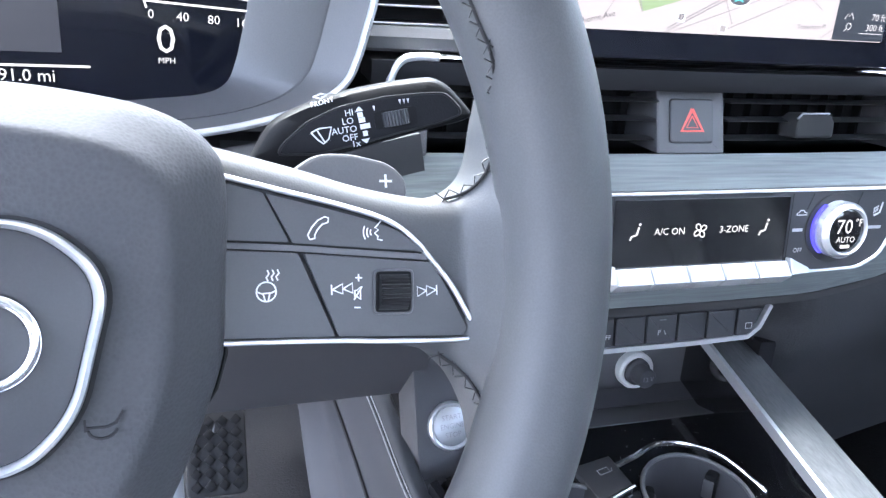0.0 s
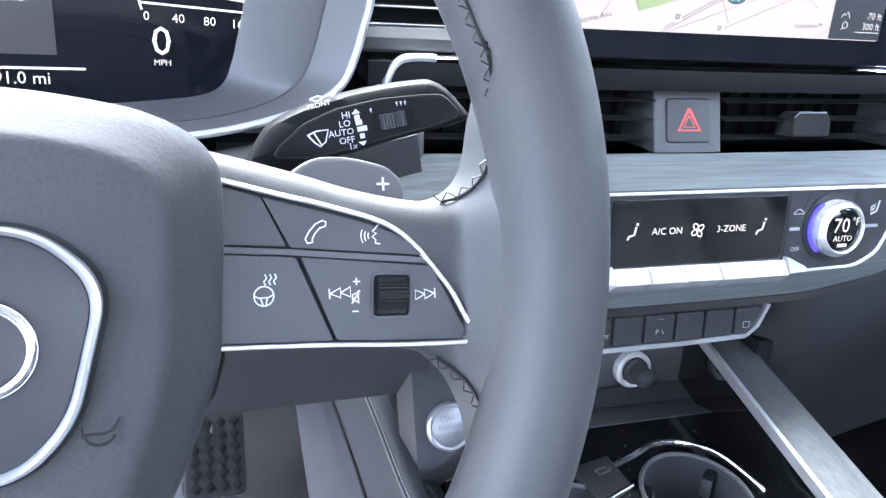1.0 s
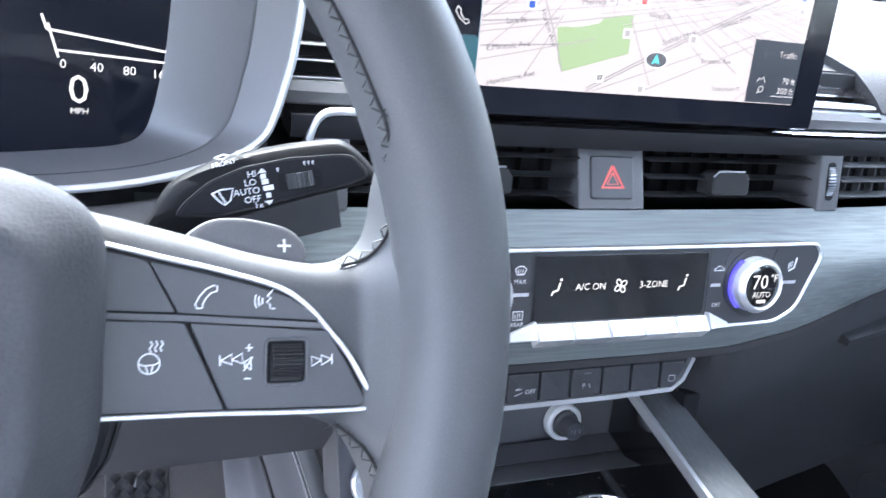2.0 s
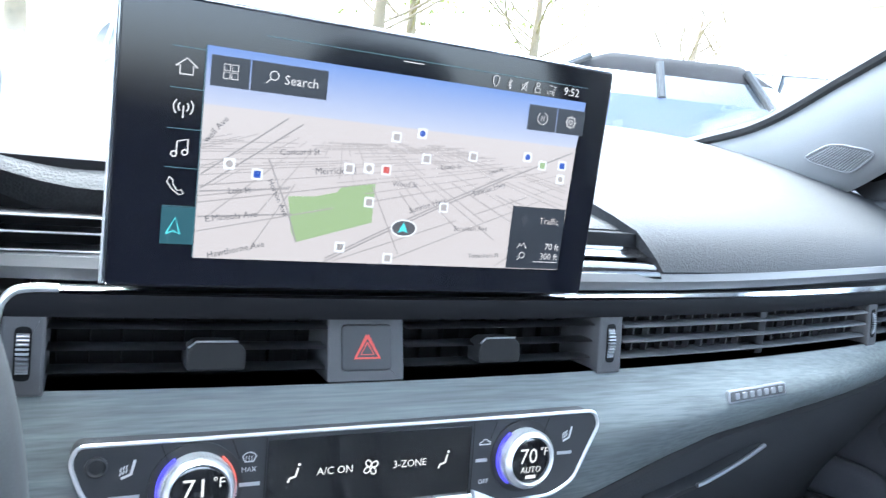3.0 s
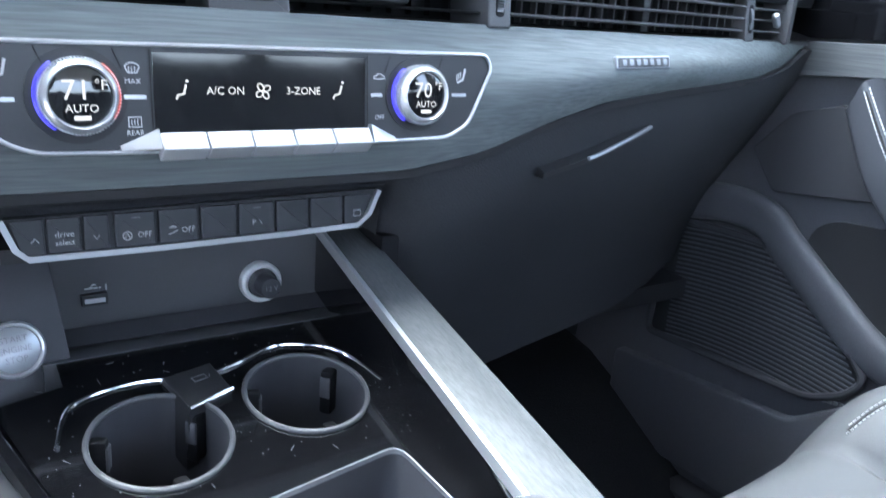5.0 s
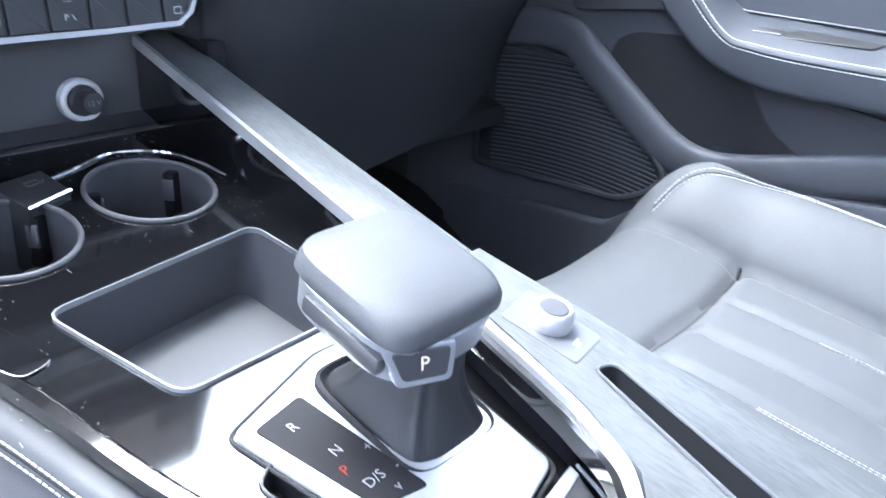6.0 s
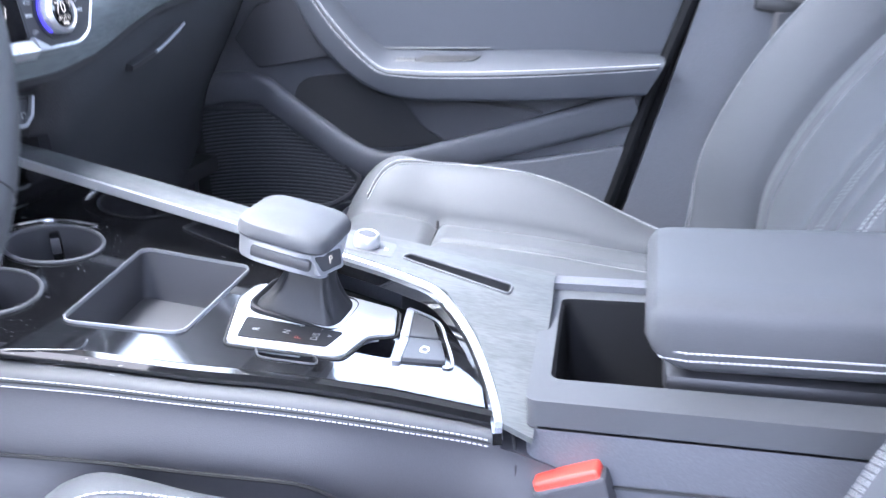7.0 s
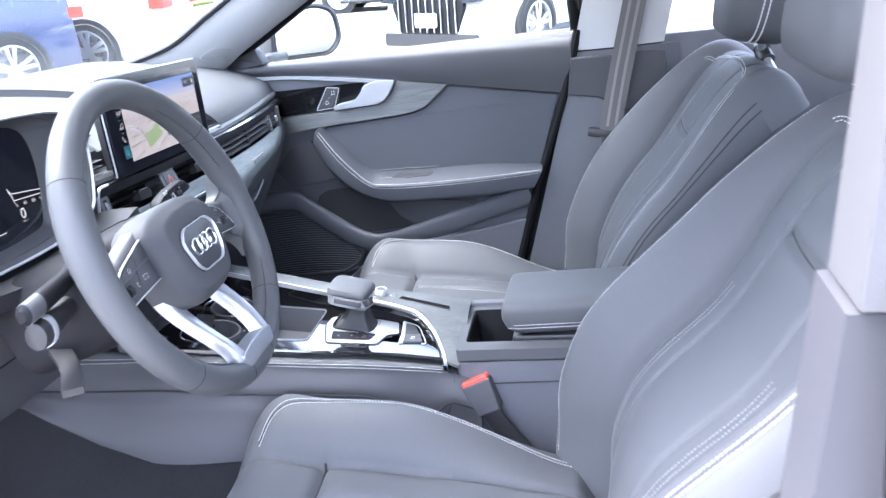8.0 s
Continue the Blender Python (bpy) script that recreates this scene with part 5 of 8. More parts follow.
for s in (1, -1):
    flip = Matrix.Diagonal((s, 1, 1, 1))
    part("side_spoke", solid(lambda u, v: W @ (flip @ web(round(u * NW), v)), lambda u, v: W @ (flip @ web(round(u * NW), v, 0.016)), NW, 28), RIM_LEATHER, wheel, "leather-covered side spoke", sharp=70)
    # dark cross stitches: along the rim's inner side and round both corners of the spoke
    for edge_v, d0, d1 in ((0.0, 14, 64), (1.0, -30, -74)):
        run_ = [web(k, 0.012 if edge_v == 0.0 else 0.988) + V(0, 0, 0.0010) for k in range(round(NW * 0.50), NW - 4)]
        rim_ = [W.inverted() @ rim_point(radians(d0 + (d1 - d0) * k / 40), radians(152), 0.0003) for k in range(41)]
        line = [W @ (flip @ p) for p in smooth_path(run_[::3] + rim_[2::3], 4)]
        for sl in (0.0024, -0.0024):
            part("rim_stitching", stitches(line, 0.0052, 0.0044, 0.00030, (0, 0, 0), sl, WN), THREAD_DARK, wheel, "dark cross stitching", kind="stuff")
        part("grip_seam", tube(line, 0.0005, 6), SEAM, wheel)
    CH = [(0.064, 0.0205), (0.0782, 0.0166), (0.0926, 0.0124), (0.1016, 0.0099), (0.1109, 0.0070), (0.1186, 0.0043), (0.1246, 0.0011), (0.1302, -0.0040), (0.1343, -0.0092), (0.1401, -0.0170), (0.1442, -0.0248), (0.1472, -0.0306), (0.1462, -0.0326), (0.1393, -0.0326), (0.122, -0.0311), (0.1041, -0.0291), (0.0872, -0.0276), (0.064, -0.0258)]
    part("spoke_back", prism(mir(CH, s), W @ pose(0, 0, H - 0.0004), 0.006), SEAM, wheel)
    part("spoke_frame", sweep([W @ V(p.x * s, p.y, H + 0.0003) for p in smooth_path([(x, y, 0) for x, y in CH], 5)], [(-0.0007, -0.002), (0.0007, -0.002), (0.0007, 0.0004), (0.0003, 0.0008), (-0.0003, 0.0008), (-0.0007, 0.0004)], WN), SATIN, wheel, "thin chrome frame round the keys")
    for poly in ([(0.066, 0.0182), (0.0778, 0.0150), (0.0872, 0.0122), (0.0934, -0.0013), (0.066, 0.0014)], [(0.0880, 0.0119), (0.1015, 0.0080), (0.1140, 0.0041), (0.1237, 0.0003), (0.1286, -0.0034), (0.1322, -0.0065), (0.0944, -0.0016)],
                 [(0.066, -0.0012), (0.0956, -0.0044), (0.1046, -0.0279), (0.066, -0.0246)], [(0.0972, -0.0046), (0.1340, -0.0097), (0.1392, -0.0195), (0.1440, -0.0297), (0.1425, -0.0316), (0.1057, -0.0280)]):
        part("key", prism(mir([(p.x, p.y) for p in rounded(poly, 0.0008, 3)], s), W @ pose(0, 0, H + 0.0010), 0.005), BUTTON, wheel, "black wheel key")
    part("key_bar", sweep([W @ V(s * x, y, H + 0.0004) for x, y in ((0.066, 0.0001), (0.0945, -0.0030), (0.1330, -0.0081))], [(-0.0008, -0.002), (0.0008, -0.002), (0.0008, 0.0003), (-0.0008, 0.0003)], WN), PLASTIC_GREY, wheel)
    m = W @ pose(s * 0.1218, -0.0170, H + 0.0008, 0, 0, -4 * s)
    part("roller_well", prism(rect(0.0108, 0.0118, 0.0014), m @ pose(0, 0, 0.0006), 0.001), RUBBER, wheel)
    part("roller_rim", tube([m @ V(p.x, p.y, 0.0006) for p in rect(0.0112, 0.0122, 0.0016, 4)], 0.0004, 6, closed=True, up=WN), PLASTIC_GREY, wheel)
    part("roller", prism([((0.0059 if q % 4 < 2 else 0.0054) * math.cos(2 * math.pi * q / 128), (0.0059 if q % 4 < 2 else 0.0054) * math.sin(2 * math.pi * q / 128)) for q in range(128)], m @ pose(0.0042, 0, -0.0022, 0, 90, 0), 0.0084), RUBBER_SHEEN, wheel, "ribbed black thumb roller")
    k = W @ pose(0, 0, H + 0.0012)
    if s > 0:
        part("key_sign", strokes([arc(0.0866, -0.0140, 0.0026, 0, 360, 18), [(0.0841, -0.0138), (0.0853, -0.0144), (0.0879, -0.0144), (0.0891, -0.0138)], [(0.0857, -0.0144), (0.0862, -0.0164)], [(0.0875, -0.0144), (0.0870, -0.0164)]] + [[(0.0872 + 0.0013 * q, -0.0112), (0.0868 + 0.0013 * q, -0.0102), (0.0876 + 0.0013 * q, -0.0093), (0.0872 + 0.0013 * q, -0.0083)] for q in range(3)], k, 0.00042), WHITE_PRINT, wheel, "white printed sign of a heated wheel")
        part("key_sign", strokes([[(0.0990, -0.0009), (0.0985, 0.0003), (0.0996, 0.0022), (0.1014, 0.0041), (0.1034, 0.0050), (0.1044, 0.0046), (0.1042, 0.0034), (0.1026, 0.0030), (0.1012, 0.0016), (0.1004, 0.0002), (0.1004, -0.0007), (0.0990, -0.0009)]], k, 0.00038), WHITE_PRINT, wheel, "white printed telephone sign")
        part("key_sign", strokes([[(0.1192, 0.0030), (0.1174, 0.0012), (0.1184, 0.0006), (0.1172, -0.0003), (0.1182, -0.0012), (0.1180, -0.0021), (0.1194, -0.0024)]] + [arc(0.1176, 0.0000, 0.0016 + 0.0010 * q, 150, 210, 4) for q in range(3)], k, 0.00036), WHITE_PRINT, wheel, "white printed voice sign")
        for x, y_, d in ((0.1073, -0.0150, -1), (0.1318, -0.0176, 1)):
            part("key_sign", strokes([[(x + d * 0.0031, y_ + 0.0014), (x + d * 0.0031, y_ - 0.0014)], [(x + d * 0.0029, y_), (x, y_ + 0.0014), (x, y_ - 0.0014), (x + d * 0.0029, y_)], [(x, y_), (x - d * 0.0028, y_ + 0.0014), (x - d * 0.0028, y_ - 0.0014), (x, y_)]], k, 0.00038), WHITE_PRINT, wheel)
        part("key_sign", strokes([[(0.1110, -0.0122), (0.1130, -0.0124)], [(0.1120, -0.0113), (0.1119, -0.0133)]], k, 0.0004), WHITE_PRINT, wheel, "white plus sign")
        part("key_sign", strokes([[(0.1103, -0.0204), (0.1121, -0.0206)]], k, 0.0004), WHITE_PRINT, wheel, "white minus sign")
        part("key_sign", strokes([[(0.1106, -0.0174), (0.1107, -0.0157), (0.1113, -0.0157), (0.1123, -0.0148), (0.1122, -0.0184), (0.1113, -0.0175), (0.1106, -0.0174)], [(0.1103, -0.0183), (0.1128, -0.0148)]], k, 0.0004), WHITE_PRINT, wheel, "white muted speaker sign")
    else:
        part("key_sign", strokes([mir([(0.083, -0.0115), (0.091, -0.0115), (0.091, -0.0165), (0.083, -0.0165), (0.083, -0.0115)], -1)], k, 0.0004), WHITE_PRINT, wheel, "white printed sign")
        part("key_sign", strokes([mir(arc(0.108, 0.0005, 0.0024, 0, 360, 12), -1)], k, 0.0004), WHITE_PRINT, wheel, "white printed sign")
        part("key_sign", strokes([mir([(0.104, -0.014), (0.108, -0.0165), (0.104, -0.019)], -1)], k, 0.0004), WHITE_PRINT, wheel, "white printed sign")
    # shift paddle behind the spoke
    pm = W @ pose(0, 0, -0.030)
    pd = part("shift_paddle", prism(mir([(p.x, p.y) for p in rounded([(0.085, 0.000), (0.1000, 0.0190), (0.1075, 0.0235), (0.1180, 0.0232), (0.1300, 0.0200), (0.1350, 0.0150), (0.1352, 0.0090), (0.126, -0.006), (0.09, -0.012)], 0.005)], s), pm, 0.004, 0.001), PLASTIC_GREY, wheel, "grey plastic shift paddle")
    part("paddle_sign", strokes([[(s * 0.1263, 0.0147), (s * 0.1303, 0.0145)]] + ([[(s * 0.1283, 0.0126), (s * 0.1283, 0.0166)]] if s > 0 else []), pm @ pose(0, 0, 0.0001), 0.0007), WHITE_PRINT, pd)

    # silver lower spoke, from deep behind the hub out to the rim
    def bar(u, v, back=0.0):
        cx = 0.046 - 0.010 * u + 0.004 * math.sin(math.pi * u)
        cy = -0.056 - 0.098 * u
        w = 0.0125 - 0.0035 * u + 0.004 * bump01((u - 0.8) / 0.2)
        return W @ V(EX * (1 - 0.3 * u) + s * (cx + w * (2 * v - 1) * 0.97), cy + w * (2 * v - 1) * 0.22, -0.026 + 0.042 * bump01(u * 0.9 + 0.1) - 0.005 * (2 * v - 1) ** 4 - back)
    part("lower_spoke", solid(lambda u, v: bar(u, v), lambda u, v: bar(u, v, 0.012), 20, 10), SILVER, wheel, "silver lower spoke")
part("lower_foot", prism([(EX * 0.7 + p.x, p.y) for p in rounded([(-0.046, -0.146), (-0.022, -0.142), (0.022, -0.142), (0.046, -0.146), (0.039, -0.164), (-0.039, -0.164)], 0.006)], W @ pose(0, 0, 0.0182), 0.022, 0.002), SILVER, wheel, "silver foot joining the lower spokes")

# ---- steering column ----
column = thing("steering_column", (-0.357, -0.1, 0.55), "black steering column cover with control stalks", "steering column")


def col_ring(h, w, t, dy=0.0):
    return [W @ V(w * math.copysign(abs(math.cos(a)) ** 0.6, math.cos(a)), -0.012 + dy + t * math.copysign(abs(math.sin(a)) ** 0.6, math.sin(a)), h) for a in [2 * math.pi * k / 28 for k in range(28)]]


part("column_cover", loft([col_ring(-0.042, 0.058, 0.050), col_ring(-0.056, 0.080, 0.056, -0.004), col_ring(-0.11, 0.088, 0.060, -0.010), col_ring(-0.20, 0.085, 0.058, -0.012)]), MATTE, column, "two-part column cover")
part("cover_joint", tube([p for p in col_ring(-0.080, 0.0845, 0.0585, -0.006)], 0.0008, 6, closed=True), SEAM, column)
part("column_shaft", loft([col_ring(-0.012, 0.03, 0.03), col_ring(-0.05, 0.03, 0.03)]), PLASTIC, column)


def stalk_ring(p, w, t, lean=0.25):
    return [V(*p) + V(0.0, -t * math.sin(a) * 0.9 + 0.1 * w * math.cos(a), w * math.cos(a) + lean * t * math.sin(a)) for a in [2 * math.pi * k / 20 for k in range(20)]]


# wiper stalk: a thick rounded blade with a recessed panel of settings
sm = basis((-0.219, -0.140, 0.6248), (1, -0.10, 0.22), (0.05, -1, 0.15))
BLADE = [(p.x * 0.946, p.y * 0.946) for p in smooth_path([(-0.075, -0.0190, 0), (-0.0600, -0.0090, 0), (-0.0535, -0.0030, 0), (-0.0472, 0.0043, 0), (-0.0414, 0.0082, 0), (-0.0308, 0.0112, 0), (-0.0184, 0.0129, 0), (-0.0021, 0.0134, 0), (0.0125, 0.0126, 0), (0.0178, 0.0112, 0), (0.0225, 0.0070, 0), (0.0276, -0.0012, 0), (0.0280, -0.0036, 0), (0.0239, -0.0053, 0), (0.0068, -0.0062, 0), (-0.0145, -0.0083, 0), (-0.0313, -0.0104, 0), (-0.0438, -0.0130, 0), (-0.058, -0.0200, 0), (-0.070, -0.0270, 0)], 4, closed=True)]


def blade_ring(s, h):
    return [sm @ V(-0.012 + (x + 0.012) * (1 - (1 - s) * 0.5), y * s, h) for x, y in BLADE]


wiper = part("wiper_stalk", loft([blade_ring(0.55, -0.0190), blade_ring(0.85, -0.0175), blade_ring(0.97, -0.0135), blade_ring(1.0, -0.0090), blade_ring(0.99, -0.0045), blade_ring(0.95, -0.0015), blade_ring(0.88, 0.0), blade_ring(0.5, 0.0004)]), STALK_SHADED, column, "dark wiper stalk with white printed settings", sharp=55)
PANEL = [(p.x * 0.946, p.y * 0.946) for p in rounded([(-0.0440, -0.0042), (-0.0414, -0.0009), (-0.0311, 0.0052), (-0.0194, 0.0081), (-0.003, 0.0087), (0.0133, 0.0072), (0.0190, 0.0061), (0.0233, 0.0000), (0.0232, -0.0022), (0.0157, -0.0037), (-0.0013, -0.0046), (-0.0140, -0.0057), (-0.0305, -0.0066)], 0.0022, 3)]
part("panel_groove", tube([sm @ V(x, y, 0.0004) for x, y in PANEL], 0.0005, 6, closed=True, up=(0, -1, 0)), SEAM, wiper)
part("stalk_panel", prism([(x * 0.985, y * 0.97) for x, y in PANEL], sm @ pose(0, 0, 0.0009), 0.003, 0.0004), MATTE, wiper, "black stalk panel")
st = sm @ pose(0, 0, 0.0011)
for wd, x, y in (("HI", -0.0140, 0.0052), ("LO", -0.0144, 0.0025), ("AUTO", -0.0138, -0.0003), ("OFF", -0.0140, -0.0031), ("1x", -0.0136, -0.0053)):
    lettering("setting", wd, 0.0031, st @ pose(x, y, 0, 0, 0, -2), WHITE_PRINT, wiper, "RIGHT")
part("setting_arrow", prism([(-0.0136, 0.0052), (-0.0106, 0.0052), (-0.0120, 0.0068)], st @ pose(0, 0, 0.0001), 0.0001), WHITE_PRINT, wiper)
part("setting_arrow", prism([(-0.0132, -0.0042), (-0.0102, -0.0042), (-0.0116, -0.0058)], st @ pose(0, 0, 0.0001), 0.0001), WHITE_PRINT, wiper)
for x, y, w_ in ((-0.0120, 0.0040, 0.0018), (-0.0117, 0.0022, 0.0022), (-0.0110, 0.0000, 0.0034), (-0.0114, -0.0024, 0.0016)):
    part("setting_bar", prism(rect(w_, 0.0017, 0.0), st @ pose(x, y, 0.0001), 0.0001), WHITE_PRINT, wiper)
part("setting_sign", strokes([[(-0.0292, 0.0012), (-0.0262, 0.0020), (-0.0222, 0.0018), (-0.0238, -0.0020), (-0.0258, -0.0032), (-0.0274, -0.0016), (-0.0292, 0.0012)], [(-0.0270, 0.0014), (-0.0252, -0.0030)]], st, 0.0005), WHITE_PRINT, wiper, "white printed wiper sign")
lettering("setting", "FRONT", 0.0024, sm @ pose(-0.0235, 0.0102, 0.0002, -18, 0, 4), WHITE_PRINT, wiper)
part("stalk_print", strokes([[(-0.0262, 0.0124), (-0.0232, 0.0130), (-0.0212, 0.0124), (-0.0236, 0.0114), (-0.0262, 0.0124)], [(-0.0196, 0.0128), (-0.0184, 0.0133), (-0.0170, 0.0128), (-0.0184, 0.0123), (-0.0196, 0.0128)]], sm @ pose(0, 0, -0.0016), 0.0005, 0.0006), WHITE_PRINT, wiper)
part("interval_well", prism(rect(0.0145, 0.0062, 0.0012), st @ pose(-0.0003, 0.0008, 0.0000, 0, 0, -3), 0.001), RUBBER, wiper)
part("interval_wheel", merge([rbox(st @ pose(-0.0003 + 0.0050 * math.sin(a), 0.0008, -0.0030 + 0.0044 * math.cos(a), 0, math.degrees(a)), (0.0008, 0.0050, 0.0012), 0) for a in [-1.2 + 0.2 * k for k in range(13)]]), BUTTON, wiper, "ribbed interval wheel")
for x, y in ((-0.0070, 0.0052), (0.0020, 0.0058), (0.0034, 0.0057), (0.0048, 0.0056)):
    part("interval_mark", prism([(x - 0.0004, y + 0.0008), (x + 0.0004, y + 0.0008), (x, y - 0.0008)], st @ pose(0, 0, 0.0001), 0.0001), WHITE_PRINT, wiper)
# left stalks: turn signal and speed control
turn = part("turn_stalk", loft([stalk_ring((-0.41, -0.115, 0.600), 0.010, 0.008), stalk_ring((-0.45, -0.130, 0.595), 0.011, 0.010), stalk_ring((-0.492, -0.130, 0.588), 0.012, 0.011), stalk_ring((-0.500, -0.130, 0.587), 0.011, 0.010), stalk_ring((-0.520, -0.130, 0.584), 0.011, 0.010), stalk_ring((-0.524, -0.130, 0.584), 0.006, 0.006)]), MATTE, column, "dark turn signal stalk with a bright tip")
part("stalk_tip", loft([stalk_ring((-0.498, -0.130, 0.587), 0.0118, 0.0108), stalk_ring((-0.519, -0.130, 0.584), 0.0118, 0.0108)]), PLASTIC_GREY, turn, "grey stalk tip")
cruise = part("cruise_stalk", loft([stalk_ring((-0.41, -0.115, 0.570), 0.010, 0.009), stalk_ring((-0.46, -0.122, 0.562), 0.012, 0.012), stalk_ring((-0.498, -0.126, 0.557), 0.016, 0.016), stalk_ring((-0.509, -0.126, 0.556), 0.014, 0.014), stalk_ring((-0.512, -0.126, 0.556), 0.006, 0.006)]), PLASTIC, column, "black speed control stalk with a metal ring")
part("stalk_ring", loft([stalk_ring((-0.493, -0.126, 0.5577), 0.0168, 0.0168), stalk_ring((-0.499, -0.126, 0.557), 0.0168, 0.0168)]), SATIN, cruise)
part("adjust_lever", sweep(smooth_path([(-0.42, -0.06, 0.520), (-0.47, -0.12, 0.505), (-0.51, -0.150, 0.495)]), [(-0.010, -0.004), (0.010, -0.004), (0.010, 0.004), (-0.010, 0.004)]), PLASTIC, column, "black column lever")

# ---- middle console ----
console = thing("middle_console", (0.02, -0.2, 0.0), "middle console with gloss black deck, wood rail and leather flanks", "console")
SLOPE = 0.18
DK = basis((0, 0, 0.372), (1, 0, 0), (0, -SLOPE, 1))
RK = basis((0, 0, 0.402), (1, 0, 0), (0, -SLOPE, 1))


def on(m, pts, h=0.0):
    return [m @ V(x, y * 1.016, h) for x, y in pts]


def pierced(outer, holes, m, depth=0.003):
    """A flat plate in m's xy plane with openings through it."""
    bm = bmesh.new()
    loops = []
    for loop in [outer] + holes:
        vs = [bm.verts.new(m @ V(p[0], p[1] * 1.016, 0)) for p in loop]
        loops.append(vs)
    edges = [bm.edges.new((vs[i - 1], vs[i])) for vs in loops for i in range(len(vs))]
    bmesh.ops.triangle_fill(bm, edges=edges, use_beauty=True, use_dissolve=False)
    down = (m.to_3x3() @ V(0, 0, -1)) * depth
    for vs in loops:
        low = [bm.verts.new(v.co + down) for v in vs]
        for i in range(len(vs)):
            bm.faces.new((vs[i - 1], vs[i], low[i], low[i - 1]))
    return bm


def ring2(cx, cy, r, n=36, ry=None):
    return [(cx + r * math.cos(2 * math.pi * k / n), cy + (ry or r) * math.sin(2 * math.pi * k / n)) for k in range(n)]


def well(loop, m, depth, taper=0.94, floor=True):
    """The lining of a recess below an opening."""
    cx, cy = sum(p[0] for p in loop) / len(loop), sum(p[1] for p in loop) / len(loop)
    rings = []
    for s, h in ((1.0, 0.0), (0.985, -0.003), (taper, -depth + 0.004), (taper - 0.04, -depth)):
        rings.append([m @ V(cx + (x - cx) * s, (cy + (y - cy) * s) * 1.016, h) for x, y in loop])
    rings.append([m @ V(cx, cy * 1.016, -depth) for _ in loop])
    return loft(rings, cap=False)


CUP_R, CUP_L = ring2(0.019, -0.045, 0.0365), ring2(-0.070, -0.057, 0.0365)
CUBBY = [(p.x, p.y) for p in rounded([(-0.081, -0.125), (0.046, -0.107), (0.057, -0.197), (-0.060, -0.203)], 0.010)]
POCKET = [(p.x, p.y) for p in rounded([(-0.030, -0.306), (-0.006, -0.314), (0.001, -0.336), (-0.026, -0.340)], 0.004)]
KEYSLOT = [(p.x, p.y) for p in rounded([(-0.064, -0.260), (-0.052, -0.253), (-0.046, -0.294), (-0.056, -0.299)], 0.005)]
DECK = [(-0.142, -0.004), (-0.128, -0.070), (-0.103, -0.165), (-0.089, -0.228), (-0.073, -0.285), (-0.060, -0.350), (-0.055, -0.412), (-0.020, -0.402), (0.010, -0.386), (0.038, -0.356), (0.048, -0.328), (0.056, -0.292), (0.063, -0.255), (0.069, -0.205), (0.074, -0.100), (0.077, -0.036), (0.081, 0.026), (-0.1055, 0.026), (-0.106, 0.004)]
part("deck", pierced(DECK, [CUP_R, CUP_L, CUBBY, POCKET, KEYSLOT], DK), GLOSS, console, "gloss black deck, slightly scratched and dusty")
part("deck_body", prism([(x, y * 1.016) for x, y in DECK], DK @ pose(0, 0, -0.10), 0.12), PLASTIC, console)
for loop in (CUP_R, CUP_L):
    c = part("cup_holder", well(loop, DK @ pose(0, 0, 0.001), 0.062, 0.90), PLASTIC_SOFT, console, "round cup holder with rubber grips")
    part("cup_rim", tube(on(DK, loop, 0.001), 0.0016, 8, closed=True), PLASTIC_GREY, c, "thin dark rim")
    cx, cy = sum(p[0] for p in loop) / len(loop), sum(p[1] for p in loop) / len(loop)
    for a in (35, 155, 275):
        q = DK @ V(cx + 0.031 * math.cos(radians(a)), (cy + 0.031 * math.sin(radians(a))) * 1.016, -0.018)
        g = part("cup_grip", rbox(basis(q, (-math.sin(radians(a)), math.cos(radians(a)), 0), (math.cos(radians(a)), math.sin(radians(a)), 0)), (0.008, 0.030, 0.010), 0.002), RUBBER, c)
        part("grip_face", rbox(basis(q + V(-0.005 * math.cos(radians(a)), -0.005 * math.sin(radians(a)), 0.004), (-math.sin(radians(a)), math.cos(radians(a)), 0), (math.cos(radians(a)), math.sin(radians(a)), 0)), (0.007, 0.014, 0.002), 0.0008), PLASTIC_GREY, g)
part("cup_surround", tube(smooth_path(on(DK, [(-0.118, -0.045), (-0.105, -0.015), (-0.070, -0.006), (-0.035, -0.012), (-0.010, -0.006), (0.022, 0.004), (0.055, -0.012), (0.068, -0.050)], 0.001)), 0.0014, 8), CHROME, console, "chrome line round the cup holders")
cb = part("cup_bridge", prism([(-0.050, -0.042), (-0.022, -0.032), (-0.026, -0.004), (-0.056, -0.010)], DK @ pose(0, 0, 0.0040), 0.045, 0.0015), PLASTIC, console, "raised block between the cup holders")
part("bridge_edge", tube([DK @ V(-0.050, -0.042, 0.0040), DK @ V(-0.022, -0.032, 0.0040)], 0.0012, 6), CHROME, cb)
part("bridge_sign", strokes([[(-0.040, -0.020), (-0.032, -0.018), (-0.033, -0.014), (-0.041, -0.016), (-0.040, -0.020)], [(-0.031, -0.018), (-0.030, -0.015)]], DK @ pose(0, 0, 0.0041), 0.0006), GREY_PRINT, cb)
cub = part("storage_tray", well(CUBBY, DK @ pose(0, 0, 0.0015), 0.044, 0.95), PLASTIC_SOFT, console, "rectangular grey rubber-lined tray")
part("tray_rim", sweep(on(DK, CUBBY, 0.001), [(-0.0006, -0.002), (0.0006, -0.002), (0.0006, 0.0010), (-0.0006, 0.0010)], closed=True), SILVER, cub, "raised pale rim")
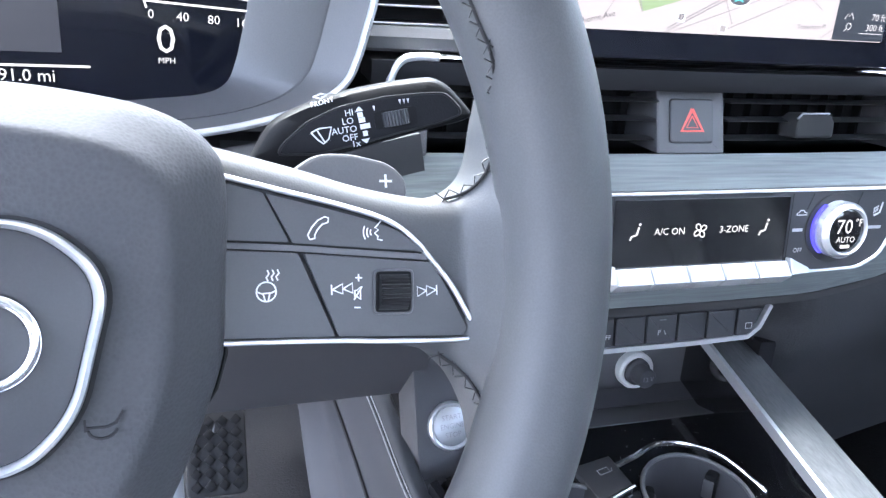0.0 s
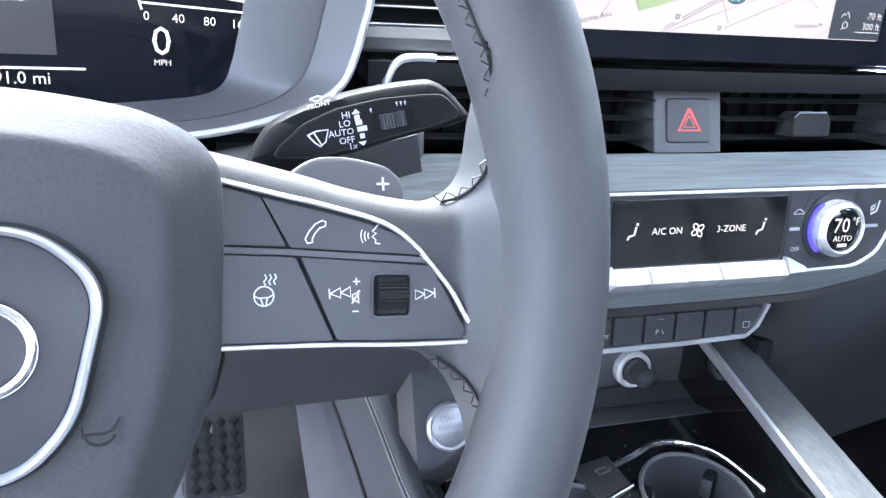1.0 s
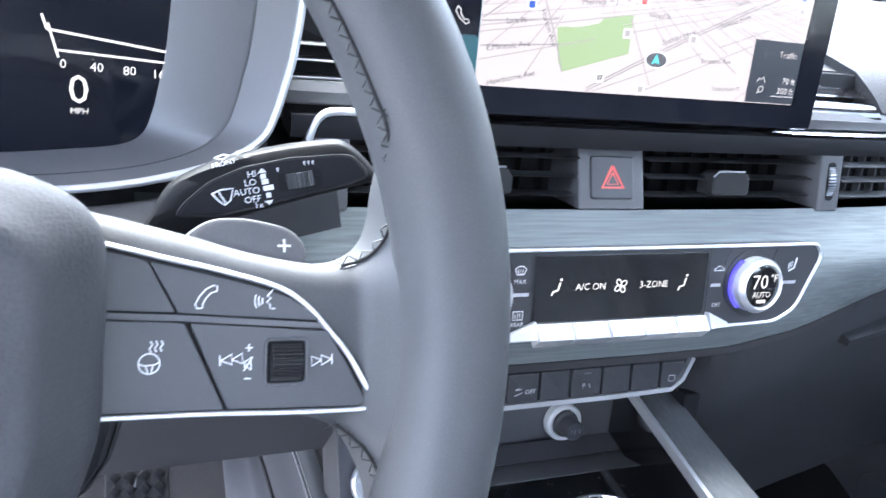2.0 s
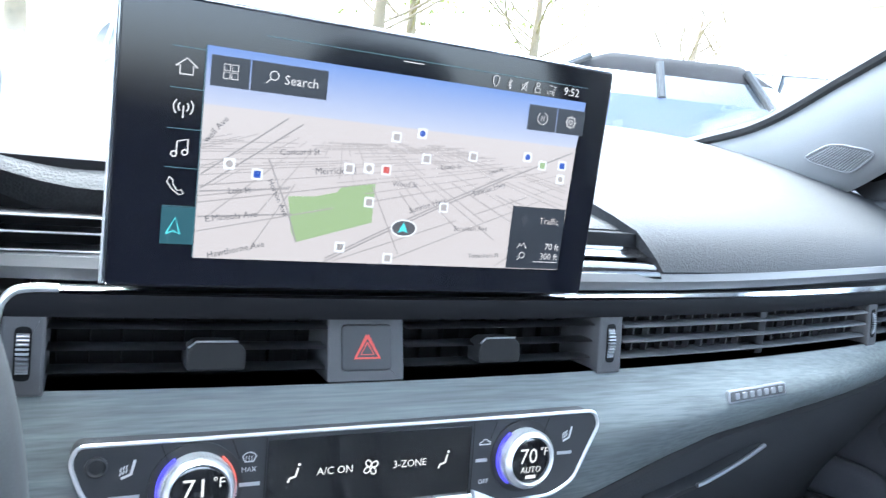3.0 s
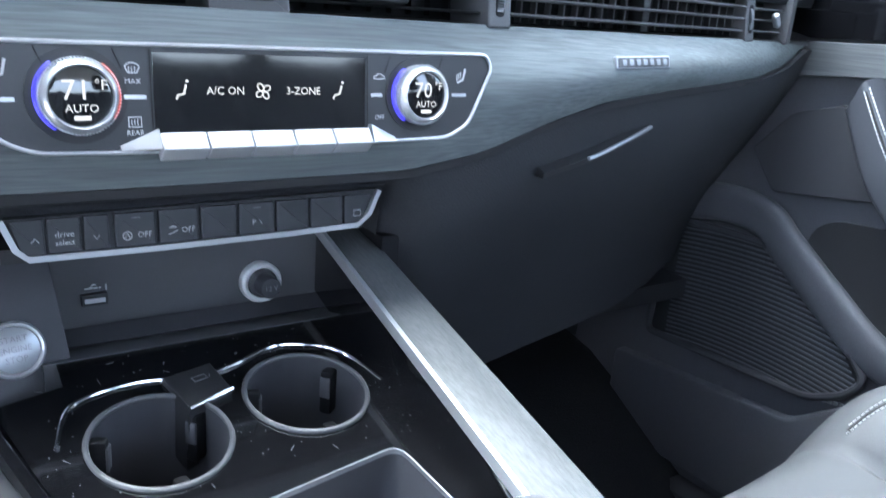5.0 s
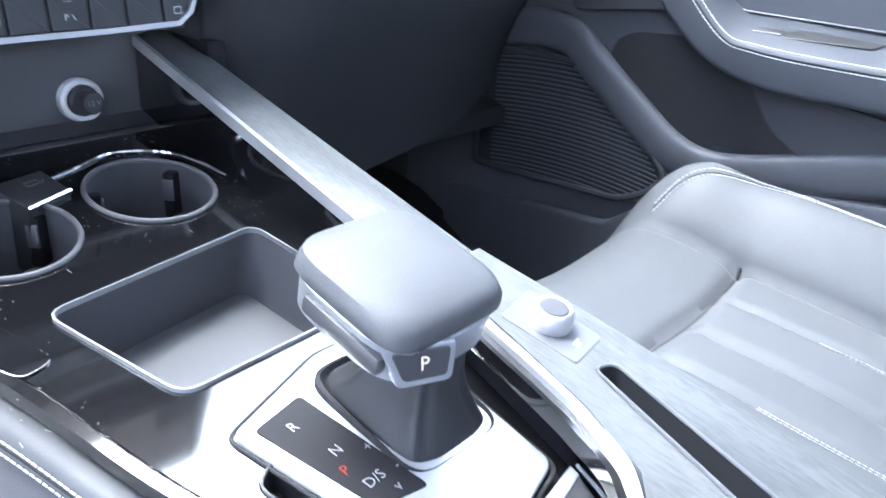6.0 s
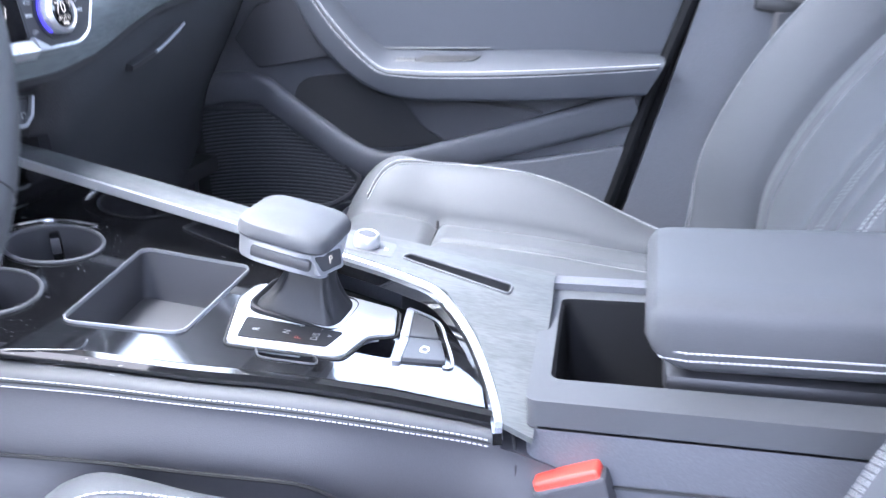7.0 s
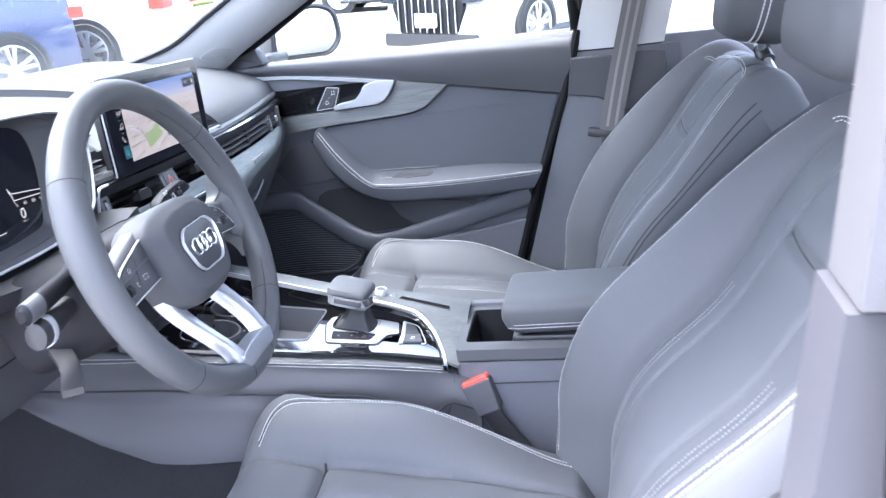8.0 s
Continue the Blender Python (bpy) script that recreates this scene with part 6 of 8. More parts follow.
part("tray_mat", prism([(x * 0.86, y * 1.016 * 0.90 - 0.014) for x, y in CUBBY], DK @ pose(0, 0, -0.0405), 0.001, 0.0005), PLASTIC_GREY, cub)
part("pocket", well(POCKET, DK, 0.020, 0.92), GLOSS, console)
part("key_slot", well(KEYSLOT, DK, 0.012, 0.9), PLASTIC, console)
part("slot_lip", tube(on(DK, KEYSLOT, 0.0005), 0.0009, 6, closed=True), PLASTIC, console)
part("slot_lid", prism([(p.x, p.y * 1.016) for p in rounded([(-0.128, -0.115), (-0.100, -0.120), (-0.090, -0.155), (-0.106, -0.160)], 0.006)], DK @ pose(0, 0, 0.0012), 0.002, 0.0006), GLOSS, console)

# selector plate, its key field and buttons
PLATE = [(p.x, p.y) for p in rounded([(-0.058, -0.234), (0.002, -0.214), (0.028, -0.215), (0.047, -0.242), (0.041, -0.325), (0.004, -0.334), (-0.008, -0.317), (-0.042, -0.310)], 0.006)]
pl = part("selector_plate", prism([(x, y * 1.016) for x, y in PLATE], DK @ pose(0, 0, 0.0030), 0.006, 0.0012), SATIN, console, "satin metal selector plate")
part("plate_gap", tube(on(DK, [(x * 1.03 + 0.0002, -0.265 + (y + 0.265) * 1.03) for x, y in PLATE], 0.0004), 0.0010, 6, closed=True), SEAM, pl)
part("gear_field", prism([(p.x, p.y * 1.016) for p in rounded([(-0.050, -0.238), (-0.022, -0.232), (-0.012, -0.301), (-0.036, -0.297)], 0.003)], DK @ pose(0, 0, 0.0036), 0.002, 0.0003), MATTE, pl, "black gear position field")
RED_LIT = glow("lit_red_letter", (1.0, 0.10, 0.06), 1.0 * LIT)
gt = DK @ pose(0, 0, 0.0040)
for wd, x, y, mm in (("R", -0.0365, -0.246, GREY_PRINT), ("N", -0.0305, -0.266, GREY_PRINT), ("P", -0.0345, -0.276, RED_LIT), ("D/S", -0.0280, -0.286, GREY_PRINT), ("+", -0.0185, -0.272, GREY_PRINT), ("-", -0.0160, -0.286, GREY_PRINT), ("v", -0.0230, -0.294, GREY_PRINT)):
    lettering("gear_letter", wd, 0.0070, gt @ pose(x, y * 1.016, 0.0002, 0, 0, 6), mm, pl)
for poly, tab in (([(0.0455, -0.3325), (0.0370, -0.3540), (0.0115, -0.3650), (0.0045, -0.3395)], [(0.0445, -0.3310), (0.0030, -0.3380)]), ([(0.0030, -0.3405), (0.0105, -0.3665), (-0.0165, -0.3770), (-0.0270, -0.3425)], [(0.0015, -0.3390), (-0.0280, -0.3415)])):
    bt = part("deck_button", prism([(p.x, p.y * 1.016) for p in rounded(poly, 0.003)], DK @ pose(0, 0, 0.0030), 0.006, 0.0010), BUTTON, console, "grey console button with a bright tab")
    part("button_tab", prism([(p.x, p.y * 1.016) for p in rounded([tab[0], tab[1], (tab[1][0] + 0.002, tab[1][1] - 0.006), (tab[0][0] - 0.001, tab[0][1] - 0.006)], 0.001)], DK @ pose(0, 0, 0.0042), 0.006, 0.0008), SATIN, bt)
part("brake_sign", strokes([arc(-0.0085, -0.3650, 0.0030, 0, 360, 14), arc(-0.0085, -0.3650, 0.0046, -40, 40, 6), arc(-0.0085, -0.3650, 0.0046, 140, 220, 6)], DK @ pose(0, 0, 0.0032), 0.0005), WHITE_PRINT, console)
part("button_frame", tube(smooth_path(on(DK, [(0.050, -0.332), (0.040, -0.357), (0.014, -0.370), (-0.016, -0.3815), (-0.0215, -0.376)], 0.001)), 0.0010, 6), SATIN, console)

# wood rail and shoulder beside the passenger, with an open slot
def rail(u, v):
    y = 0.076 - 0.300 * v
    xi = 0.0790 + 0.062 * y
    xo = 0.1115 + 0.040 * y
    return V(xi + (xo - xi) * u, y, 0.402 + SLOPE * y + 0.013 * (y + 0.224) / 0.28 + 0.0025 * math.sin(math.pi * u))


part("wood_rail", solid(rail, lambda u, v: rail(u, v) - V(0, 0, 0.016), 6, 24), ASH_Y, console, "grey open-pored wood rail")
part("rail_edge", sweep([rail(0, k / 20) + V(-0.0015, 0, -0.001) for k in range(21)], [(-0.0015, -0.006), (0.0018, -0.006), (0.0018, 0.0016), (-0.0015, 0.0016)]), SATIN, console, "satin metal edge of the rail")
part("rail_side", solid(lambda u, v: V(rail(0, v).x - 0.002, rail(0, v).y, rail(0, v).z - 0.004 - 0.048 * u), lambda u, v: V(rail(0, v).x + 0.01, rail(0, v).y, rail(0, v).z - 0.004 - 0.048 * u), 3, 16), GLOSS, console)
SLOT = [(p.x, p.y) for p in rounded([(0.076, -0.319), (0.088, -0.323), (0.072, -0.410), (0.054, -0.410)], 0.005)]
SHOULDER = [(0.073, -0.224), (0.1085, -0.224), (0.112, -0.300), (0.114, -0.438), (0.050, -0.442), (-0.030, -0.444), (-0.078, -0.446), (-0.070, -0.426), (-0.034, -0.416), (0.010, -0.394), (0.042, -0.364), (0.053, -0.330), (0.061, -0.290), (0.068, -0.250)]
bm_ = pierced(SHOULDER, [SLOT], RK, 0.004)
for v_ in bm_.verts:
    v_.co.z -= 0.028 * bump01((0.06 - v_.co.x) / 0.10)
part("shoulder", bm_, ASH_Y, console, "grey wood shoulder round the selector")
part("slot_lining", well(SLOT, RK, 0.05, 0.92), PLASTIC, console, "dark open slot")
part("slot_rim", tube(on(RK, SLOT, 0.0005), 0.0010, 6, closed=True), PLASTIC_GREY, console)
ARC = [(0.073, -0.215), (0.067, -0.245), (0.061, -0.275), (0.056, -0.305), (0.050, -0.333), (0.040, -0.360), (0.008, -0.390), (-0.036, -0.413), (-0.072, -0.424)]
def arc_pt(p, dx=0.0):
    return V(p[0] + dx, p[1], 0.402 + SLOPE * p[1] - 0.002 - 0.026 * bump01((0.06 - p[0]) / 0.10))
part("deck_trim", sweep(smooth_path([arc_pt(p) for p in ARC]), [(-0.0023, -0.012), (0.0023, -0.012), (0.0023, 0.001), (0.0008, 0.0022), (-0.0023, 0.001)]), SATIN, console, "satin metal trim curving round the deck")
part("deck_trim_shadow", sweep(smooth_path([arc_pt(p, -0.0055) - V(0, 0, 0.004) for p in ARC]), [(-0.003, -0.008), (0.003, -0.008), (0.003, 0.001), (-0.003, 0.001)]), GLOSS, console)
# left edge: gloss lip, chrome line, stitched leather roll and flank
LEFT = [(-0.146, -0.002), (-0.130, -0.070), (-0.105, -0.165), (-0.091, -0.228), (-0.075, -0.285), (-0.063, -0.355), (-0.057, -0.424)]
FOLD = [(-0.161, -0.002), (-0.148, -0.082), (-0.123, -0.170), (-0.108, -0.232), (-0.092, -0.295), (-0.079, -0.360), (-0.070, -0.424)]


def left_pt(p, dx, dz):
    return V(p[0] + dx, p[1], 0.372 + SLOPE * p[1] + dz)


part("deck_lip", sweep(smooth_path([left_pt(p, 0.0, -0.004) for p in LEFT]), [(-0.003, -0.004), (0.005, -0.004), (0.005, 0.0038), (0.0, 0.0048), (-0.004, 0.002)], (0, 0, 1)), GLOSS, console)
part("lip_line", tube(smooth_path([left_pt(p, -0.0035, -0.0075) for p in LEFT]), 0.0011, 6), SATIN, console, "bright line along the deck")
AHEAD = [(-0.160, 0.50, 0.375), (-0.160, 0.30, 0.370), (-0.159, 0.12, 0.366)]
_top = smooth_path([(-0.148, 0.50, 0.380), (-0.148, 0.30, 0.376), (-0.149, 0.12, 0.372)] + [left_pt(p, -0.004, -0.010) for p in LEFT] + [(-0.058, -0.475, 0.275)], 8)
_fold = smooth_path([(x, y, z - 0.012) for x, y, z in AHEAD] + [left_pt(p, 0, -0.017) for p in FOLD] + [(-0.070, -0.475, 0.262)], 8)
_n = len(_top) - 1


def along(line, u):
    k = min(int(u * _n), _n - 1)
    return line[k].lerp(line[k + 1], u * _n - k)


def band(u, v):
    """The soft roll between the deck's edge and the stitched fold."""
    return along(_top, u).lerp(along(_fold, u), v) + V(-0.55, 0, 0.8) * (0.0045 * math.sin(math.pi * v))


part("flank_roll", solid(lambda u, v: band(0.90 * u, v), lambda u, v: band(0.90 * u, v) + V(0.006, 0, -0.012), 60, 8), LEATHER, console, "leather roll with twin white stitching")
for v_, dz in ((0.80, 0.0), (1.0, -0.001)):
    part("flank_stitching", stitches([band(0.89 * k / 120, v_) + V(-0.0006, 0, 0.0006 + dz) for k in range(121)], 0.0036, 0.0026, 0.00042, (0, 0, 0), 0, (-0.7, 0, 0.7)), THREAD, console, "white stitching", kind="stuff")
part("roll_seam", tube([band(0.89 * k / 120, 0.9) for k in range(121)], 0.0006, 6), SEAM, console)


def flank_foot(y):
    return float(np.interp(y, [-0.19, -0.14, -0.11, 0.03, 0.12, 0.205, 0.26], [-0.06, 0.17, 0.197, 0.205, 0.236, 0.280, 0.315]))


def flank(u, v):
    p = along(_fold, u)
    zs = p.z - 0.042 - 0.03 * bump01((u - 0.70) / 0.12) * (1 - bump01((u - 0.84) / 0.08))
    z = p.z + (zs - p.z) * min(1, v / 0.55) if v < 0.55 else zs + (min(zs - 0.01, flank_foot(p.y)) - zs) * (v - 0.55) / 0.45
    return V(p.x - 0.012 * bump01(v / 0.5) - 0.010 * bump01((v - 0.55) / 0.1) - 0.02 * bump01((v - 0.6) / 0.4), p.y + 0.03 * v * (u - 0.8), z)


part("tunnel_carpet", solid(lambda u, v: V(-0.180 + 0.045 * v, -0.18 + 0.68 * u, -0.062 + 0.33 * v), lambda u, v: V(-0.10, -0.18 + 0.68 * u, -0.062 + 0.33 * v), 20, 6), CARPET, console, "dark carpet below the console flank")
part("flank_panel", solid(flank, lambda u, v: flank(u, v) + V(0.03, 0, 0), 60, 40), PLASTIC_SOFT, console, "dark soft console flank")
part("flank_seam", tube([flank(k / 60, 0.55) + V(-0.0012, 0, 0) for k in range(61)], 0.0014, 6), SEAM, console)
part("flank_right", solid(lambda u, v: V(0.118 + 0.010 * v - 0.004 * u, 0.08 - 0.90 * u, 0.385 + SLOPE * max(-0.36, 0.08 - 0.90 * u) - (0.40 + SLOPE * max(-0.36, 0.08 - 0.90 * u)) * v), lambda u, v: V(0.10, 0.08 - 0.90 * u, 0.385 + SLOPE * max(-0.36, 0.08 - 0.90 * u) - (0.40 + SLOPE * max(-0.36, 0.08 - 0.90 * u)) * v), 24, 6), LEATHER_DARK, console)
# rear bin under the armrest
BIN_O = [(p.x, p.y) for p in rounded([(-0.068, -0.440), (0.112, -0.432), (0.116, -0.86), (-0.068, -0.86)], 0.008)]
BIN_I = [(p.x, p.y) for p in rounded([(-0.040, -0.452), (0.084, -0.446), (0.092, -0.80), (-0.040, -0.80)], 0.008)]
BK = basis((0, 0, 0.3145), (1, 0, 0), (0, 0.0, 1))
part("bin_top", pierced([(x, y / 1.016) for x, y in BIN_O], [[(x, y / 1.016) for x, y in BIN_I]], BK, 0.02), LEATHER, console, "soft grey rim of the storage bin")
part("bin_lining", well([(x, y / 1.016) for x, y in BIN_I], BK, 0.10, 0.96), RUBBER, console, "open dark storage bin")
part("bin_step", slab(-0.038, 0.086, -0.79, -0.45, 0.232, 0.238, 0.001), PLASTIC, console)
part("bin_body", pierced([(x, y / 1.016) for x, y in BIN_O], [[(x, y / 1.016) for x, y in BIN_I]], BK @ pose(0, 0, -0.018), 0.34), LEATHER_DARK, console, "dark rear console body")
part("body_seam", tube([(-0.0705, -0.44, 0.258), (-0.0705, -0.62, 0.262), (-0.0705, -0.85, 0.262)], 0.0011, 6), SEAM, console)
part("body_seam", tube(smooth_path([(-0.060, -0.430, 0.288), (-0.072, -0.434, 0.262), (-0.085, -0.420, 0.215), (-0.098, -0.380, 0.180), (-0.105, -0.30, 0.168)]), 0.0011, 6), SEAM, console)

# ---- armrest ----
armrest = thing("armrest", (0.04, -0.65, 0.30), "padded leather armrest over the half-open console bin", "armrest")


def arm_ring(y, g, dz=0.0):
    return [V(0.042 + (0.076 - g) * math.copysign(abs(math.cos(a)) ** 0.35, math.cos(a)), y - (0.022 * max(0.0, -math.sin(a)) if y > -0.53 else 0.0), 0.3430 + dz + (0.0285 - g) * math.copysign(abs(math.sin(a)) ** 0.5, math.sin(a)) - (0.010 if math.sin(a) > 0.3 else 0) * 0) for a in [2 * math.pi * k / 40 for k in range(40)]]


part("armrest_pad", loft([arm_ring(-0.509, 0.012), arm_ring(-0.511, 0.006, 0.0), arm_ring(-0.516, 0.0015, 0.001), arm_ring(-0.525, 0, 0.001), arm_ring(-0.66, 0, 0.003), arm_ring(-0.79, 0, 0.004), arm_ring(-0.802, 0.006, 0.004)]), LEATHER, armrest, "padded leather top")
for dz in (0.0, -0.0052):
    line = [(-0.0345, -0.79, 0.3405 + dz), (-0.0348, -0.60, 0.3385 + dz), (-0.0345, -0.535, 0.3370 + dz), (-0.031, -0.5195, 0.3368 + dz), (-0.010, -0.5145, 0.3368 + dz), (0.09, -0.5140, 0.3368 + dz)]
    part("armrest_stitching", stitches(line, 0.0036, 0.0026, 0.0006, (-0.0004, 0.0006, 0), 0, (-0.7, 0.7, 0)), THREAD, armrest, "white stitching", kind="stuff")
part("armrest_base", slab(-0.026, 0.108, -0.80, -0.522, 0.300, 0.316, 0.006), PLASTIC, armrest)

# ---- front of the console: recess, sockets, start button ----
recess = thing("console_recess", (0, 0.08, 0.36), "dark recessed console front with socket and charging port", "console front")
part("recess_wall", solid(lambda u, v: V(-0.118 + 0.225 * u, 0.080 - 0.012 * (2 * abs(u - 0.5)) ** 3 + 0.008 * v, 0.350 + 0.100 * v), lambda u, v: V(-0.118 + 0.225 * u, 0.10, 0.350 + 0.100 * v), 16, 6), PLASTIC_GREY, recess)
part("recess_foot", solid(lambda u, v: V(-0.112 + 0.212 * u, 0.0262 + 0.053 * v, 0.3772 - 0.010 * math.sin(math.pi * v * 0.5) + 0.004 * v ** 5), lambda u, v: V(-0.112 + 0.212 * u, 0.0262 + 0.053 * v, 0.345), 12, 8), PLASTIC_GREY, recess, "grey ledge at the foot of the recess")
part("recess_roof", solid(lambda u, v: V(-0.13 + 0.215 * u, 0.014 + 0.08 * v, 0.444), lambda u, v: V(-0.13 + 0.215 * u, 0.014 + 0.08 * v, 0.452), 4, 3), PLASTIC, recess)
part("recess_floor", solid(lambda u, v: V(-0.115 + 0.22 * u, 0.076 - 0.02 * v, 0.372 - 0.0 * v + 0.004 * (1 - v)), lambda u, v: V(-0.115 + 0.22 * u, 0.09 - 0.02 * v, 0.362), 4, 4), PLASTIC_SOFT, recess)
for x, s in ((0.105, 1),):
    part("recess_cheek", solid(lambda u, v: V(x + s * 0.006 * (1 - u), 0.03 + 0.057 * u, 0.36 + 0.07 * v), lambda u, v: V(x + s * 0.02, 0.03 + 0.057 * u, 0.36 + 0.07 * v), 6, 4), MATTE, recess)
sk = basis((0.040, 0.0790, 0.389), (1, 0, 0), (0, -1, 0.08))
so = part("power_socket", revolve([(0.0150, -0.004), (0.0150, 0.0030), (0.0135, 0.0048), (0.0112, 0.0040), (0.0108, 0.001)], sk, 32), RING_SILVER, recess, "metal-ringed power socket with a black plug")
part("socket_plug", revolve([(0.0108, -0.001), (0.0105, 0.006), (0.0082, 0.0075), (0.0078, 0.018), (0.0068, 0.0195), (0, 0.0198)], sk, 28), PLASTIC_SOFT, so)
lettering("socket_word", "12 V", 0.0052, sk @ pose(0, 0, 0.0201), GREY_PRINT, so)
uk = basis((-0.073, 0.0760, 0.3985), (1, 0, 0), (0, -1, 0.08))
us = part("charging_port", prism(rect(0.016, 0.0075, 0.0008, cy=-0.005), uk, 0.006, 0.0004), PLASTIC, recess, "small charging port")
part("port_mouth", prism(rect(0.0125, 0.0030, 0.0004, cy=-0.0055), uk @ pose(0, 0, 0.0003), 0.0004), SATIN, us)
part("port_sign", strokes([[(-0.006, 0.003), (0.004, 0.003)], [(-0.003, 0.003), (-0.001, 0.0052), (0.001, 0.0052)], [(0.007, 0.005), (0.007, 0.001)]], uk @ pose(0, 0, 0.0002), 0.0009), WHITE_PRINT, us)
start = thing("start_button", (-0.125, 0.036, 0.386), "round metal engine start button in a dark panel", "button")
sp = basis((-0.125, 0.0355, 0.3855), (1, 0.12, 0), (0.10, -1, 0.45))
part("start_panel", prism([(p.x, p.y) for p in rounded([(-0.026, -0.034), (0.030, -0.034), (0.026, 0.090), (-0.020, 0.090)], 0.004)], sp @ pose(0, 0, -0.002), 0.03, 0.001), PLASTIC_SOFT, start)
part("start_ring", revolve([(0.0165, -0.003), (0.0165, 0.0015), (0.0153, 0.0030), (0.0138, 0.0022), (0.0134, 0.0005)], sp, 40), SATIN, start, "satin metal ring")
part("start_face", revolve([(0.0134, -0.001), (0.0134, 0.0014), (0.0125, 0.0020), (0, 0.0022)], sp, 36), SILVER, start, "brushed round button face")
for i, wd in enumerate(("START", "ENGINE", "STOP")):
    lettering("start_word", wd, 0.0050, sp @ pose(0, 0.0058 - 0.0058 * i, 0.0024), GREY_PRINT, start)

# ---- rotary control on the shoulder ----
rotary = thing("rotary_knob", (0.094, -0.278, 0.352), "small metal rotary knob on the console shoulder", "knob")
rk = RK @ pose(0.0860, -0.287 * 1.016, 0.0)
part("knob_plate", prism([(p.x, p.y) for p in rounded([(-0.016, 0.018), (0.014, 0.024), (0.014, -0.022), (-0.014, -0.026)], 0.003)], rk @ pose(0, 0, 0.0005), 0.002, 0.0004), PLASTIC_GREY, rotary)
part("knob_body", revolve([(0.0105, 0), (0.0108, 0.004), (0.0100, 0.0095), (0.0088, 0.0108), (0.0076, 0.0100), (0, 0.0100)], rk, 36), SATIN, rotary)
part("knob_top", revolve([(0.0076, 0.0098), (0.0070, 0.0106), (0, 0.0108)], rk, 28), PLASTIC_SOFT, rotary)
part("volume_sign", strokes([[(-0.004, -0.017), (0.002, -0.016)], [(-0.004, -0.019), (0.0, -0.0185)]], rk @ pose(0, 0, 0.0007), 0.0008), WHITE_PRINT, rotary)

# ---- gear selector ----
selector = thing("gear_selector", (0.015, -0.262, 0.325), "grey leather gear selector on a gaiter", "gear selector")
GS = basis((0.014, -0.262, 0.326), (1, 0, 0), (0, -0.25, 1))


def gs_ring(w, l, h, dx=0.0, dy=0.0, e=0.5, n=36):
    return [GS @ V(dx + w * math.copysign(abs(math.cos(a)) ** e, math.cos(a)), dy + l * math.copysign(abs(math.sin(a)) ** e, math.sin(a)), h) for a in [2 * math.pi * k / n for k in range(n)]]


def fold_ring(w, l, h, amp):
    out = []
    for q in range(48):
        a = 2 * math.pi * q / 48
        r = 1 + amp * math.sin(7 * a + 30 * h)
        out.append(GS @ V(r * w * math.copysign(abs(math.cos(a)) ** 0.42, math.cos(a)), r * l * math.copysign(abs(math.sin(a)) ** 0.42, math.sin(a)), h))
    return out


part("gaiter", loft([fold_ring(0.0255, 0.033, 0.001, 0.0), fold_ring(0.025, 0.032, 0.004, 0.01), fold_ring(0.0205, 0.026, 0.011, 0.05), fold_ring(0.0165, 0.021, 0.019, 0.07), fold_ring(0.0140, 0.0175, 0.028, 0.05), fold_ring(0.013, 0.016, 0.038, 0.02), fold_ring(0.013, 0.016, 0.046, 0.0)]), GAITER, selector, "dark folded leather gaiter", sharp=70)
part("gaiter_frame", loft([gs_ring(0.029, 0.0365, -0.002, e=0.35), gs_ring(0.0292, 0.0368, 0.0035, e=0.35), gs_ring(0.0275, 0.035, 0.0044, e=0.35), gs_ring(0.025, 0.033, 0.002, e=0.35)]), MATTE, selector)
KX, KY = -0.0115, 0.012
part("collar", loft([gs_ring(0.013, 0.016, 0.036, KX * 0.5), gs_ring(0.018, 0.020, 0.043, KX, KY), gs_ring(0.0285, 0.0300, 0.0470, KX, KY), gs_ring(0.0315, 0.0330, 0.0490, KX, KY), gs_ring(0.0326, 0.0336, 0.0640, KX, KY), gs_ring(0.030, 0.030, 0.0660, KX, KY)]), SILVER, selector, "silver collar under the grip")
part("grip", loft([gs_ring(0.029, 0.0295, 0.0645, KX, KY, 0.38), gs_ring(0.0325, 0.0330, 0.0650, KX, KY, 0.38), gs_ring(0.0338, 0.0342, 0.0670, KX, KY, 0.38), gs_ring(0.0335, 0.0340, 0.0710, KX, KY, 0.40), gs_ring(0.0318, 0.0322, 0.0750, KX, KY + 0.001, 0.42), gs_ring(0.0275, 0.0285, 0.0772, KX, KY + 0.001, 0.45), gs_ring(0.018, 0.019, 0.0792, KX, KY + 0.002), gs_ring(0.006, 0.006, 0.0800, KX, KY + 0.002)]), LEATHER, selector, "broad grey leather grip")
part("release_key", rbox(GS @ pose(KX - 0.0312, 0.008, 0.0570), (0.006, 0.044, 0.0085), 0.002), BUTTON, selector, "black release key")
pb = basis((-0.0165, -0.2975, 0.3780), (0.90, -0.43, 0), (-0.42, -0.88, 0.16))
part("park_surround", prism([(p.x, p.y) for p in rounded([(-0.0155, 0.0075), (0.0150, 0.0075), (0.0125, -0.0085), (-0.0095, -0.0090)], 0.003)], pb, 0.014, 0.001), SILVER, selector, "silver surround of the park button")
part("park_button", prism([(p.x, p.y) for p in rounded([(-0.0120, 0.0055), (0.0118, 0.0055), (0.0100, -0.0058), (-0.0072, -0.0062)], 0.002)], pb @ pose(0, 0, 0.0010), 0.004, 0.0006), BUTTON, selector, "black park button with a lit letter")
lettering("park_letter", "P", 0.0078, pb @ pose(0.001, 0.0002, 0.0012), WHITE_LIT, selector)

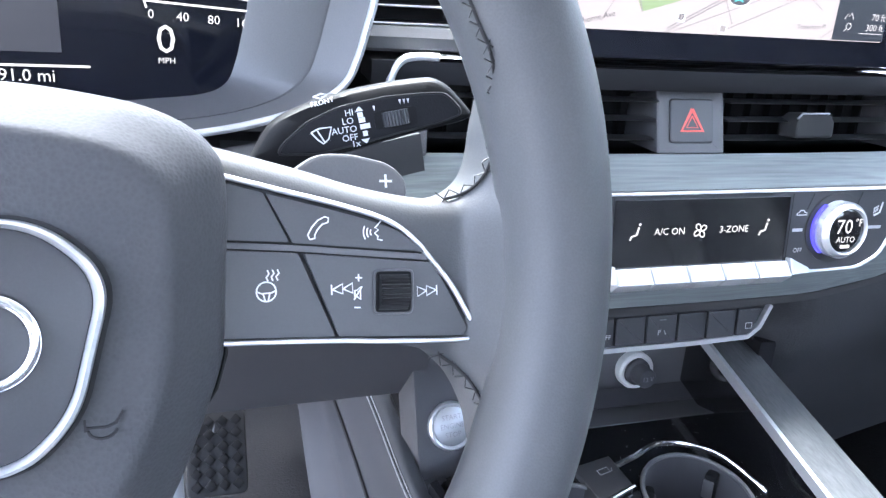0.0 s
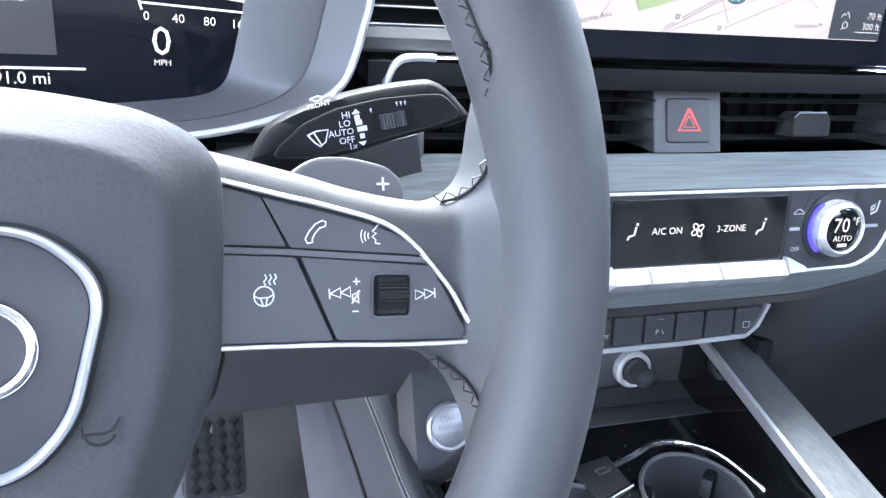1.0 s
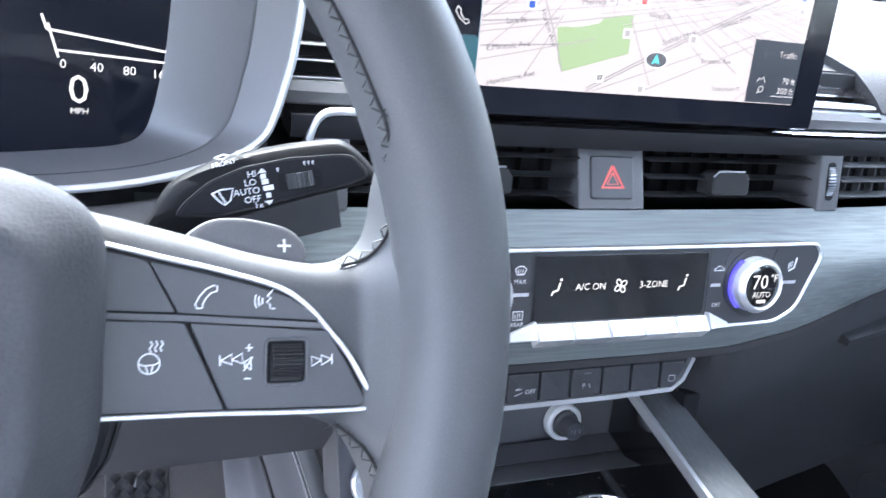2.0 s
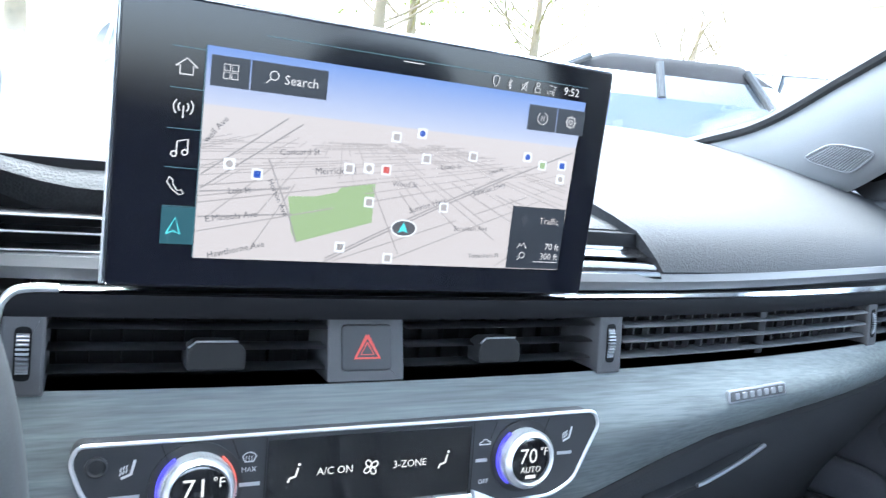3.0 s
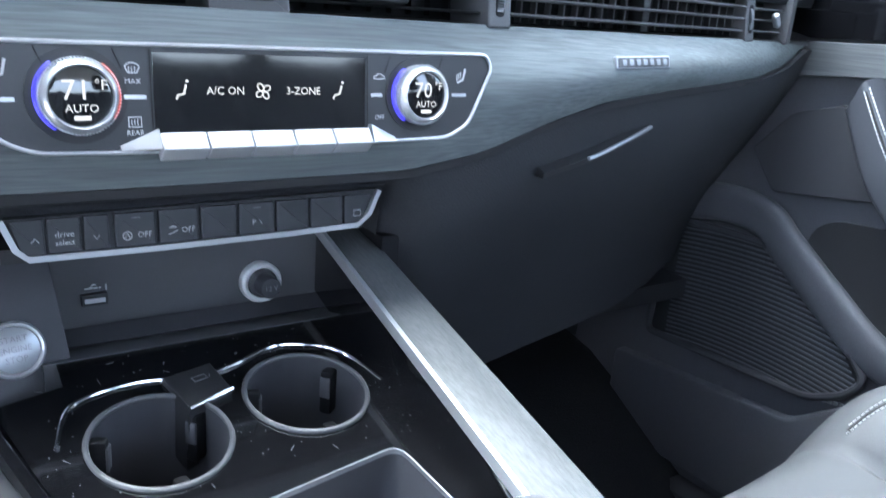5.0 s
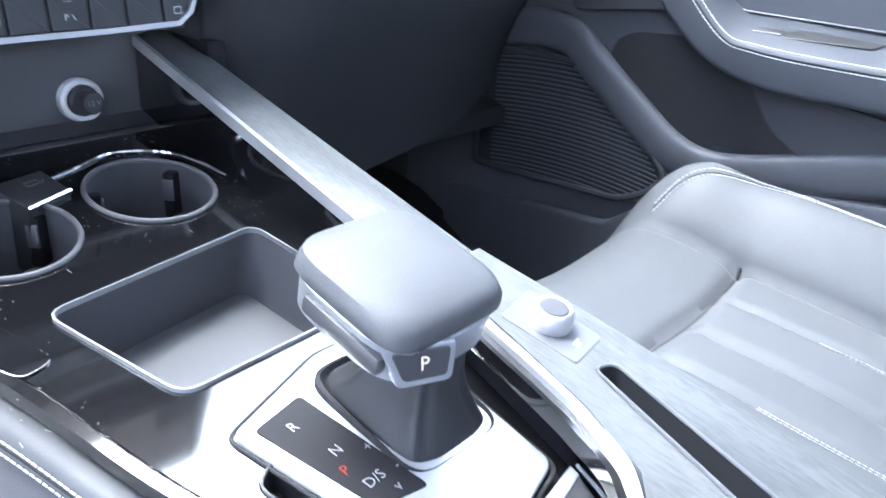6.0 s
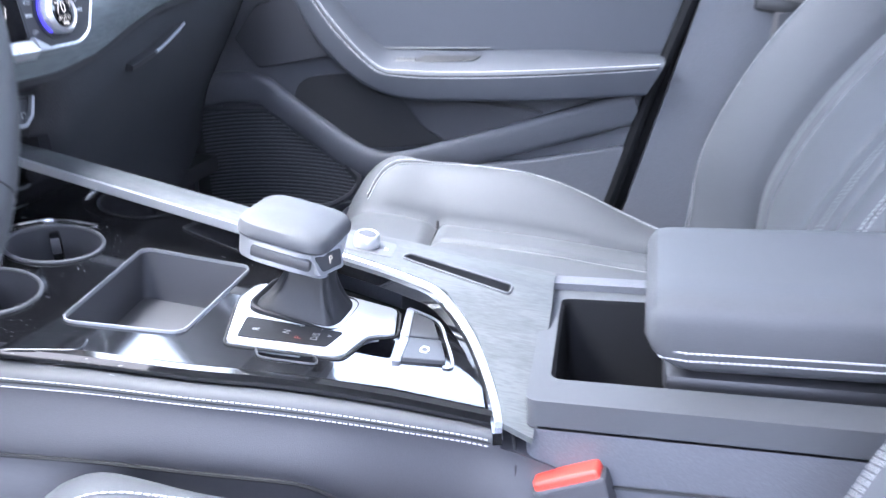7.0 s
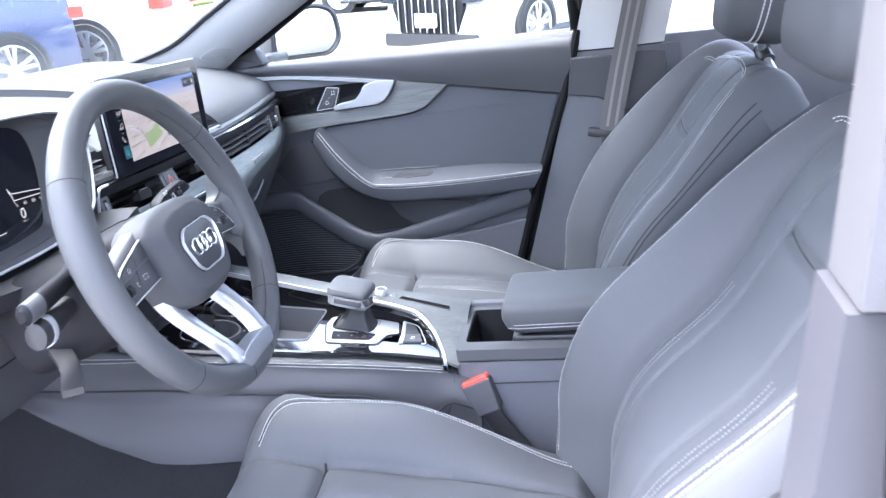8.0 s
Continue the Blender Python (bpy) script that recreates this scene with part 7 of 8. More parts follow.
# dust and fine scratches on the gloss deck
_rng = random.Random(11)
_fl = []
for _ in range(320):
    x_, y_ = _rng.uniform(-0.13, 0.07), _rng.uniform(-0.20, 0.022)
    if any(((x_ - cx_) ** 2 + (y_ - cy_) ** 2) < 0.0385 ** 2 for cx_, cy_ in ((0.019, -0.045), (-0.070, -0.057))) or (-0.085 < x_ < 0.06 and y_ < -0.100) or x_ < -0.140 - 0.30 * y_ * -1 * 0.6 or x_ > 0.070:
        continue
    ln_ = _rng.uniform(0.0005, 0.0011) if _rng.random() < 0.85 else _rng.uniform(0.002, 0.005)
    a_ = _rng.uniform(0, 3.14)
    _fl.append([(x_, y_ * 1.016), (x_ + ln_ * math.cos(a_), y_ * 1.016 + ln_ * math.sin(a_))])
part("deck_dust", strokes(_fl, DK @ pose(0, 0, 0.00005), 0.00035, 0.0001), GREY_PRINT, console, "pale dust flecks on the gloss", kind="stuff")


# ---- front seats ----
def groove(t, at, w):
    return math.exp(-((t - at) / w) ** 2)


LEAN = smooth_path([(-0.572, 0.150, 0), (-0.585, 0.225, 0), (-0.596, 0.310, 0), (-0.634, 0.400, 0), (-0.688, 0.482, 0), (-0.757, 0.556, 0), (-0.826, 0.616, 0), (-0.880, 0.655, 0), (-0.930, 0.683, 0), (-0.975, 0.700, 0)], 10)
_run = [0.0]
for _a, _b in zip(LEAN, LEAN[1:]):
    _run.append(_run[-1] + (_b - _a).length)


def lean_at(d, shift=None):
    """Place (y, z) and forward normal on the backrest's leaning profile, d from 0 at its foot to 1 at its top."""
    at = min(max(d, 0.0), 1.0) * _run[-1]
    k = 0
    while k < len(_run) - 2 and _run[k + 1] < at:
        k += 1
    f = (at - _run[k]) / (_run[k + 1] - _run[k])
    p = LEAN[k].lerp(LEAN[k + 1], f)
    ways = [(LEAN[min(j + 6, len(LEAN) - 1)] - LEAN[max(j - 6, 0)]).normalized() for j in (k, k + 1)]
    t = ways[0].lerp(ways[1], f).normalized()
    return p.x + (shift(p.y) if shift else 0.0), p.y, V(0, t.y, -t.x)


def seat(cx, s, who, head, back_by, shift, soft):
    """A sports seat. s: the side of the door (+1 or -1). head: the headrest's middle (y, z). back_by: how far its cushion is slid back; shift: how its backrest leans; soft: how far the bolster on its west side is worn down."""
    st_ = thing("front_seat", (cx, -0.35, -0.06), "dark grey pleated leather seat, pale stitching, " + who, "car seat", "front seats")
    half = 0.256

    def cushion(u, v, back=False):
        t = 2 * u - 1
        y = -0.080 - back_by - (0.545 - 0.4 * back_by) * v + 0.035 * t * t * (1 - v)
        x = cx + half * t * (0.93 + 0.07 * bump01(v * 3))
        if back:
            return V(cx + half * 0.9 * t, y, 0.07)
        a = abs(t)
        mid = 0.236 - 0.055 * v ** 1.6
        bol = 0.069 * (1 - (1 - min(1.0, max(0.0, (a - 0.52) / 0.32))) ** 1.8) * bump01((v + 0.02) / 0.22) * (1 - bump01((v - 0.47) / 0.48))
        z = mid + bol + 0.008 * bump01((0.30 - v) / 0.12)
        for g in (-0.25, 0.0, 0.25):
            z -= 0.0060 * groove(t, g, 0.018) * bump01((v - 0.30) / 0.05)
        z += 0.003 * (0.5 - math.cos(t * 4 * math.pi) * 0.5) * bump01((0.52 - a) / 0.05) * bump01((v - 0.32) / 0.06)
        z -= 0.010 * groove(a, 0.52, 0.020) * bump01((v - 0.12) / 0.1)
        z -= 0.010 * groove(v, 0.305 - 0.03 * t * t, 0.012) * bump01((0.60 - a) / 0.10)
        z += 0.0009 * math.sin(23 * v + 4 * t) * math.sin(9 * t + 1.3 * cx * 10)
        edge = max(0.0, 1 - a ** 12) ** 0.42 * (1 - (1 - min(1, v / 0.16)) ** 2.6) ** 0.5 * (1 - bump01((v - 0.93) / 0.07) * 0.3)
        return V(x, y, 0.085 + (z - 0.085) * edge)

    part("cushion", solid(lambda u, v: cushion(u, v), lambda u, v: cushion(u, v, True), 110, 90), LEATHER_SEAT, st_, "pleated leather seat cushion", sharp=60)

    def on_cushion(path, lift=0.0008):
        return [cushion((t + 1) / 2, v) + V(0, 0, lift) for t, v in path]

    for e in (1, -1):
        curve = [(p.x, p.y) for p in smooth_path([(e * 0.60, 0.120, 0), (e * 0.72, 0.17, 0), (e * 0.80, 0.30, 0), (e * 0.83, 0.50, 0), (e * 0.82, 0.72, 0), (e * 0.77, 0.92, 0)], 14)]
        for off in (0.0, 0.028):
            part("cushion_stitching", stitches(on_cushion([(t - e * off, v + off * 0.1) for t, v in curve]), 0.0046, 0.0034, 0.0005, (0, 0, 0.0003), 0), THREAD, st_, "pale twin stitching", kind="stuff")
        part("cushion_seam", tube(on_cushion([(t - e * 0.017, v) for t, v in curve], 0.0), 0.0009, 6), SEAM, st_)
        part("cushion_seam", tube(on_cushion([(e * 0.52, 0.30 + 0.68 * k / 40) for k in range(41)], 0.0008), 0.0016, 6), SEAM, st_)
    part("cushion_seam", tube(on_cushion([(-0.54 + 1.08 * k / 40, 0.305 - 0.03 * (-0.54 + 1.08 * k / 40) ** 2) for k in range(41)], 0.0008), 0.0017, 6), SEAM, st_)
    for t in (-0.25, 0.25):
        for o in (-0.006, 0.006):
            part("pleat_stitching", stitches(on_cushion([(t + o, 0.47 + 0.50 * k / 40) for k in range(41)], 0.001), 0.0040, 0.0028, 0.0004), THREAD_SOFT, st_, "pale stitching along a pleat", kind="stuff")

    # backrest along its leaning profile
    def wide(d):
        q = max(0.0, (d - 0.70) / 0.30)
        return 0.266 - 0.012 * d - 0.065 * (1 - math.sqrt(max(0.0, 1 - q ** 2.6)))

    def pleat(d):
        return 0.29 + 0.04 * d

    def flank(d):
        return 0.57 + 0.10 * bump01((d - 0.50) / 0.35)

    def rest(u, v, back=False):
        t = 2 * u - 1
        a = abs(t)
        d = v
        y, z, n_ = lean_at(d, shift)
        o = V(cx + wide(d) * t * (0.97 if back else 1.0), y, z)
        if back:
            return o - n_ * (0.150 + 0.01 * math.sin(math.pi * d) - 0.045 * d)
        rise = 1 - (1 - min(1.0, max(0.0, (a - flank(d)) / (0.91 - flank(d))))) ** 1.7
        deep = 0.080 - 0.052 * bump01((d - 0.42 - 2.2 * soft) / 0.42)
        crest = soft * (1 - 0.80 * bump01((d - 0.58) / 0.38))
        near = bump01((0.30 - t) / 0.60)
        n = -(deep + 0.6 * near * max(0.0, crest - deep)) * (1 - rise) - crest * near * rise - 0.012 * bump01((a - 0.90) / 0.10)
        n += 0.004 * math.cos(math.pi * t / pleat(d) * 0.5) * bump01((pleat(d) - a) / 0.06)
        n -= 0.0075 * groove(a, pleat(d), 0.014) * (1 - bump01((d - 0.93) / 0.05))
        n -= 0.0110 * groove(a, flank(d), 0.020) * (1 - bump01((d - 0.86) / 0.06))
        n -= 0.007 * groove(d, 0.705 + 0.05 * t * t, 0.010) * bump01((pleat(d) - a) / 0.05)
        n += 0.0002 * math.sin(19 * d + 3 * t) * math.sin(8 * t + 13 * cx)
        edge = max(0.0, 1 - a ** 16) ** 0.42 * max(0.0, 1 - max(0, (d - 0.84) / 0.16) ** 3.0) ** 0.45
        return o + n_ * (-0.110 + (n + 0.110) * edge)

    part("backrest", solid(lambda u, v: rest(u, v), lambda u, v: rest(u, v, True), 190, 160), LEATHER_SEAT, st_, "pleated leather backrest with side bolsters", sharp=60)
    nrm = V(0, 0.75, 0.66)

    def on_rest(path, lift=0.0010):
        return [rest((t + 1) / 2, d) + lean_at(d)[2] * lift for t, d in path]

    for e in (1, -1):
        side = [(e * (0.890 - 0.05 * bump01((0.22 - d) / 0.20)), d) for d in [0.07 + 0.79 * k / 80 for k in range(81)]]
        for off in (0.0, 0.030):
            part("backrest_stitching", stitches(on_rest([(t - e * off, d) for t, d in side], 0.0003), 0.0042, 0.0030, 0.00036, (0, 0, 0), 0, nrm), THREAD, st_, "pale twin stitching along the bolster", kind="stuff")
        part("backrest_seam", tube(on_rest([(t - e * 0.015, d) for t, d in side], -0.0002), 0.0008, 6), SEAM, st_)
        for off in (0.976, 0.989):
            part("flank_seam", tube(on_rest([(e * off, d) for d in [0.06 + 0.82 * k / 50 for k in range(51)]], 0.0), 0.0010, 6), SEAM, st_, "dark piping between bolster and side")
        part("backrest_seam", tube(on_rest([(e * pleat(d), d) for d in [0.06 + 0.86 * k / 60 for k in range(61)]], 0.0), 0.0013, 6), SEAM, st_)
        for o in (-0.020, 0.020):
            part("pleat_stitching", stitches(on_rest([(e * (0.43 + 0.04 * d) + o, d) for d in [0.05 + 0.53 * k / 60 for k in range(61)]], 0.0009), 0.0042, 0.0028, 0.00030, (0, 0, 0), 0.0005, nrm), THREAD_SOFT, st_, "pale stitching along a pleat", kind="stuff")
    part("yoke_seam", tube(on_rest([(-0.29 + 0.58 * k / 30, 0.705 + 0.05 * (-0.29 + 0.58 * k / 30) ** 2) for k in range(31)], -0.0002), 0.0012, 6), SEAM, st_)
    for off in (0.0, 0.016):
        part("yoke_stitching", stitches(on_rest([((0.72 - off) * math.cos(q), 0.865 + (0.060 - off * 0.5) * math.sin(q)) for q in [math.pi * k / 60 for k in range(61)]], 0.0020), 0.0042, 0.0030, 0.0005, (0, 0, 0), 0, nrm), THREAD, st_, "pale stitching over the shoulder", kind="stuff")
    # headrest on two posts
    HM = basis((cx, head[0], head[1]), (-1, 0, 0), (0, 0.97, 0.24))

    def hr(w, h, z, e=0.55):
        return [HM @ V(w * math.copysign(abs(math.cos(a)) ** e, math.cos(a)), h * math.copysign(abs(math.sin(a)) ** e, math.sin(a)), z) for a in [2 * math.pi * k / 40 for k in range(40)]]
    hd = part("headrest", loft([hr(0.098, 0.066, -0.058), hr(0.124, 0.084, -0.054), hr(0.133, 0.092, -0.036), hr(0.136, 0.094, 0.0), hr(0.134, 0.092, 0.034), hr(0.124, 0.084, 0.050), hr(0.08, 0.052, 0.058), hr(0.02, 0.014, 0.060)]), LEATHER_SEAT, st_, "padded leather headrest", sharp=60)
    for z in (0.0, 0.009):
        ring = hr(0.1365, 0.0945, z)
        part("headrest_stitching", stitches(ring + ring[:1], 0.0062, 0.0046, 0.0012, (0, 0, 0), 0, (1, 0, 0)), THREAD, hd, "pale twin stitching", kind="stuff")
    ty, tz, tn = lean_at(0.98, shift)
    for x in (-0.055, 0.055):
        a_, b_ = V(cx + x, ty, tz) - tn * 0.075, HM @ V(x, -0.075, -0.01)
        part("headrest_post", tube([a_, b_], 0.007, 14), SATIN, st_, "metal headrest post")
        part("post_sleeve", tube([a_.lerp(b_, 0.30), a_.lerp(b_, 0.55)], 0.013, 14), PLASTIC, st_)
    part("seat_base", slab(cx - 0.20, cx + 0.20, -0.58, -0.14, 0.02, 0.11, 0.02), PLASTIC, st_, "dark plastic seat base")
    for x in (-0.16, 0.16):
        part("seat_rail", slab(cx + x - 0.02, cx + x + 0.02, -0.66, -0.06, -0.06, 0.03, 0.005), PLASTIC_GREY, st_, "metal seat rail")
    hinge = V(cx + s * 0.225, -0.600, 0.170)
    part("hinge_cover", revolve([(0.045, -0.012), (0.045, 0.008), (0.036, 0.014), (0, 0.016)], basis(hinge, (0, 1, 0), (s, 0, 0)), 28), PLASTIC_SOFT, st_, "plastic hinge cover")
    return st_


seat(0.365, 1, "passenger side", (-0.945, 0.772), 0.0, lambda z: 0.026, 0.066)
seat(-0.370, -1, "driver side", (-0.925, 0.802), 0.045, lambda z: -0.034 * bump01((z - 0.38) / 0.16), 0.030)

# ---- belts and buckle ----
buckle = thing("belt_buckle", (-0.085, -0.50, 0.15), "black belt buckle with a red release key", "belt buckle")
bk = basis((-0.085, -0.472, 0.256), (0.0, -0.87, 0.35), (-0.9, -0.25, 0.25))
part("buckle_body", prism([(p.x, p.y) for p in rounded([(-0.020, -0.040), (0.018, -0.040), (0.024, 0.012), (-0.024, 0.012)], 0.004)], bk, 0.022, 0.003), PLASTIC_SOFT, buckle)
part("release_key", prism([(p.x, p.y) for p in rounded([(-0.022, 0.004), (0.021, 0.004), (0.021, 0.0175), (-0.022, 0.0175)], 0.003)], bk @ pose(0, 0, -0.001), 0.020, 0.0025), RED_PLASTIC, buckle, "red release key")
part("buckle_strap", sweep(smooth_path([bk @ V(0, -0.036, -0.010), bk @ V(0.006, -0.075, -0.012), bk @ V(0.020, -0.12, -0.014)]), [(-0.014, -0.004), (0.014, -0.004), (0.014, 0.004), (-0.014, 0.004)], bk.to_3x3() @ V(0, 0, 1)), PLASTIC, buckle, "black buckle stalk")
belt = thing("seat_belt", (0.66, -0.70, 0.4), "grey webbing seat belt hanging on the middle pillar", "seat belt")
part("belt_webbing", sweep(smooth_path([(0.612, -0.785, 0.93), (0.642, -0.752, 0.78), (0.655, -0.712, 0.62), (0.652, -0.685, 0.50), (0.640, -0.672, 0.40), (0.630, -0.650, 0.25), (0.64, -0.62, 0.05)]), [(-0.0012, -0.024), (0.0012, -0.024), (0.0012, 0.024), (-0.0012, 0.024)], (0, -1, 0.1)), WEBBING, belt, "grey belt webbing")
for o in (-0.009, 0.009):
    part("webbing_stripe", sweep(smooth_path([(0.6105, -0.785 + o, 0.93), (0.6405, -0.752 + o, 0.78), (0.6535, -0.712 + o, 0.62), (0.6505, -0.685 + o, 0.50)]), [(-0.0009, -0.003), (0.0009, -0.003), (0.0009, 0.003), (-0.0009, 0.003)], (0, -1, 0.1)), SATIN_CLOTH, belt)
part("belt_guide", rbox(basis((0.658, -0.668, 0.484), (0, -1, -0.20), (-1, 0, 0)), (0.072, 0.020, 0.020), 0.005), PLASTIC, belt, "black belt guide")
part("latch_plate", prism(rect(0.040, 0.05, 0.006), basis((0.645, -0.682, 0.452), (0, -1, 0), (-1, 0, 0.1)), 0.003, 0.0008), PLASTIC_SOFT, belt, "black latch plate")

# ---- passenger door ----
door = thing("door_1", (0.72, -0.15, 0.0), "closed dark front passenger door with wood trim and armrest", "door", kind="structure")


def rear_edge(z):
    return float(np.interp(z, [-0.02, 0.203, 0.362, 0.41, 0.585, 0.72], [-0.37, -0.452, -0.503, -0.522, -0.587, -0.624]))


def door_skin(u, v, x_out=False):
    z = -0.02 + 0.722 * v
    yr = rear_edge(z)
    y = 0.42 + (yr - 0.42) * u
    x = 0.700 + 0.012 * math.sin(math.pi * v) - 0.010 * bump01((v - 0.86) / 0.08) + 0.02 * bump01((v - 0.965) / 0.035)
    return V(x if not x_out else 0.79, y, z)


part("door_panel", solid(lambda u, v: door_skin(u, v), lambda u, v: door_skin(u, v, True), 40, 40), LEATHER_DARK, door, "dark door panel")
DM = basis((0.700, 0, 0), (0, -1, 0), (-1, 0, 0))


def yz(pts, r=0.01):
    return [(p.x, p.y) for p in rounded([(-y, z) for y, z in pts], r)]


UPPER_FOOT = [(0.42, 0.694), (0.18, 0.689), (0.046, 0.679), (-0.065, 0.664), (-0.20, 0.645), (-0.32, 0.624), (-0.46, 0.599), (-0.62, 0.571)]


def upper_foot(y):
    return float(np.interp(-y, [-p[0] for p in UPPER_FOOT], [p[1] for p in UPPER_FOOT]))


def upper_face(u, v):
    y = 0.40 + (rear_edge(0.65) - 0.402) * u
    return V(0.694 - 0.010 * math.sin(math.pi * v) + 0.03 * bump01((v - 0.75) / 0.25), y, upper_foot(y) * (1 - v) + 0.714 * v)


part("upper_panel", solid(upper_face, lambda u, v: V(0.73, upper_face(u, v).y, upper_face(u, v).z), 60, 14), PLASTIC_SOFT, door, "soft grained upper door panel")
part("upper_seam", tube([V(0.691, y, upper_foot(y) - 0.002) for y in [-0.21 - 0.37 * k / 30 for k in range(31)]], 0.0018, 6), SEAM, door)
WOOD_FOOT = [(0.16, 0.540), (0.095, 0.543), (-0.046, 0.555), (-0.189, 0.562), (-0.238, 0.568), (-0.264, 0.577), (-0.292, 0.599), (-0.322, 0.622)]
part("centre_panel", prism(yz([(-0.002, 0.548)] + [(y, z - 0.004) for y, z in WOOD_FOOT[2:]] + [(-0.46, 0.594), (-0.572, 0.574), (-0.520, 0.420), (-0.39, 0.426), (-0.11, 0.432), (-0.06, 0.470)], 0.003), DM @ pose(0, 0, 0.004), 0.012, 0.0016), LEATHER_PANEL, door, "blue-grey leather centre panel")
part("wood_trim", prism(yz(WOOD_FOOT + [(-0.203, 0.642), (-0.189, 0.615), (-0.160, 0.592), (-0.040, 0.587), (0.093, 0.582), (0.16, 0.580)], 0.003), DM @ pose(0, 0, 0.012), 0.016, 0.0012), ASH_DOOR, door, "pale grey open-grained wood door trim")
part("gloss_insert", prism(yz([(0.20, 0.686), (0.046, 0.676), (-0.12, 0.655), (-0.125, 0.636), (-0.113, 0.618), (-0.098, 0.606), (-0.040, 0.590), (0.093, 0.585), (0.16, 0.600)], 0.004), DM @ pose(0, 0, 0.006), 0.012, 0.001), GLOSS, door, "gloss black recess behind the handle")
part("trim_line", sweep(smooth_path([(0.688, 0.215, 0.688), (0.688, 0.177, 0.683), (0.687, 0.046, 0.675), (0.686, -0.065, 0.660), (0.685, -0.198, 0.641)]), [(-0.004, -0.0045), (0.003, -0.0045), (0.004, 0.0), (0.003, 0.0045), (-0.004, 0.0045)], (-1, 0, 0)), SILVER, door, "satin metal strip above the handle")
part("door_handle", prism(yz([(-0.201, 0.644), (-0.192, 0.628), (-0.181, 0.612), (-0.168, 0.600), (-0.150, 0.594), (-0.042, 0.589), (-0.050, 0.602), (-0.098, 0.609), (-0.112, 0.621), (-0.124, 0.640), (-0.16, 0.650)], 0.005), DM @ pose(0, 0, 0.022), 0.018, 0.0016), SILVER, door, "satin metal inner door handle")
lk = part("lock_switch", prism(yz([(-0.032, 0.642), (-0.060, 0.638), (-0.041, 0.597), (0.0, 0.594)], 0.004), DM @ pose(0, 0, 0.013), 0.010, 0.002), BUTTON, door, "black lock switch")
part("switch_frame", tube([DM @ V(x, y, 0.0125) for x, y in yz([(-0.031, 0.644), (-0.062, 0.640), (-0.043, 0.595), (0.003, 0.592)], 0.004)], 0.0011, 6, closed=True, up=(1, 0, 0)), SATIN, lk)
for z in (0.605, 0.627):
    part("lock_sign", strokes([[(0.024 + (z - 0.605) * 0.8, z), (0.031 + (z - 0.605) * 0.8, z), (0.031 + (z - 0.605) * 0.8, z + 0.007), (0.024 + (z - 0.605) * 0.8, z + 0.007), (0.024 + (z - 0.605) * 0.8, z)]], DM @ pose(0, 0, 0.0134), 0.0010), WHITE_PRINT, lk)
# armrest: rises at its front end into a grab handle
ARM_EDGE = smooth_path([(0.660, 0.004, 0.549), (0.652, -0.047, 0.476), (0.648, -0.108, 0.415), (0.648, -0.150, 0.404), (0.648, -0.246, 0.401), (0.648, -0.382, 0.404), (0.656, -0.525, 0.411)], 12)
ARM_FOOT = smooth_path([(0.668, 0.022, 0.512), (0.660, -0.022, 0.438), (0.656, -0.085, 0.384), (0.656, -0.153, 0.361), (0.656, -0.240, 0.358), (0.656, -0.370, 0.359), (0.662, -0.500, 0.366)], 12)
ARM_BACK = smooth_path([(0.700, 0.000, 0.554), (0.700, -0.050, 0.500), (0.700, -0.106, 0.440), (0.700, -0.165, 0.434), (0.700, -0.260, 0.431), (0.700, -0.390, 0.430), (0.700, -0.522, 0.420)], 12)


def arm_ring(a, b, c):
    """Rounded four-cornered section through the armrest."""
    corners = [c, a, b, V(0.702, b.y, b.z + 0.010)]
    out = []
    for k, p in enumerate(corners):
        q0, q1 = corners[k - 1], corners[(k + 1) % 4]
        r = 0.009 if k in (1, 2) else 0.003
        e0, e1 = p + (q0 - p).normalized() * r, p + (q1 - p).normalized() * r
        for f in (0.0, 0.25, 0.5, 0.75, 1.0):
            out.append(e0.lerp(p, f).lerp(p.lerp(e1, f), f))
    return out


part("door_armrest", loft([arm_ring(a, b, c) for a, b, c in zip(ARM_EDGE, ARM_FOOT, ARM_BACK)]), LEATHER_PANEL, door, "padded leather door armrest with stitching")
for f, g in ((0.09, 0.0), (0.0, 0.12)):
    line = [a.lerp(c, f).lerp(b, g) + V(-0.0002, 0, 0.0002) for a, b, c in zip(ARM_EDGE, ARM_FOOT, ARM_BACK)]
    part("armrest_stitching", stitches([p + V(0.0012, 0, -0.0008) for p in line[2:-1]], 0.0050, 0.0038, 0.0009, (0, 0, 0), 0, (-1, 0, 0.5)), THREAD, door, "pale stitching", kind="stuff")
part("armrest_seam", tube([a.lerp(b, 0.05) + V(0.0012, 0, -0.0012) for a, b in zip(ARM_EDGE[2:-1], ARM_FOOT[2:-1])], 0.0010, 6), SEAM, door)
part("window_switch", prism(rounded([(-0.062, -0.010), (0.075, -0.004), (0.085, 0.008), (-0.055, 0.012)], 0.004), basis((0.676, -0.180, 0.4195), (0, -1, 0), (-0.47, 0, 0.88)), 0.004, 0.001), PLASTIC, door, "dark window switch plate")
part("switch_key", prism(rounded([(-0.016, -0.005), (0.016, -0.005), (0.016, 0.005), (-0.016, 0.005)], 0.002), basis((0.674, -0.150, 0.4205), (0, -1, 0.0), (-0.47, 0, 0.88)), 0.006, 0.002), BUTTON, door)
part("shelf_line", tube([V(0.694, -0.105 - 0.17 * k / 12, 0.434 - 0.002 * k / 12) for k in range(13)], 0.0013, 6), PLASTIC_GREY, door, "thin grey line behind the window switch")
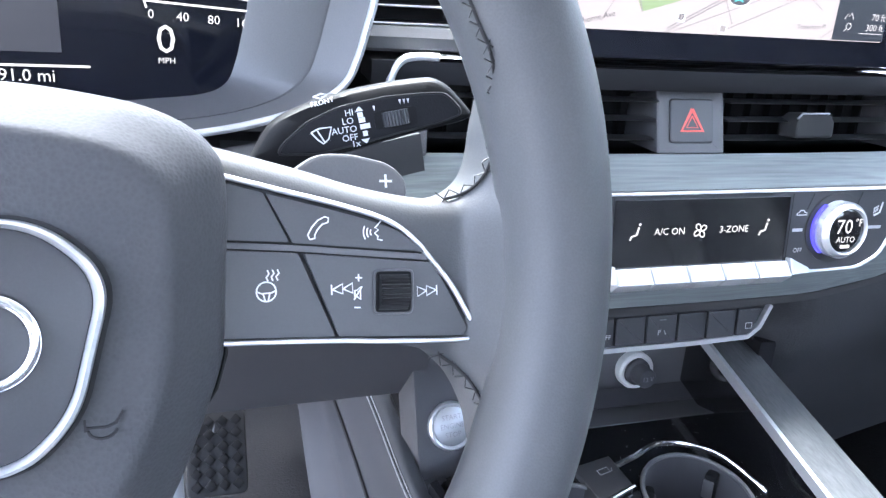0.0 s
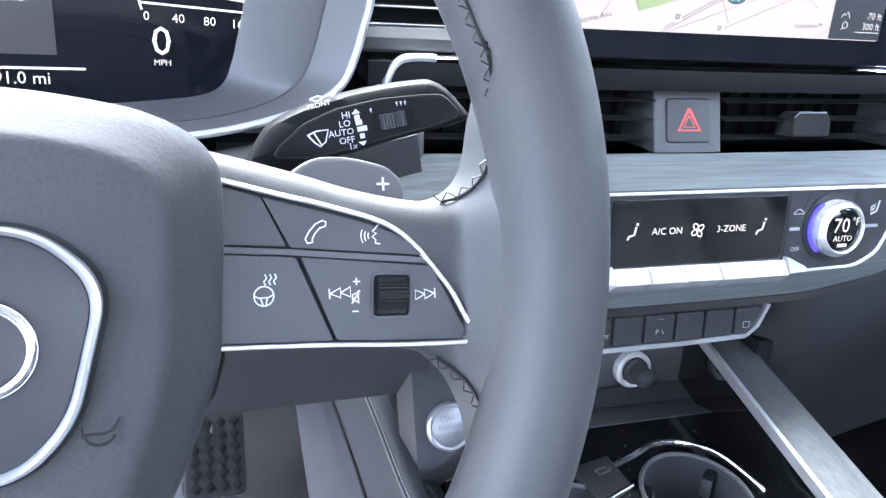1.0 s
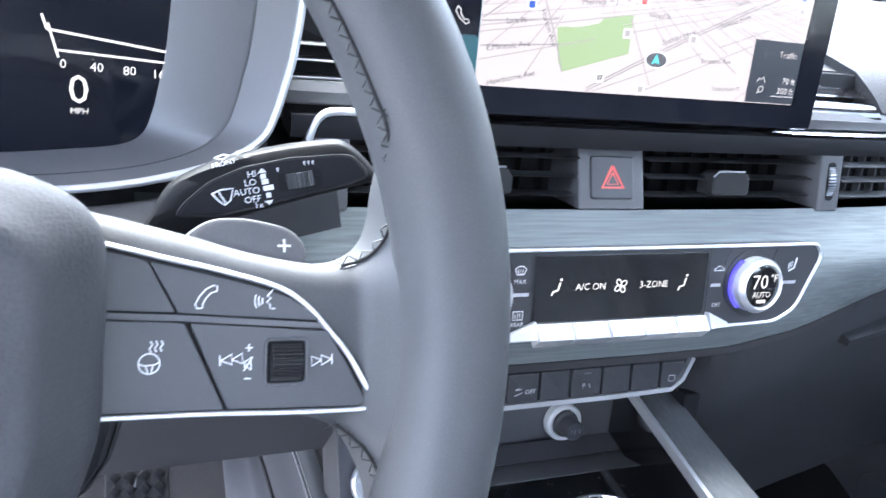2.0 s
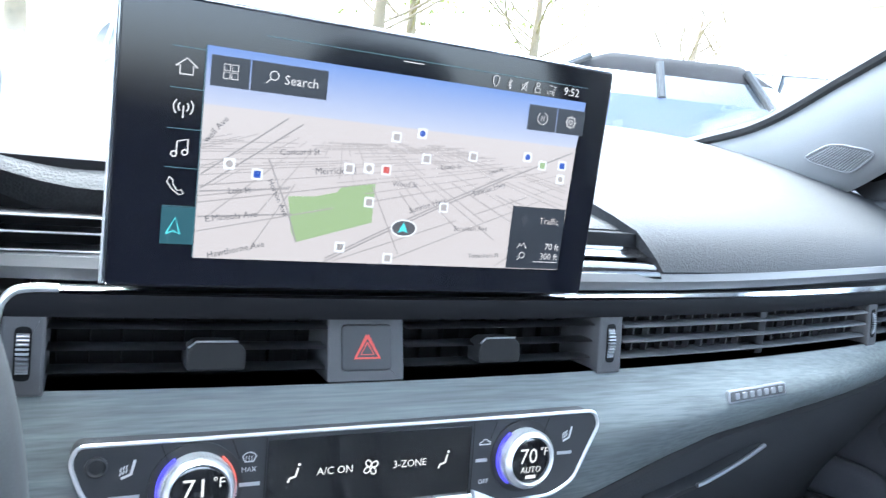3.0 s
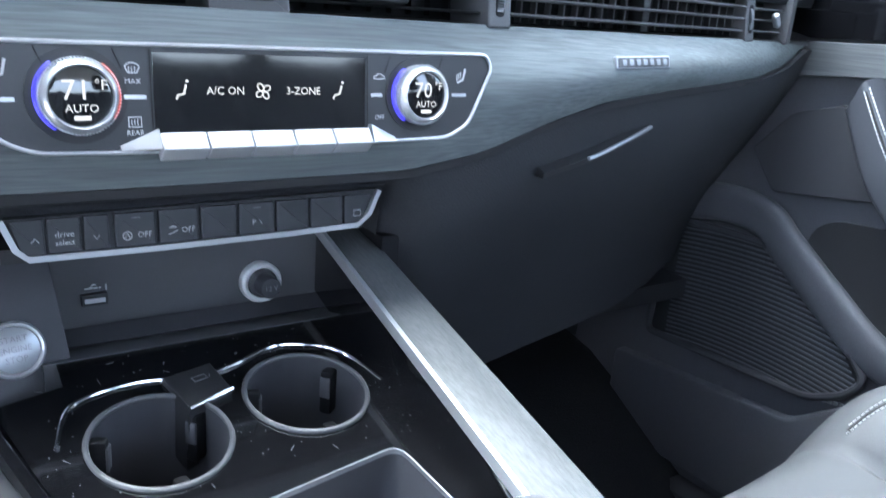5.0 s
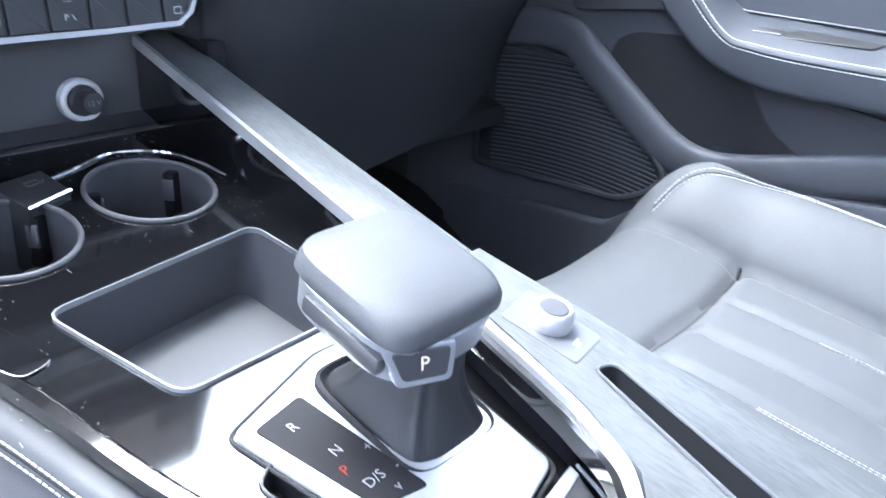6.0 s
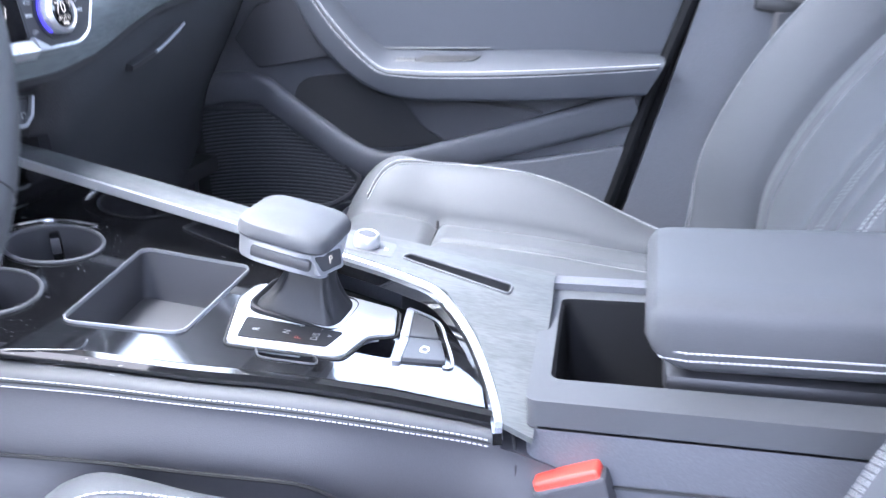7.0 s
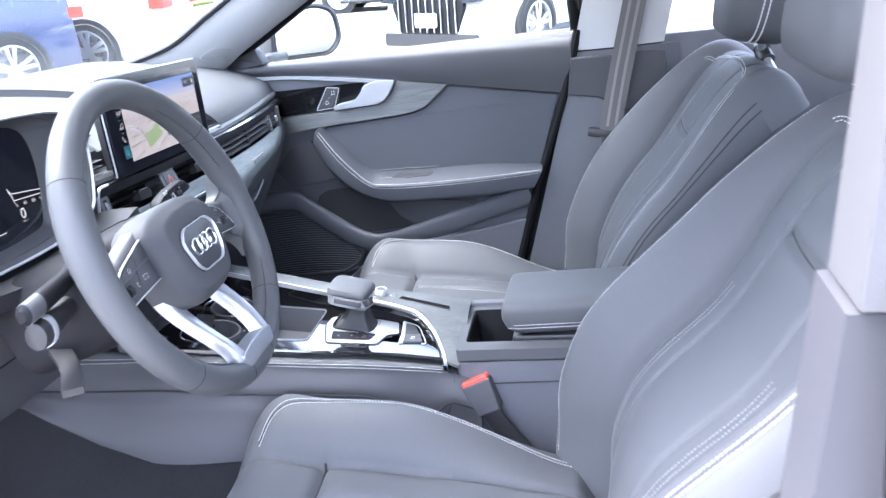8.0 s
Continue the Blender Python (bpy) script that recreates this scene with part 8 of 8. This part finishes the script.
# lower panel: raised border round the speaker, map pocket
part("lower_border", sweep(smooth_path([(0.697, 0.23, 0.363), (0.697, 0.164, 0.376), (0.697, 0.104, 0.371), (0.696, 0.071, 0.347), (0.696, 0.011, 0.303), (0.696, -0.055, 0.260), (0.696, -0.115, 0.248), (0.697, -0.197, 0.265), (0.698, -0.351, 0.307), (0.700, -0.490, 0.346)]), [(0.025 * math.copysign(abs(math.cos(a)) ** 0.6, math.cos(a)), 0.011 * math.copysign(abs(math.sin(a)) ** 0.7, math.sin(a))) for a in [2 * math.pi * k / 16 for k in range(16)]], (1, 0, 0.2)), LEATHER_DARK, door, "moulded border of the door pocket")
# no real hollow: the pocket's shade is the dark colour of a flat plate
part("pocket_shade", prism(yz([(0.050, 0.349), (0.041, 0.378), (0.019, 0.391), (-0.071, 0.398), (-0.15, 0.375), (-0.30, 0.348), (-0.350, 0.339), (-0.368, 0.320), (-0.294, 0.303), (-0.177, 0.283), (-0.060, 0.276), (0.010, 0.317)], 0.012), DM @ pose(0, 0, 0.0015), 0.006, 0.001), PLASTIC, door, "flat dark plate standing for the shaded door pocket")
part("pocket_flap", prism(yz([(-0.128, 0.366), (-0.30, 0.346), (-0.346, 0.337), (-0.360, 0.321), (-0.290, 0.305), (-0.208, 0.286), (-0.165, 0.312)], 0.010), DM @ pose(0, 0, 0.006), 0.008, 0.003), PLASTIC_SOFT, door)
part("lower_panel", prism(yz([(-0.09, 0.232), (-0.22, 0.252), (-0.33, 0.262), (-0.478, 0.290), (-0.455, 0.22), (-0.375, -0.005), (0.30, -0.005), (0.30, 0.12), (0.02, 0.14), (-0.06, 0.20)], 0.012), DM @ pose(0, 0, 0.010), 0.014, 0.004), LEATHER_DARK, door)
part("front_plate", prism(yz([(0.036, 0.519), (0.096, 0.501), (0.139, 0.452), (0.102, 0.405), (-0.038, 0.424), (-0.015, 0.470)], 0.006), DM @ pose(0, 0, 0.006), 0.008, 0.002), PLASTIC_SOFT, door, "dark plate ahead of the armrest")
GR = [(0.24, 0.338), (0.10, 0.342), (0.040, 0.330), (-0.058, 0.226), (-0.040, 0.200), (0.002, 0.178), (0.25, 0.168)]
part("speaker_grille", prism(yz(GR, 0.014), DM @ pose(0, 0, 0.003), 0.008, 0.001), PLASTIC, door, "black speaker grille with fine curved ribs")
part("grille_border", tube([DM @ V(x, y, 0.006) for x, y in yz(GR, 0.014)], 0.0050, 8, closed=True, up=(1, 0, 0)), PLASTIC_SOFT, door)
ribs = []
for k in range(26):
    z = 0.182 + 0.0062 * k
    y1 = float(np.interp(z, [0.16, 0.200, 0.226, 0.335], [0.02, -0.036, -0.053, 0.036]))
    ribs.append([(-y, z + 0.020 * ((y - 0.09) / 0.12) ** 2 * -1 * 0.4) for y in [0.22 + (y1 + 0.004 - 0.22) * q / 12 for q in range(13)]])
part("grille_ribs", strokes(ribs, DM @ pose(0, 0, 0.003), 0.0022, 0.0016), LEATHER_DARK, door, kind="stuff")
part("speaker_plate", merge([prism(rect(0.0052, 0.0042, 0.0008, cx=0.004 + 0.0068 * k, cy=0.181 + 0.0012 * k), DM @ pose(0, 0, 0.0060), 0.002, 0) for k in range(8)]), GREY_PRINT, door, "small bright bars of a maker's plate")
part("mirror_sail", prism(yz([(0.20, 0.705), (0.115, 0.712), (0.135, 0.752), (0.29, 0.800), (0.32, 0.77)], 0.006), DM @ pose(0, 0, 0.010), 0.04, 0.004), PLASTIC_SOFT, door, "black triangle at the mirror")
part("window_frame", tube(smooth_path([(0.700, 0.20, 0.735), (0.690, 0.10, 0.780), (0.675, -0.05, 0.858), (0.645, -0.24, 0.945), (0.625, -0.42, 0.992), (0.635, -0.585, 0.965), (0.700, -0.622, 0.715)]), 0.013, 10), RUBBER, door, "black window frame")
def side_pane(u, v, x_=0.0):
    lo_ = V(0.716, 0.24 - 0.86 * u, 0.712)
    hi_ = V(float(np.interp(u, [0, 0.16, 0.34, 0.56, 0.77, 0.96, 1.0], [0.702, 0.690, 0.675, 0.645, 0.628, 0.636, 0.640])), 0.21 - 0.80 * u, float(np.interp(u, [0, 0.16, 0.34, 0.56, 0.77, 0.96, 1.0], [0.735, 0.785, 0.862, 0.948, 0.992, 0.970, 0.955])))
    return lo_.lerp(hi_, v) + V(x_, 0, 0)


part("window_pane", solid(lambda u, v: side_pane(u, v), lambda u, v: side_pane(u, v, 0.004), 24, 4), PANE, door, "clear side window glass")
part("door_gap", tube([(0.694, rear_edge(z) - 0.003, z) for z in [-0.02 + 0.73 * k / 30 for k in range(31)]], 0.0095, 8), RUBBER, door, "black rubber seal at the door's edge")

# ---- outside ----
GRASS = mat("spring_grass", (0.14, 0.17, 0.035), 0.9, grain=40, bump=0.6, spread=0.4, blotch=0.6)
# asphalt lightened so the ground throws fill light on to doors and headliner
ASPHALT = mat("bounce_pale_ground", (0.21, 0.21, 0.205), 0.85, grain=120, bump=0.5, spread=0.3, blotch=0.8)
BARK = mat("bark", (0.16, 0.12, 0.09), 0.9, grain=30, bump=0.8, spread=0.4)
LEAF = mat("young_leaves", (0.16, 0.17, 0.05), 0.7, spread=0.4, grain=8)
PAINT_WHITE = mat("white_car_paint", (0.50, 0.50, 0.50), 0.25, coat=1.0, spread=0.02)
PAINT_BLUE = mat("blue_car_paint", (0.030, 0.046, 0.125), 0.25, coat=1.0, spread=0.05)
PAINT_GREY = mat("grey_car_paint", (0.30, 0.32, 0.34), 0.25, metal=0.3, coat=1.0, spread=0.05)
CAR_GLASS = mat("car_window_glass", (0.03, 0.035, 0.04), 0.05, coat=1.0, spread=0.05)
SOFT_TOP = mat("dark_soft_top", (0.012, 0.012, 0.014), 0.9, spec=0.1)
TYRE = mat("tyre_rubber", (0.02, 0.02, 0.02), 0.8)
ALLOY = mat("alloy_wheel", (0.5, 0.5, 0.52), 0.3, metal=0.9)
PALE_WALL = mat("pale_render", (0.62, 0.62, 0.60), 0.9, spread=0.06, grain=20)
structure("ground", prism([(-400, -400), (400, -400), (400, 400), (-400, 400)], GROUND, 0.5), ASPHALT, "car park ground, made pale to bounce light into the cabin", "ground")
structure("lawn", prism([(-120, 11.5), (3.0, 11.0), (60, 14.5), (120, 14.5), (120, 60), (-120, 60)], GROUND @ pose(0, 0, 0.10), 0.3, 0.0), GRASS, "bright spring grass beyond the car park", "lawn")


def parked_car(x, y, turn_, length, height, paint, label, roof=None, wagon=0.0, belt=0.60):
    m = GROUND @ pose(x, y, 0, 0, 0, turn_)
    c = thing("parked_car", m.translation, label, "car", "parked cars")
    hw, hl = 0.92, length / 2
    belt_z = height * belt

    def sec(z, w, l0, l1):
        return [m @ V(l, sgn_w, z) for l, sgn_w in [(l1 * 0.96, -w * 0.80), (l1, -w * 0.45), (l1, w * 0.45), (l1 * 0.96, w * 0.80), (l1 * 0.75, w), (l0 * 0.75, w), (l0 * 0.96, w * 0.85), (l0, w * 0.5), (l0, -w * 0.5), (l0 * 0.96, -w * 0.85), (l0 * 0.75, -w), (l1 * 0.75, -w)]]
    part("body", loft([sec(0.22, hw * 0.93, -hl * 0.97, hl * 0.97), sec(0.30, hw, -hl, hl), sec(0.55, hw * 1.01, -hl, hl * 1.0), sec(belt_z * 0.88, hw * 0.99, -hl * 0.99, hl * 0.96), sec(belt_z, hw * 0.94, -hl * 0.97, hl * 0.90)]), paint, c, "painted car body")
    r0, r1 = -hl * (0.55 + 0.35 * wagon), hl * 0.40
    cab = [sec(belt_z - 0.01, hw * 0.93, -hl * (0.80 + 0.12 * wagon), hl * 0.52), sec(belt_z + (height - belt_z) * 0.55, hw * 0.80, (-hl * (0.80 + 0.12 * wagon) + r0) / 2, (hl * 0.52 + r1 * 0.65) / 2), sec(height - 0.05, hw * 0.70, r0, r1 * 0.45), sec(height, hw * 0.58, r0 * 0.94, r1 * 0.30)]
    part("cabin_glass", loft(cab[:3]), CAR_GLASS, c, "dark car windows")
    if roof:
        part("roof", loft([[a.lerp(b, 0.05) + V(0, 0, 0.004) for a, b in zip(cab[1], cab[2])]] + [[p + V(0, 0, 0.012) for p in r_] for r_ in (cab[2], cab[3])]), roof, c, "dark fabric soft top")
    else:
        part("roof", loft([sec(height - 0.07, hw * 0.73, r0 * 1.02, r1 * 0.50), cab[2], cab[3]]), paint, c)
    for sx in (-1, 1):
        for a, b in ((0.50, 0.22), (-0.12, -0.10), (-0.62 - 0.2 * wagon, -0.50 - 0.3 * wagon)):
            part("window_post", tube([m @ V(hl * a, sx * hw * 0.94, belt_z), m @ V(hl * b, sx * hw * 0.735, height - 0.05)], 0.045, 8), paint if roof is None else PLASTIC, c)
        part("side_sill", tube([m @ V(-hl * 0.6, sx * hw * 0.98, 0.25), m @ V(hl * 0.6, sx * hw * 0.98, 0.25)], 0.06, 8), PLASTIC, c)
        for px_ in (-0.60, 0.62):
            wm = m @ pose(hl * px_, sx * hw * 0.96, 0.35, 90 * sx * -1, 0, 0)
            part("wheel_arch", revolve([(0.40, -0.12), (0.40, 0.045), (0.36, 0.05)], wm, 24), PLASTIC, c)
            wh = part("wheel", revolve([(0.35, -0.11), (0.355, 0.03), (0.33, 0.065), (0.255, 0.065), (0.25, 0.03), (0.0, 0.03)], wm, 32), TYRE, c, "tyre on an alloy wheel")
            part("wheel_rim", merge([revolve([(0.262, 0.03), (0.262, 0.068), (0.245, 0.072), (0.235, 0.05)], wm, 32), revolve([(0.06, 0.03), (0.06, 0.066), (0.0, 0.07)], wm, 16)] + [rbox(wm @ pose(0.15 * math.cos(a), 0.15 * math.sin(a), 0.054, 0, 0, math.degrees(a)), (0.21, 0.045, 0.02), 0.004) for a in [2 * math.pi * q / 10 + (0.12 if q % 2 else -0.12) for q in range(10)]]), ALLOY, wh)
        part("headlight", loft([[m @ V(hl * (0.97 - 0.03 * t), sx * hw * w_, z) for w_, z in ((0.52, 0.66), (0.82, 0.68), (0.84, 0.78), (0.54, 0.75))] for t in (-1.0, 1.5)]), CAR_GLASS, c, "dark glazed headlight")
        part("tail_light", loft([[m @ V(-hl * (0.985 - 0.03 * t), sx * hw * w_, z) for w_, z in ((0.45, 0.80), (0.86, 0.80), (0.86, 0.92), (0.45, 0.92))] for t in (-1.0, 1.5)]), RED_PLASTIC, c, "red tail light")
        part("wing_mirror", rbox(m @ pose(hl * 0.36, sx * (hw + 0.10), belt_z + 0.08), (0.10, 0.20, 0.14), 0.03), paint, c)
    gm = m @ basis((hl * 1.002, 0, 0.58), (0, 1, 0), (1, 0, 0))
    part("front_grille", prism([(p.x, p.y) for p in rounded([(-0.50, 0.16), (0.50, 0.16), (0.56, 0.05), (0.44, -0.26), (-0.44, -0.26), (-0.56, 0.05)], 0.04)], gm, 0.05, 0.01), RUBBER, c, "black radiator grille")
    part("grille_bars", merge([rbox(gm @ pose(-0.44 + 0.11 * k, -0.05, 0.012), (0.014, 0.38, 0.02), 0.003) for k in range(9)]), ALLOY, c)
    part("number_plate", prism(rect(0.34, 0.16, 0.02), gm @ pose(0, -0.10, 0.035), 0.01), PALE_WALL, c, "blank pale number plate")
    part("lower_intake", prism(rect(1.45, 0.16, 0.05), gm @ pose(0, -0.33, 0.0), 0.05, 0.01), PLASTIC, c)
    return c


parked_car(10.34, 0.24, 150, 4.7, 1.66, PAINT_WHITE, "white parked sport utility vehicle with a dark grille", wagon=1.0)
parked_car(8.55, 7.15, 100, 4.7, 1.66, PAINT_WHITE, "white parked sport utility vehicle", wagon=1.0)
parked_car(12.8, 12.6, 12, 4.6, 1.60, PAINT_WHITE, "white parked estate car", wagon=1.0)
parked_car(5.75, 7.0, 150, 4.5, 1.55, PAINT_BLUE, "blue convertible with a dark soft top", roof=SOFT_TOP, belt=0.74)
parked_car(2.6, 20.0, 4, 4.5, 1.5, PAINT_GREY, "grey parked car beyond the grass", wagon=0.3)
parked_car(18.0, 4.0, 95, 4.5, 1.5, PAINT_WHITE, "white parked car beyond the others", wagon=0.5)


def tree(x, y, h, leafy, seed, lean=0.0):
    rng = random.Random(seed)
    base = GROUND @ V(x, y, 0)
    t = thing("tree", base, "roadside tree in young leaf" if leafy else "bare spring tree with thin branches", "tree", "trees")
    trunk = [base + V(lean * k * h / 12, 0.02 * math.sin(k), h * 0.62 * k / 6) for k in range(7)]
    r0 = 0.022 * h + 0.05
    rings = []
    for k, p in enumerate(trunk):
        r = r0 * (1 - 0.75 * k / 6)
        rings.append([p + V(r * math.cos(a), r * math.sin(a), 0) for a in [2 * math.pi * q / 10 for q in range(10)]])
    limbs, tips = [loft(rings)], []
    for k in range(16):
        f = 0.35 + 0.6 * k / 15
        i = min(int(f * 6), 5)
        p = trunk[i].lerp(trunk[i + 1], f * 6 - i)
        a = rng.uniform(0, 2 * math.pi)
        ln = h * rng.uniform(0.22, 0.38) * (1.15 - 0.5 * f)
        q1 = p + V(math.cos(a) * ln * 0.5, math.sin(a) * ln * 0.5, ln * 0.35)
        q2 = p + V(math.cos(a + 0.3) * ln * 0.9, math.sin(a + 0.3) * ln * 0.9, ln * rng.uniform(0.7, 1.1))
        limbs.append(tube(smooth_path([p, q1, q2], 4), r0 * 0.16, 5))
        tips += [q1, q2, p.lerp(q2, 0.75)]
        for w in range(4):
            b = a + rng.uniform(-1.2, 1.2)
            s_ = q1.lerp(q2, rng.random())
            e_ = s_ + V(math.cos(b) * ln * 0.4, math.sin(b) * ln * 0.4, ln * rng.uniform(0.1, 0.5))
            limbs.append(tube([s_, s_.lerp(e_, 0.5) + V(0, 0, 0.04), e_], r0 * 0.05, 4))
            tips.append(e_)
    part("trunk", merge(limbs), BARK, t, "grey-brown trunk and limbs")
    if leafy:
        bm = bmesh.new()
        for p in tips:
            for _ in range(int(26 * leafy)):
                c = p + V(rng.gauss(0, 0.045 * h), rng.gauss(0, 0.045 * h), rng.gauss(0, 0.035 * h))
                s_ = rng.uniform(0.05, 0.11)
                ax = Euler((rng.uniform(0, 6), rng.uniform(0, 6), 0)).to_matrix()
                vs = [bm.verts.new(c + ax @ V(*q) * s_) for q in ((-1, 0, 0), (0, -0.6, 0.1), (1, 0, 0), (0, 0.6, 0.1))]
                bm.faces.new(vs)
        part("crown", bm, LEAF, t, "sparse yellow-green young leaves", kind="stuff")
    return t


tree(-0.6, 17.0, 9.0, 0.5, 1)
tree(8.2, 21.0, 9.5, 1.0, 2)
tree(10.5, 24.0, 9.0, 0.7, 3)
tree(14.0, 22.0, 8.0, 0.25, 4)
tree(17.5, 19.0, 6.0, 0, 5, 0.2)
tree(19.5, 18.0, 6.5, 0, 6)
tree(3.5, 26.0, 10.0, 0.6, 7)
tree(-6.0, 24.0, 9.0, 0.6, 8)
house = thing("building", GROUND @ V(30, 10, 0), "pale low building beyond the parked cars", "building")
part("wall", prism([(-9, -14), (9, -14), (9, 14), (-9, 14)], GROUND @ pose(34, 8, 5.0), 5.0, 0.0), PALE_WALL, house)
part("roof", prism([(-9.4, -14.4), (9.4, -14.4), (9.4, 14.4), (-9.4, 14.4)], GROUND @ pose(34, 8, 5.4), 0.4, 0.1), PAINT_GREY, house)
for k in range(5):
    w_ = part("window", prism(rect(3.2, 1.8, 0.05), GROUND @ basis((24.98, -3.5 + 5.0 * k, 2.2), (0, -1, 0), (-1, 0, 0)), 0.15), CAR_GLASS, house, "dark window")
    part("window_frame", tube([GROUND @ basis((24.95, -3.5 + 5.0 * k, 2.2), (0, -1, 0), (-1, 0, 0)) @ V(x, y, 0) for x, y in ((-1.6, -0.9), (1.6, -0.9), (1.6, 0.9), (-1.6, 0.9))], 0.06, 6, closed=True, up=(1, 0, 0)), PLASTIC_GREY, w_)

PYLON = mat("pale_blue_grey_panel", (0.62, 0.66, 0.68), 0.5, spread=0.04, grain=5)
pylon = thing("sign_pylon", GROUND @ V(16.1, 14.0, 0), "tall pale panel sign beyond the parked cars", "sign")
_pm = GROUND @ basis((16.1, 14.0, 0), (0.75, -0.66, 0), (-0.66, -0.75, 0))
part("sign_panel", rbox(_pm @ pose(0, 4.6, 0), (2.9, 9.2, 0.5), 0.06), PYLON, pylon)
part("sign_edge", rbox(_pm @ pose(1.55, 4.6, -0.1), (0.28, 9.2, 0.6), 0.04), PAINT_GREY, pylon)
for _r in range(3):
    part("sign_bar", rbox(_pm @ pose(-0.5, 2.6 + 0.38 * _r, 0.27), (1.1 - 0.15 * _r, 0.16, 0.03), 0.01), PAINT_GREY, pylon, "plain bar of a sign")

# exterior mirror of the passenger door
mirror = thing("door_mirror", (0.92, 0.13, 0.70), "exterior door mirror with dark housing", "door mirror")
mm_ = basis((0.955, 0.105, 0.768), (0.86, -0.51, 0), (-0.51, -0.86, 0.05))
MO = [(p.x, p.y) for p in rounded([(-0.110, -0.058), (0.080, -0.066), (0.122, -0.030), (0.115, 0.045), (0.06, 0.064), (-0.095, 0.055)], 0.03)]
part("mirror_shell", loft([[mm_ @ V(x * q, y * q, z) for x, y in MO] for q, z in ((0.95, -0.001), (1.0, 0.004), (1.08, 0.002), (1.12, -0.012), (1.08, -0.05), (0.85, -0.09), (0.4, -0.105))]), PLASTIC, mirror, "dark mirror housing")
part("mirror_glass", prism([(x * 0.92, y * 0.90) for x, y in MO], mm_ @ pose(0, 0, 0.002), 0.004), mat("mirror_silver", (0.9, 0.9, 0.9), 0.02, metal=1.0, spread=0.01), mirror, "silvered mirror glass")
part("mirror_arm", rbox(pose(0.84, 0.16, 0.715), (0.14, 0.05, 0.03), 0.01), PLASTIC, mirror)

# ---- pedals and floor mat ----
pedal = thing("brake_pedal", (-0.256, 0.36, 0.10), "black brake pedal with a checkered rubber pad", "pedal")
pm_ = basis((-0.269, 0.345, 0.180), (1, 0, 0), (0, -0.86, 0.5))
part("pedal_plate", prism(rect(0.062, 0.088, 0.008), pm_, 0.010, 0.002), SEAM, pedal)
part("pedal_studs", merge([rbox(pm_ @ pose(-0.021 + 0.014 * i, -0.033 + 0.0132 * j, 0.001, 0, 0, 45), (0.0088, 0.0088, 0.002), 0.0006) for i in range(4) for j in range(6)]), RUBBER, pedal, "raised rubber studs")
part("pedal_arm", tube([pm_ @ V(0, 0.02, -0.008), V(-0.25, 0.45, 0.30), V(-0.25, 0.52, 0.42)], 0.010, 8), PLASTIC, pedal)
floor_mat = thing("floor_mat", (-0.40, 0.0, -0.06), "dark pile floor mat in the driver's footwell", "floor mat")
part("mat_pile", solid(lambda u, v: V(-0.62 + 0.42 * u, 0.24 - 0.42 * v, -0.045 + 0.10 * bump01((0.12 - v) / 0.4)), lambda u, v: V(-0.62 + 0.42 * u, 0.24 - 0.42 * v, -0.058 + 0.10 * bump01((0.12 - v) / 0.4)), 16, 24), MAT_FLOOR, floor_mat)
part("mat_edge", tube([V(-0.62, -0.18, -0.048), V(-0.20, -0.18, -0.048), V(-0.20, 0.10, -0.045)], 0.006, 6), RUBBER, floor_mat)
part("mat_pile_passenger", solid(lambda u, v: V(0.17 + 0.46 * u, 0.26 - 0.36 * v, -0.045 + 0.08 * bump01((0.2 - v) / 0.4)), lambda u, v: V(0.17 + 0.46 * u, 0.26 - 0.36 * v, -0.058 + 0.08 * bump01((0.2 - v) / 0.4)), 12, 16), MAT_FLOOR, thing("floor_mat", (0.40, 0.0, -0.06), "dark pile floor mat in the passenger footwell", "floor mat"))
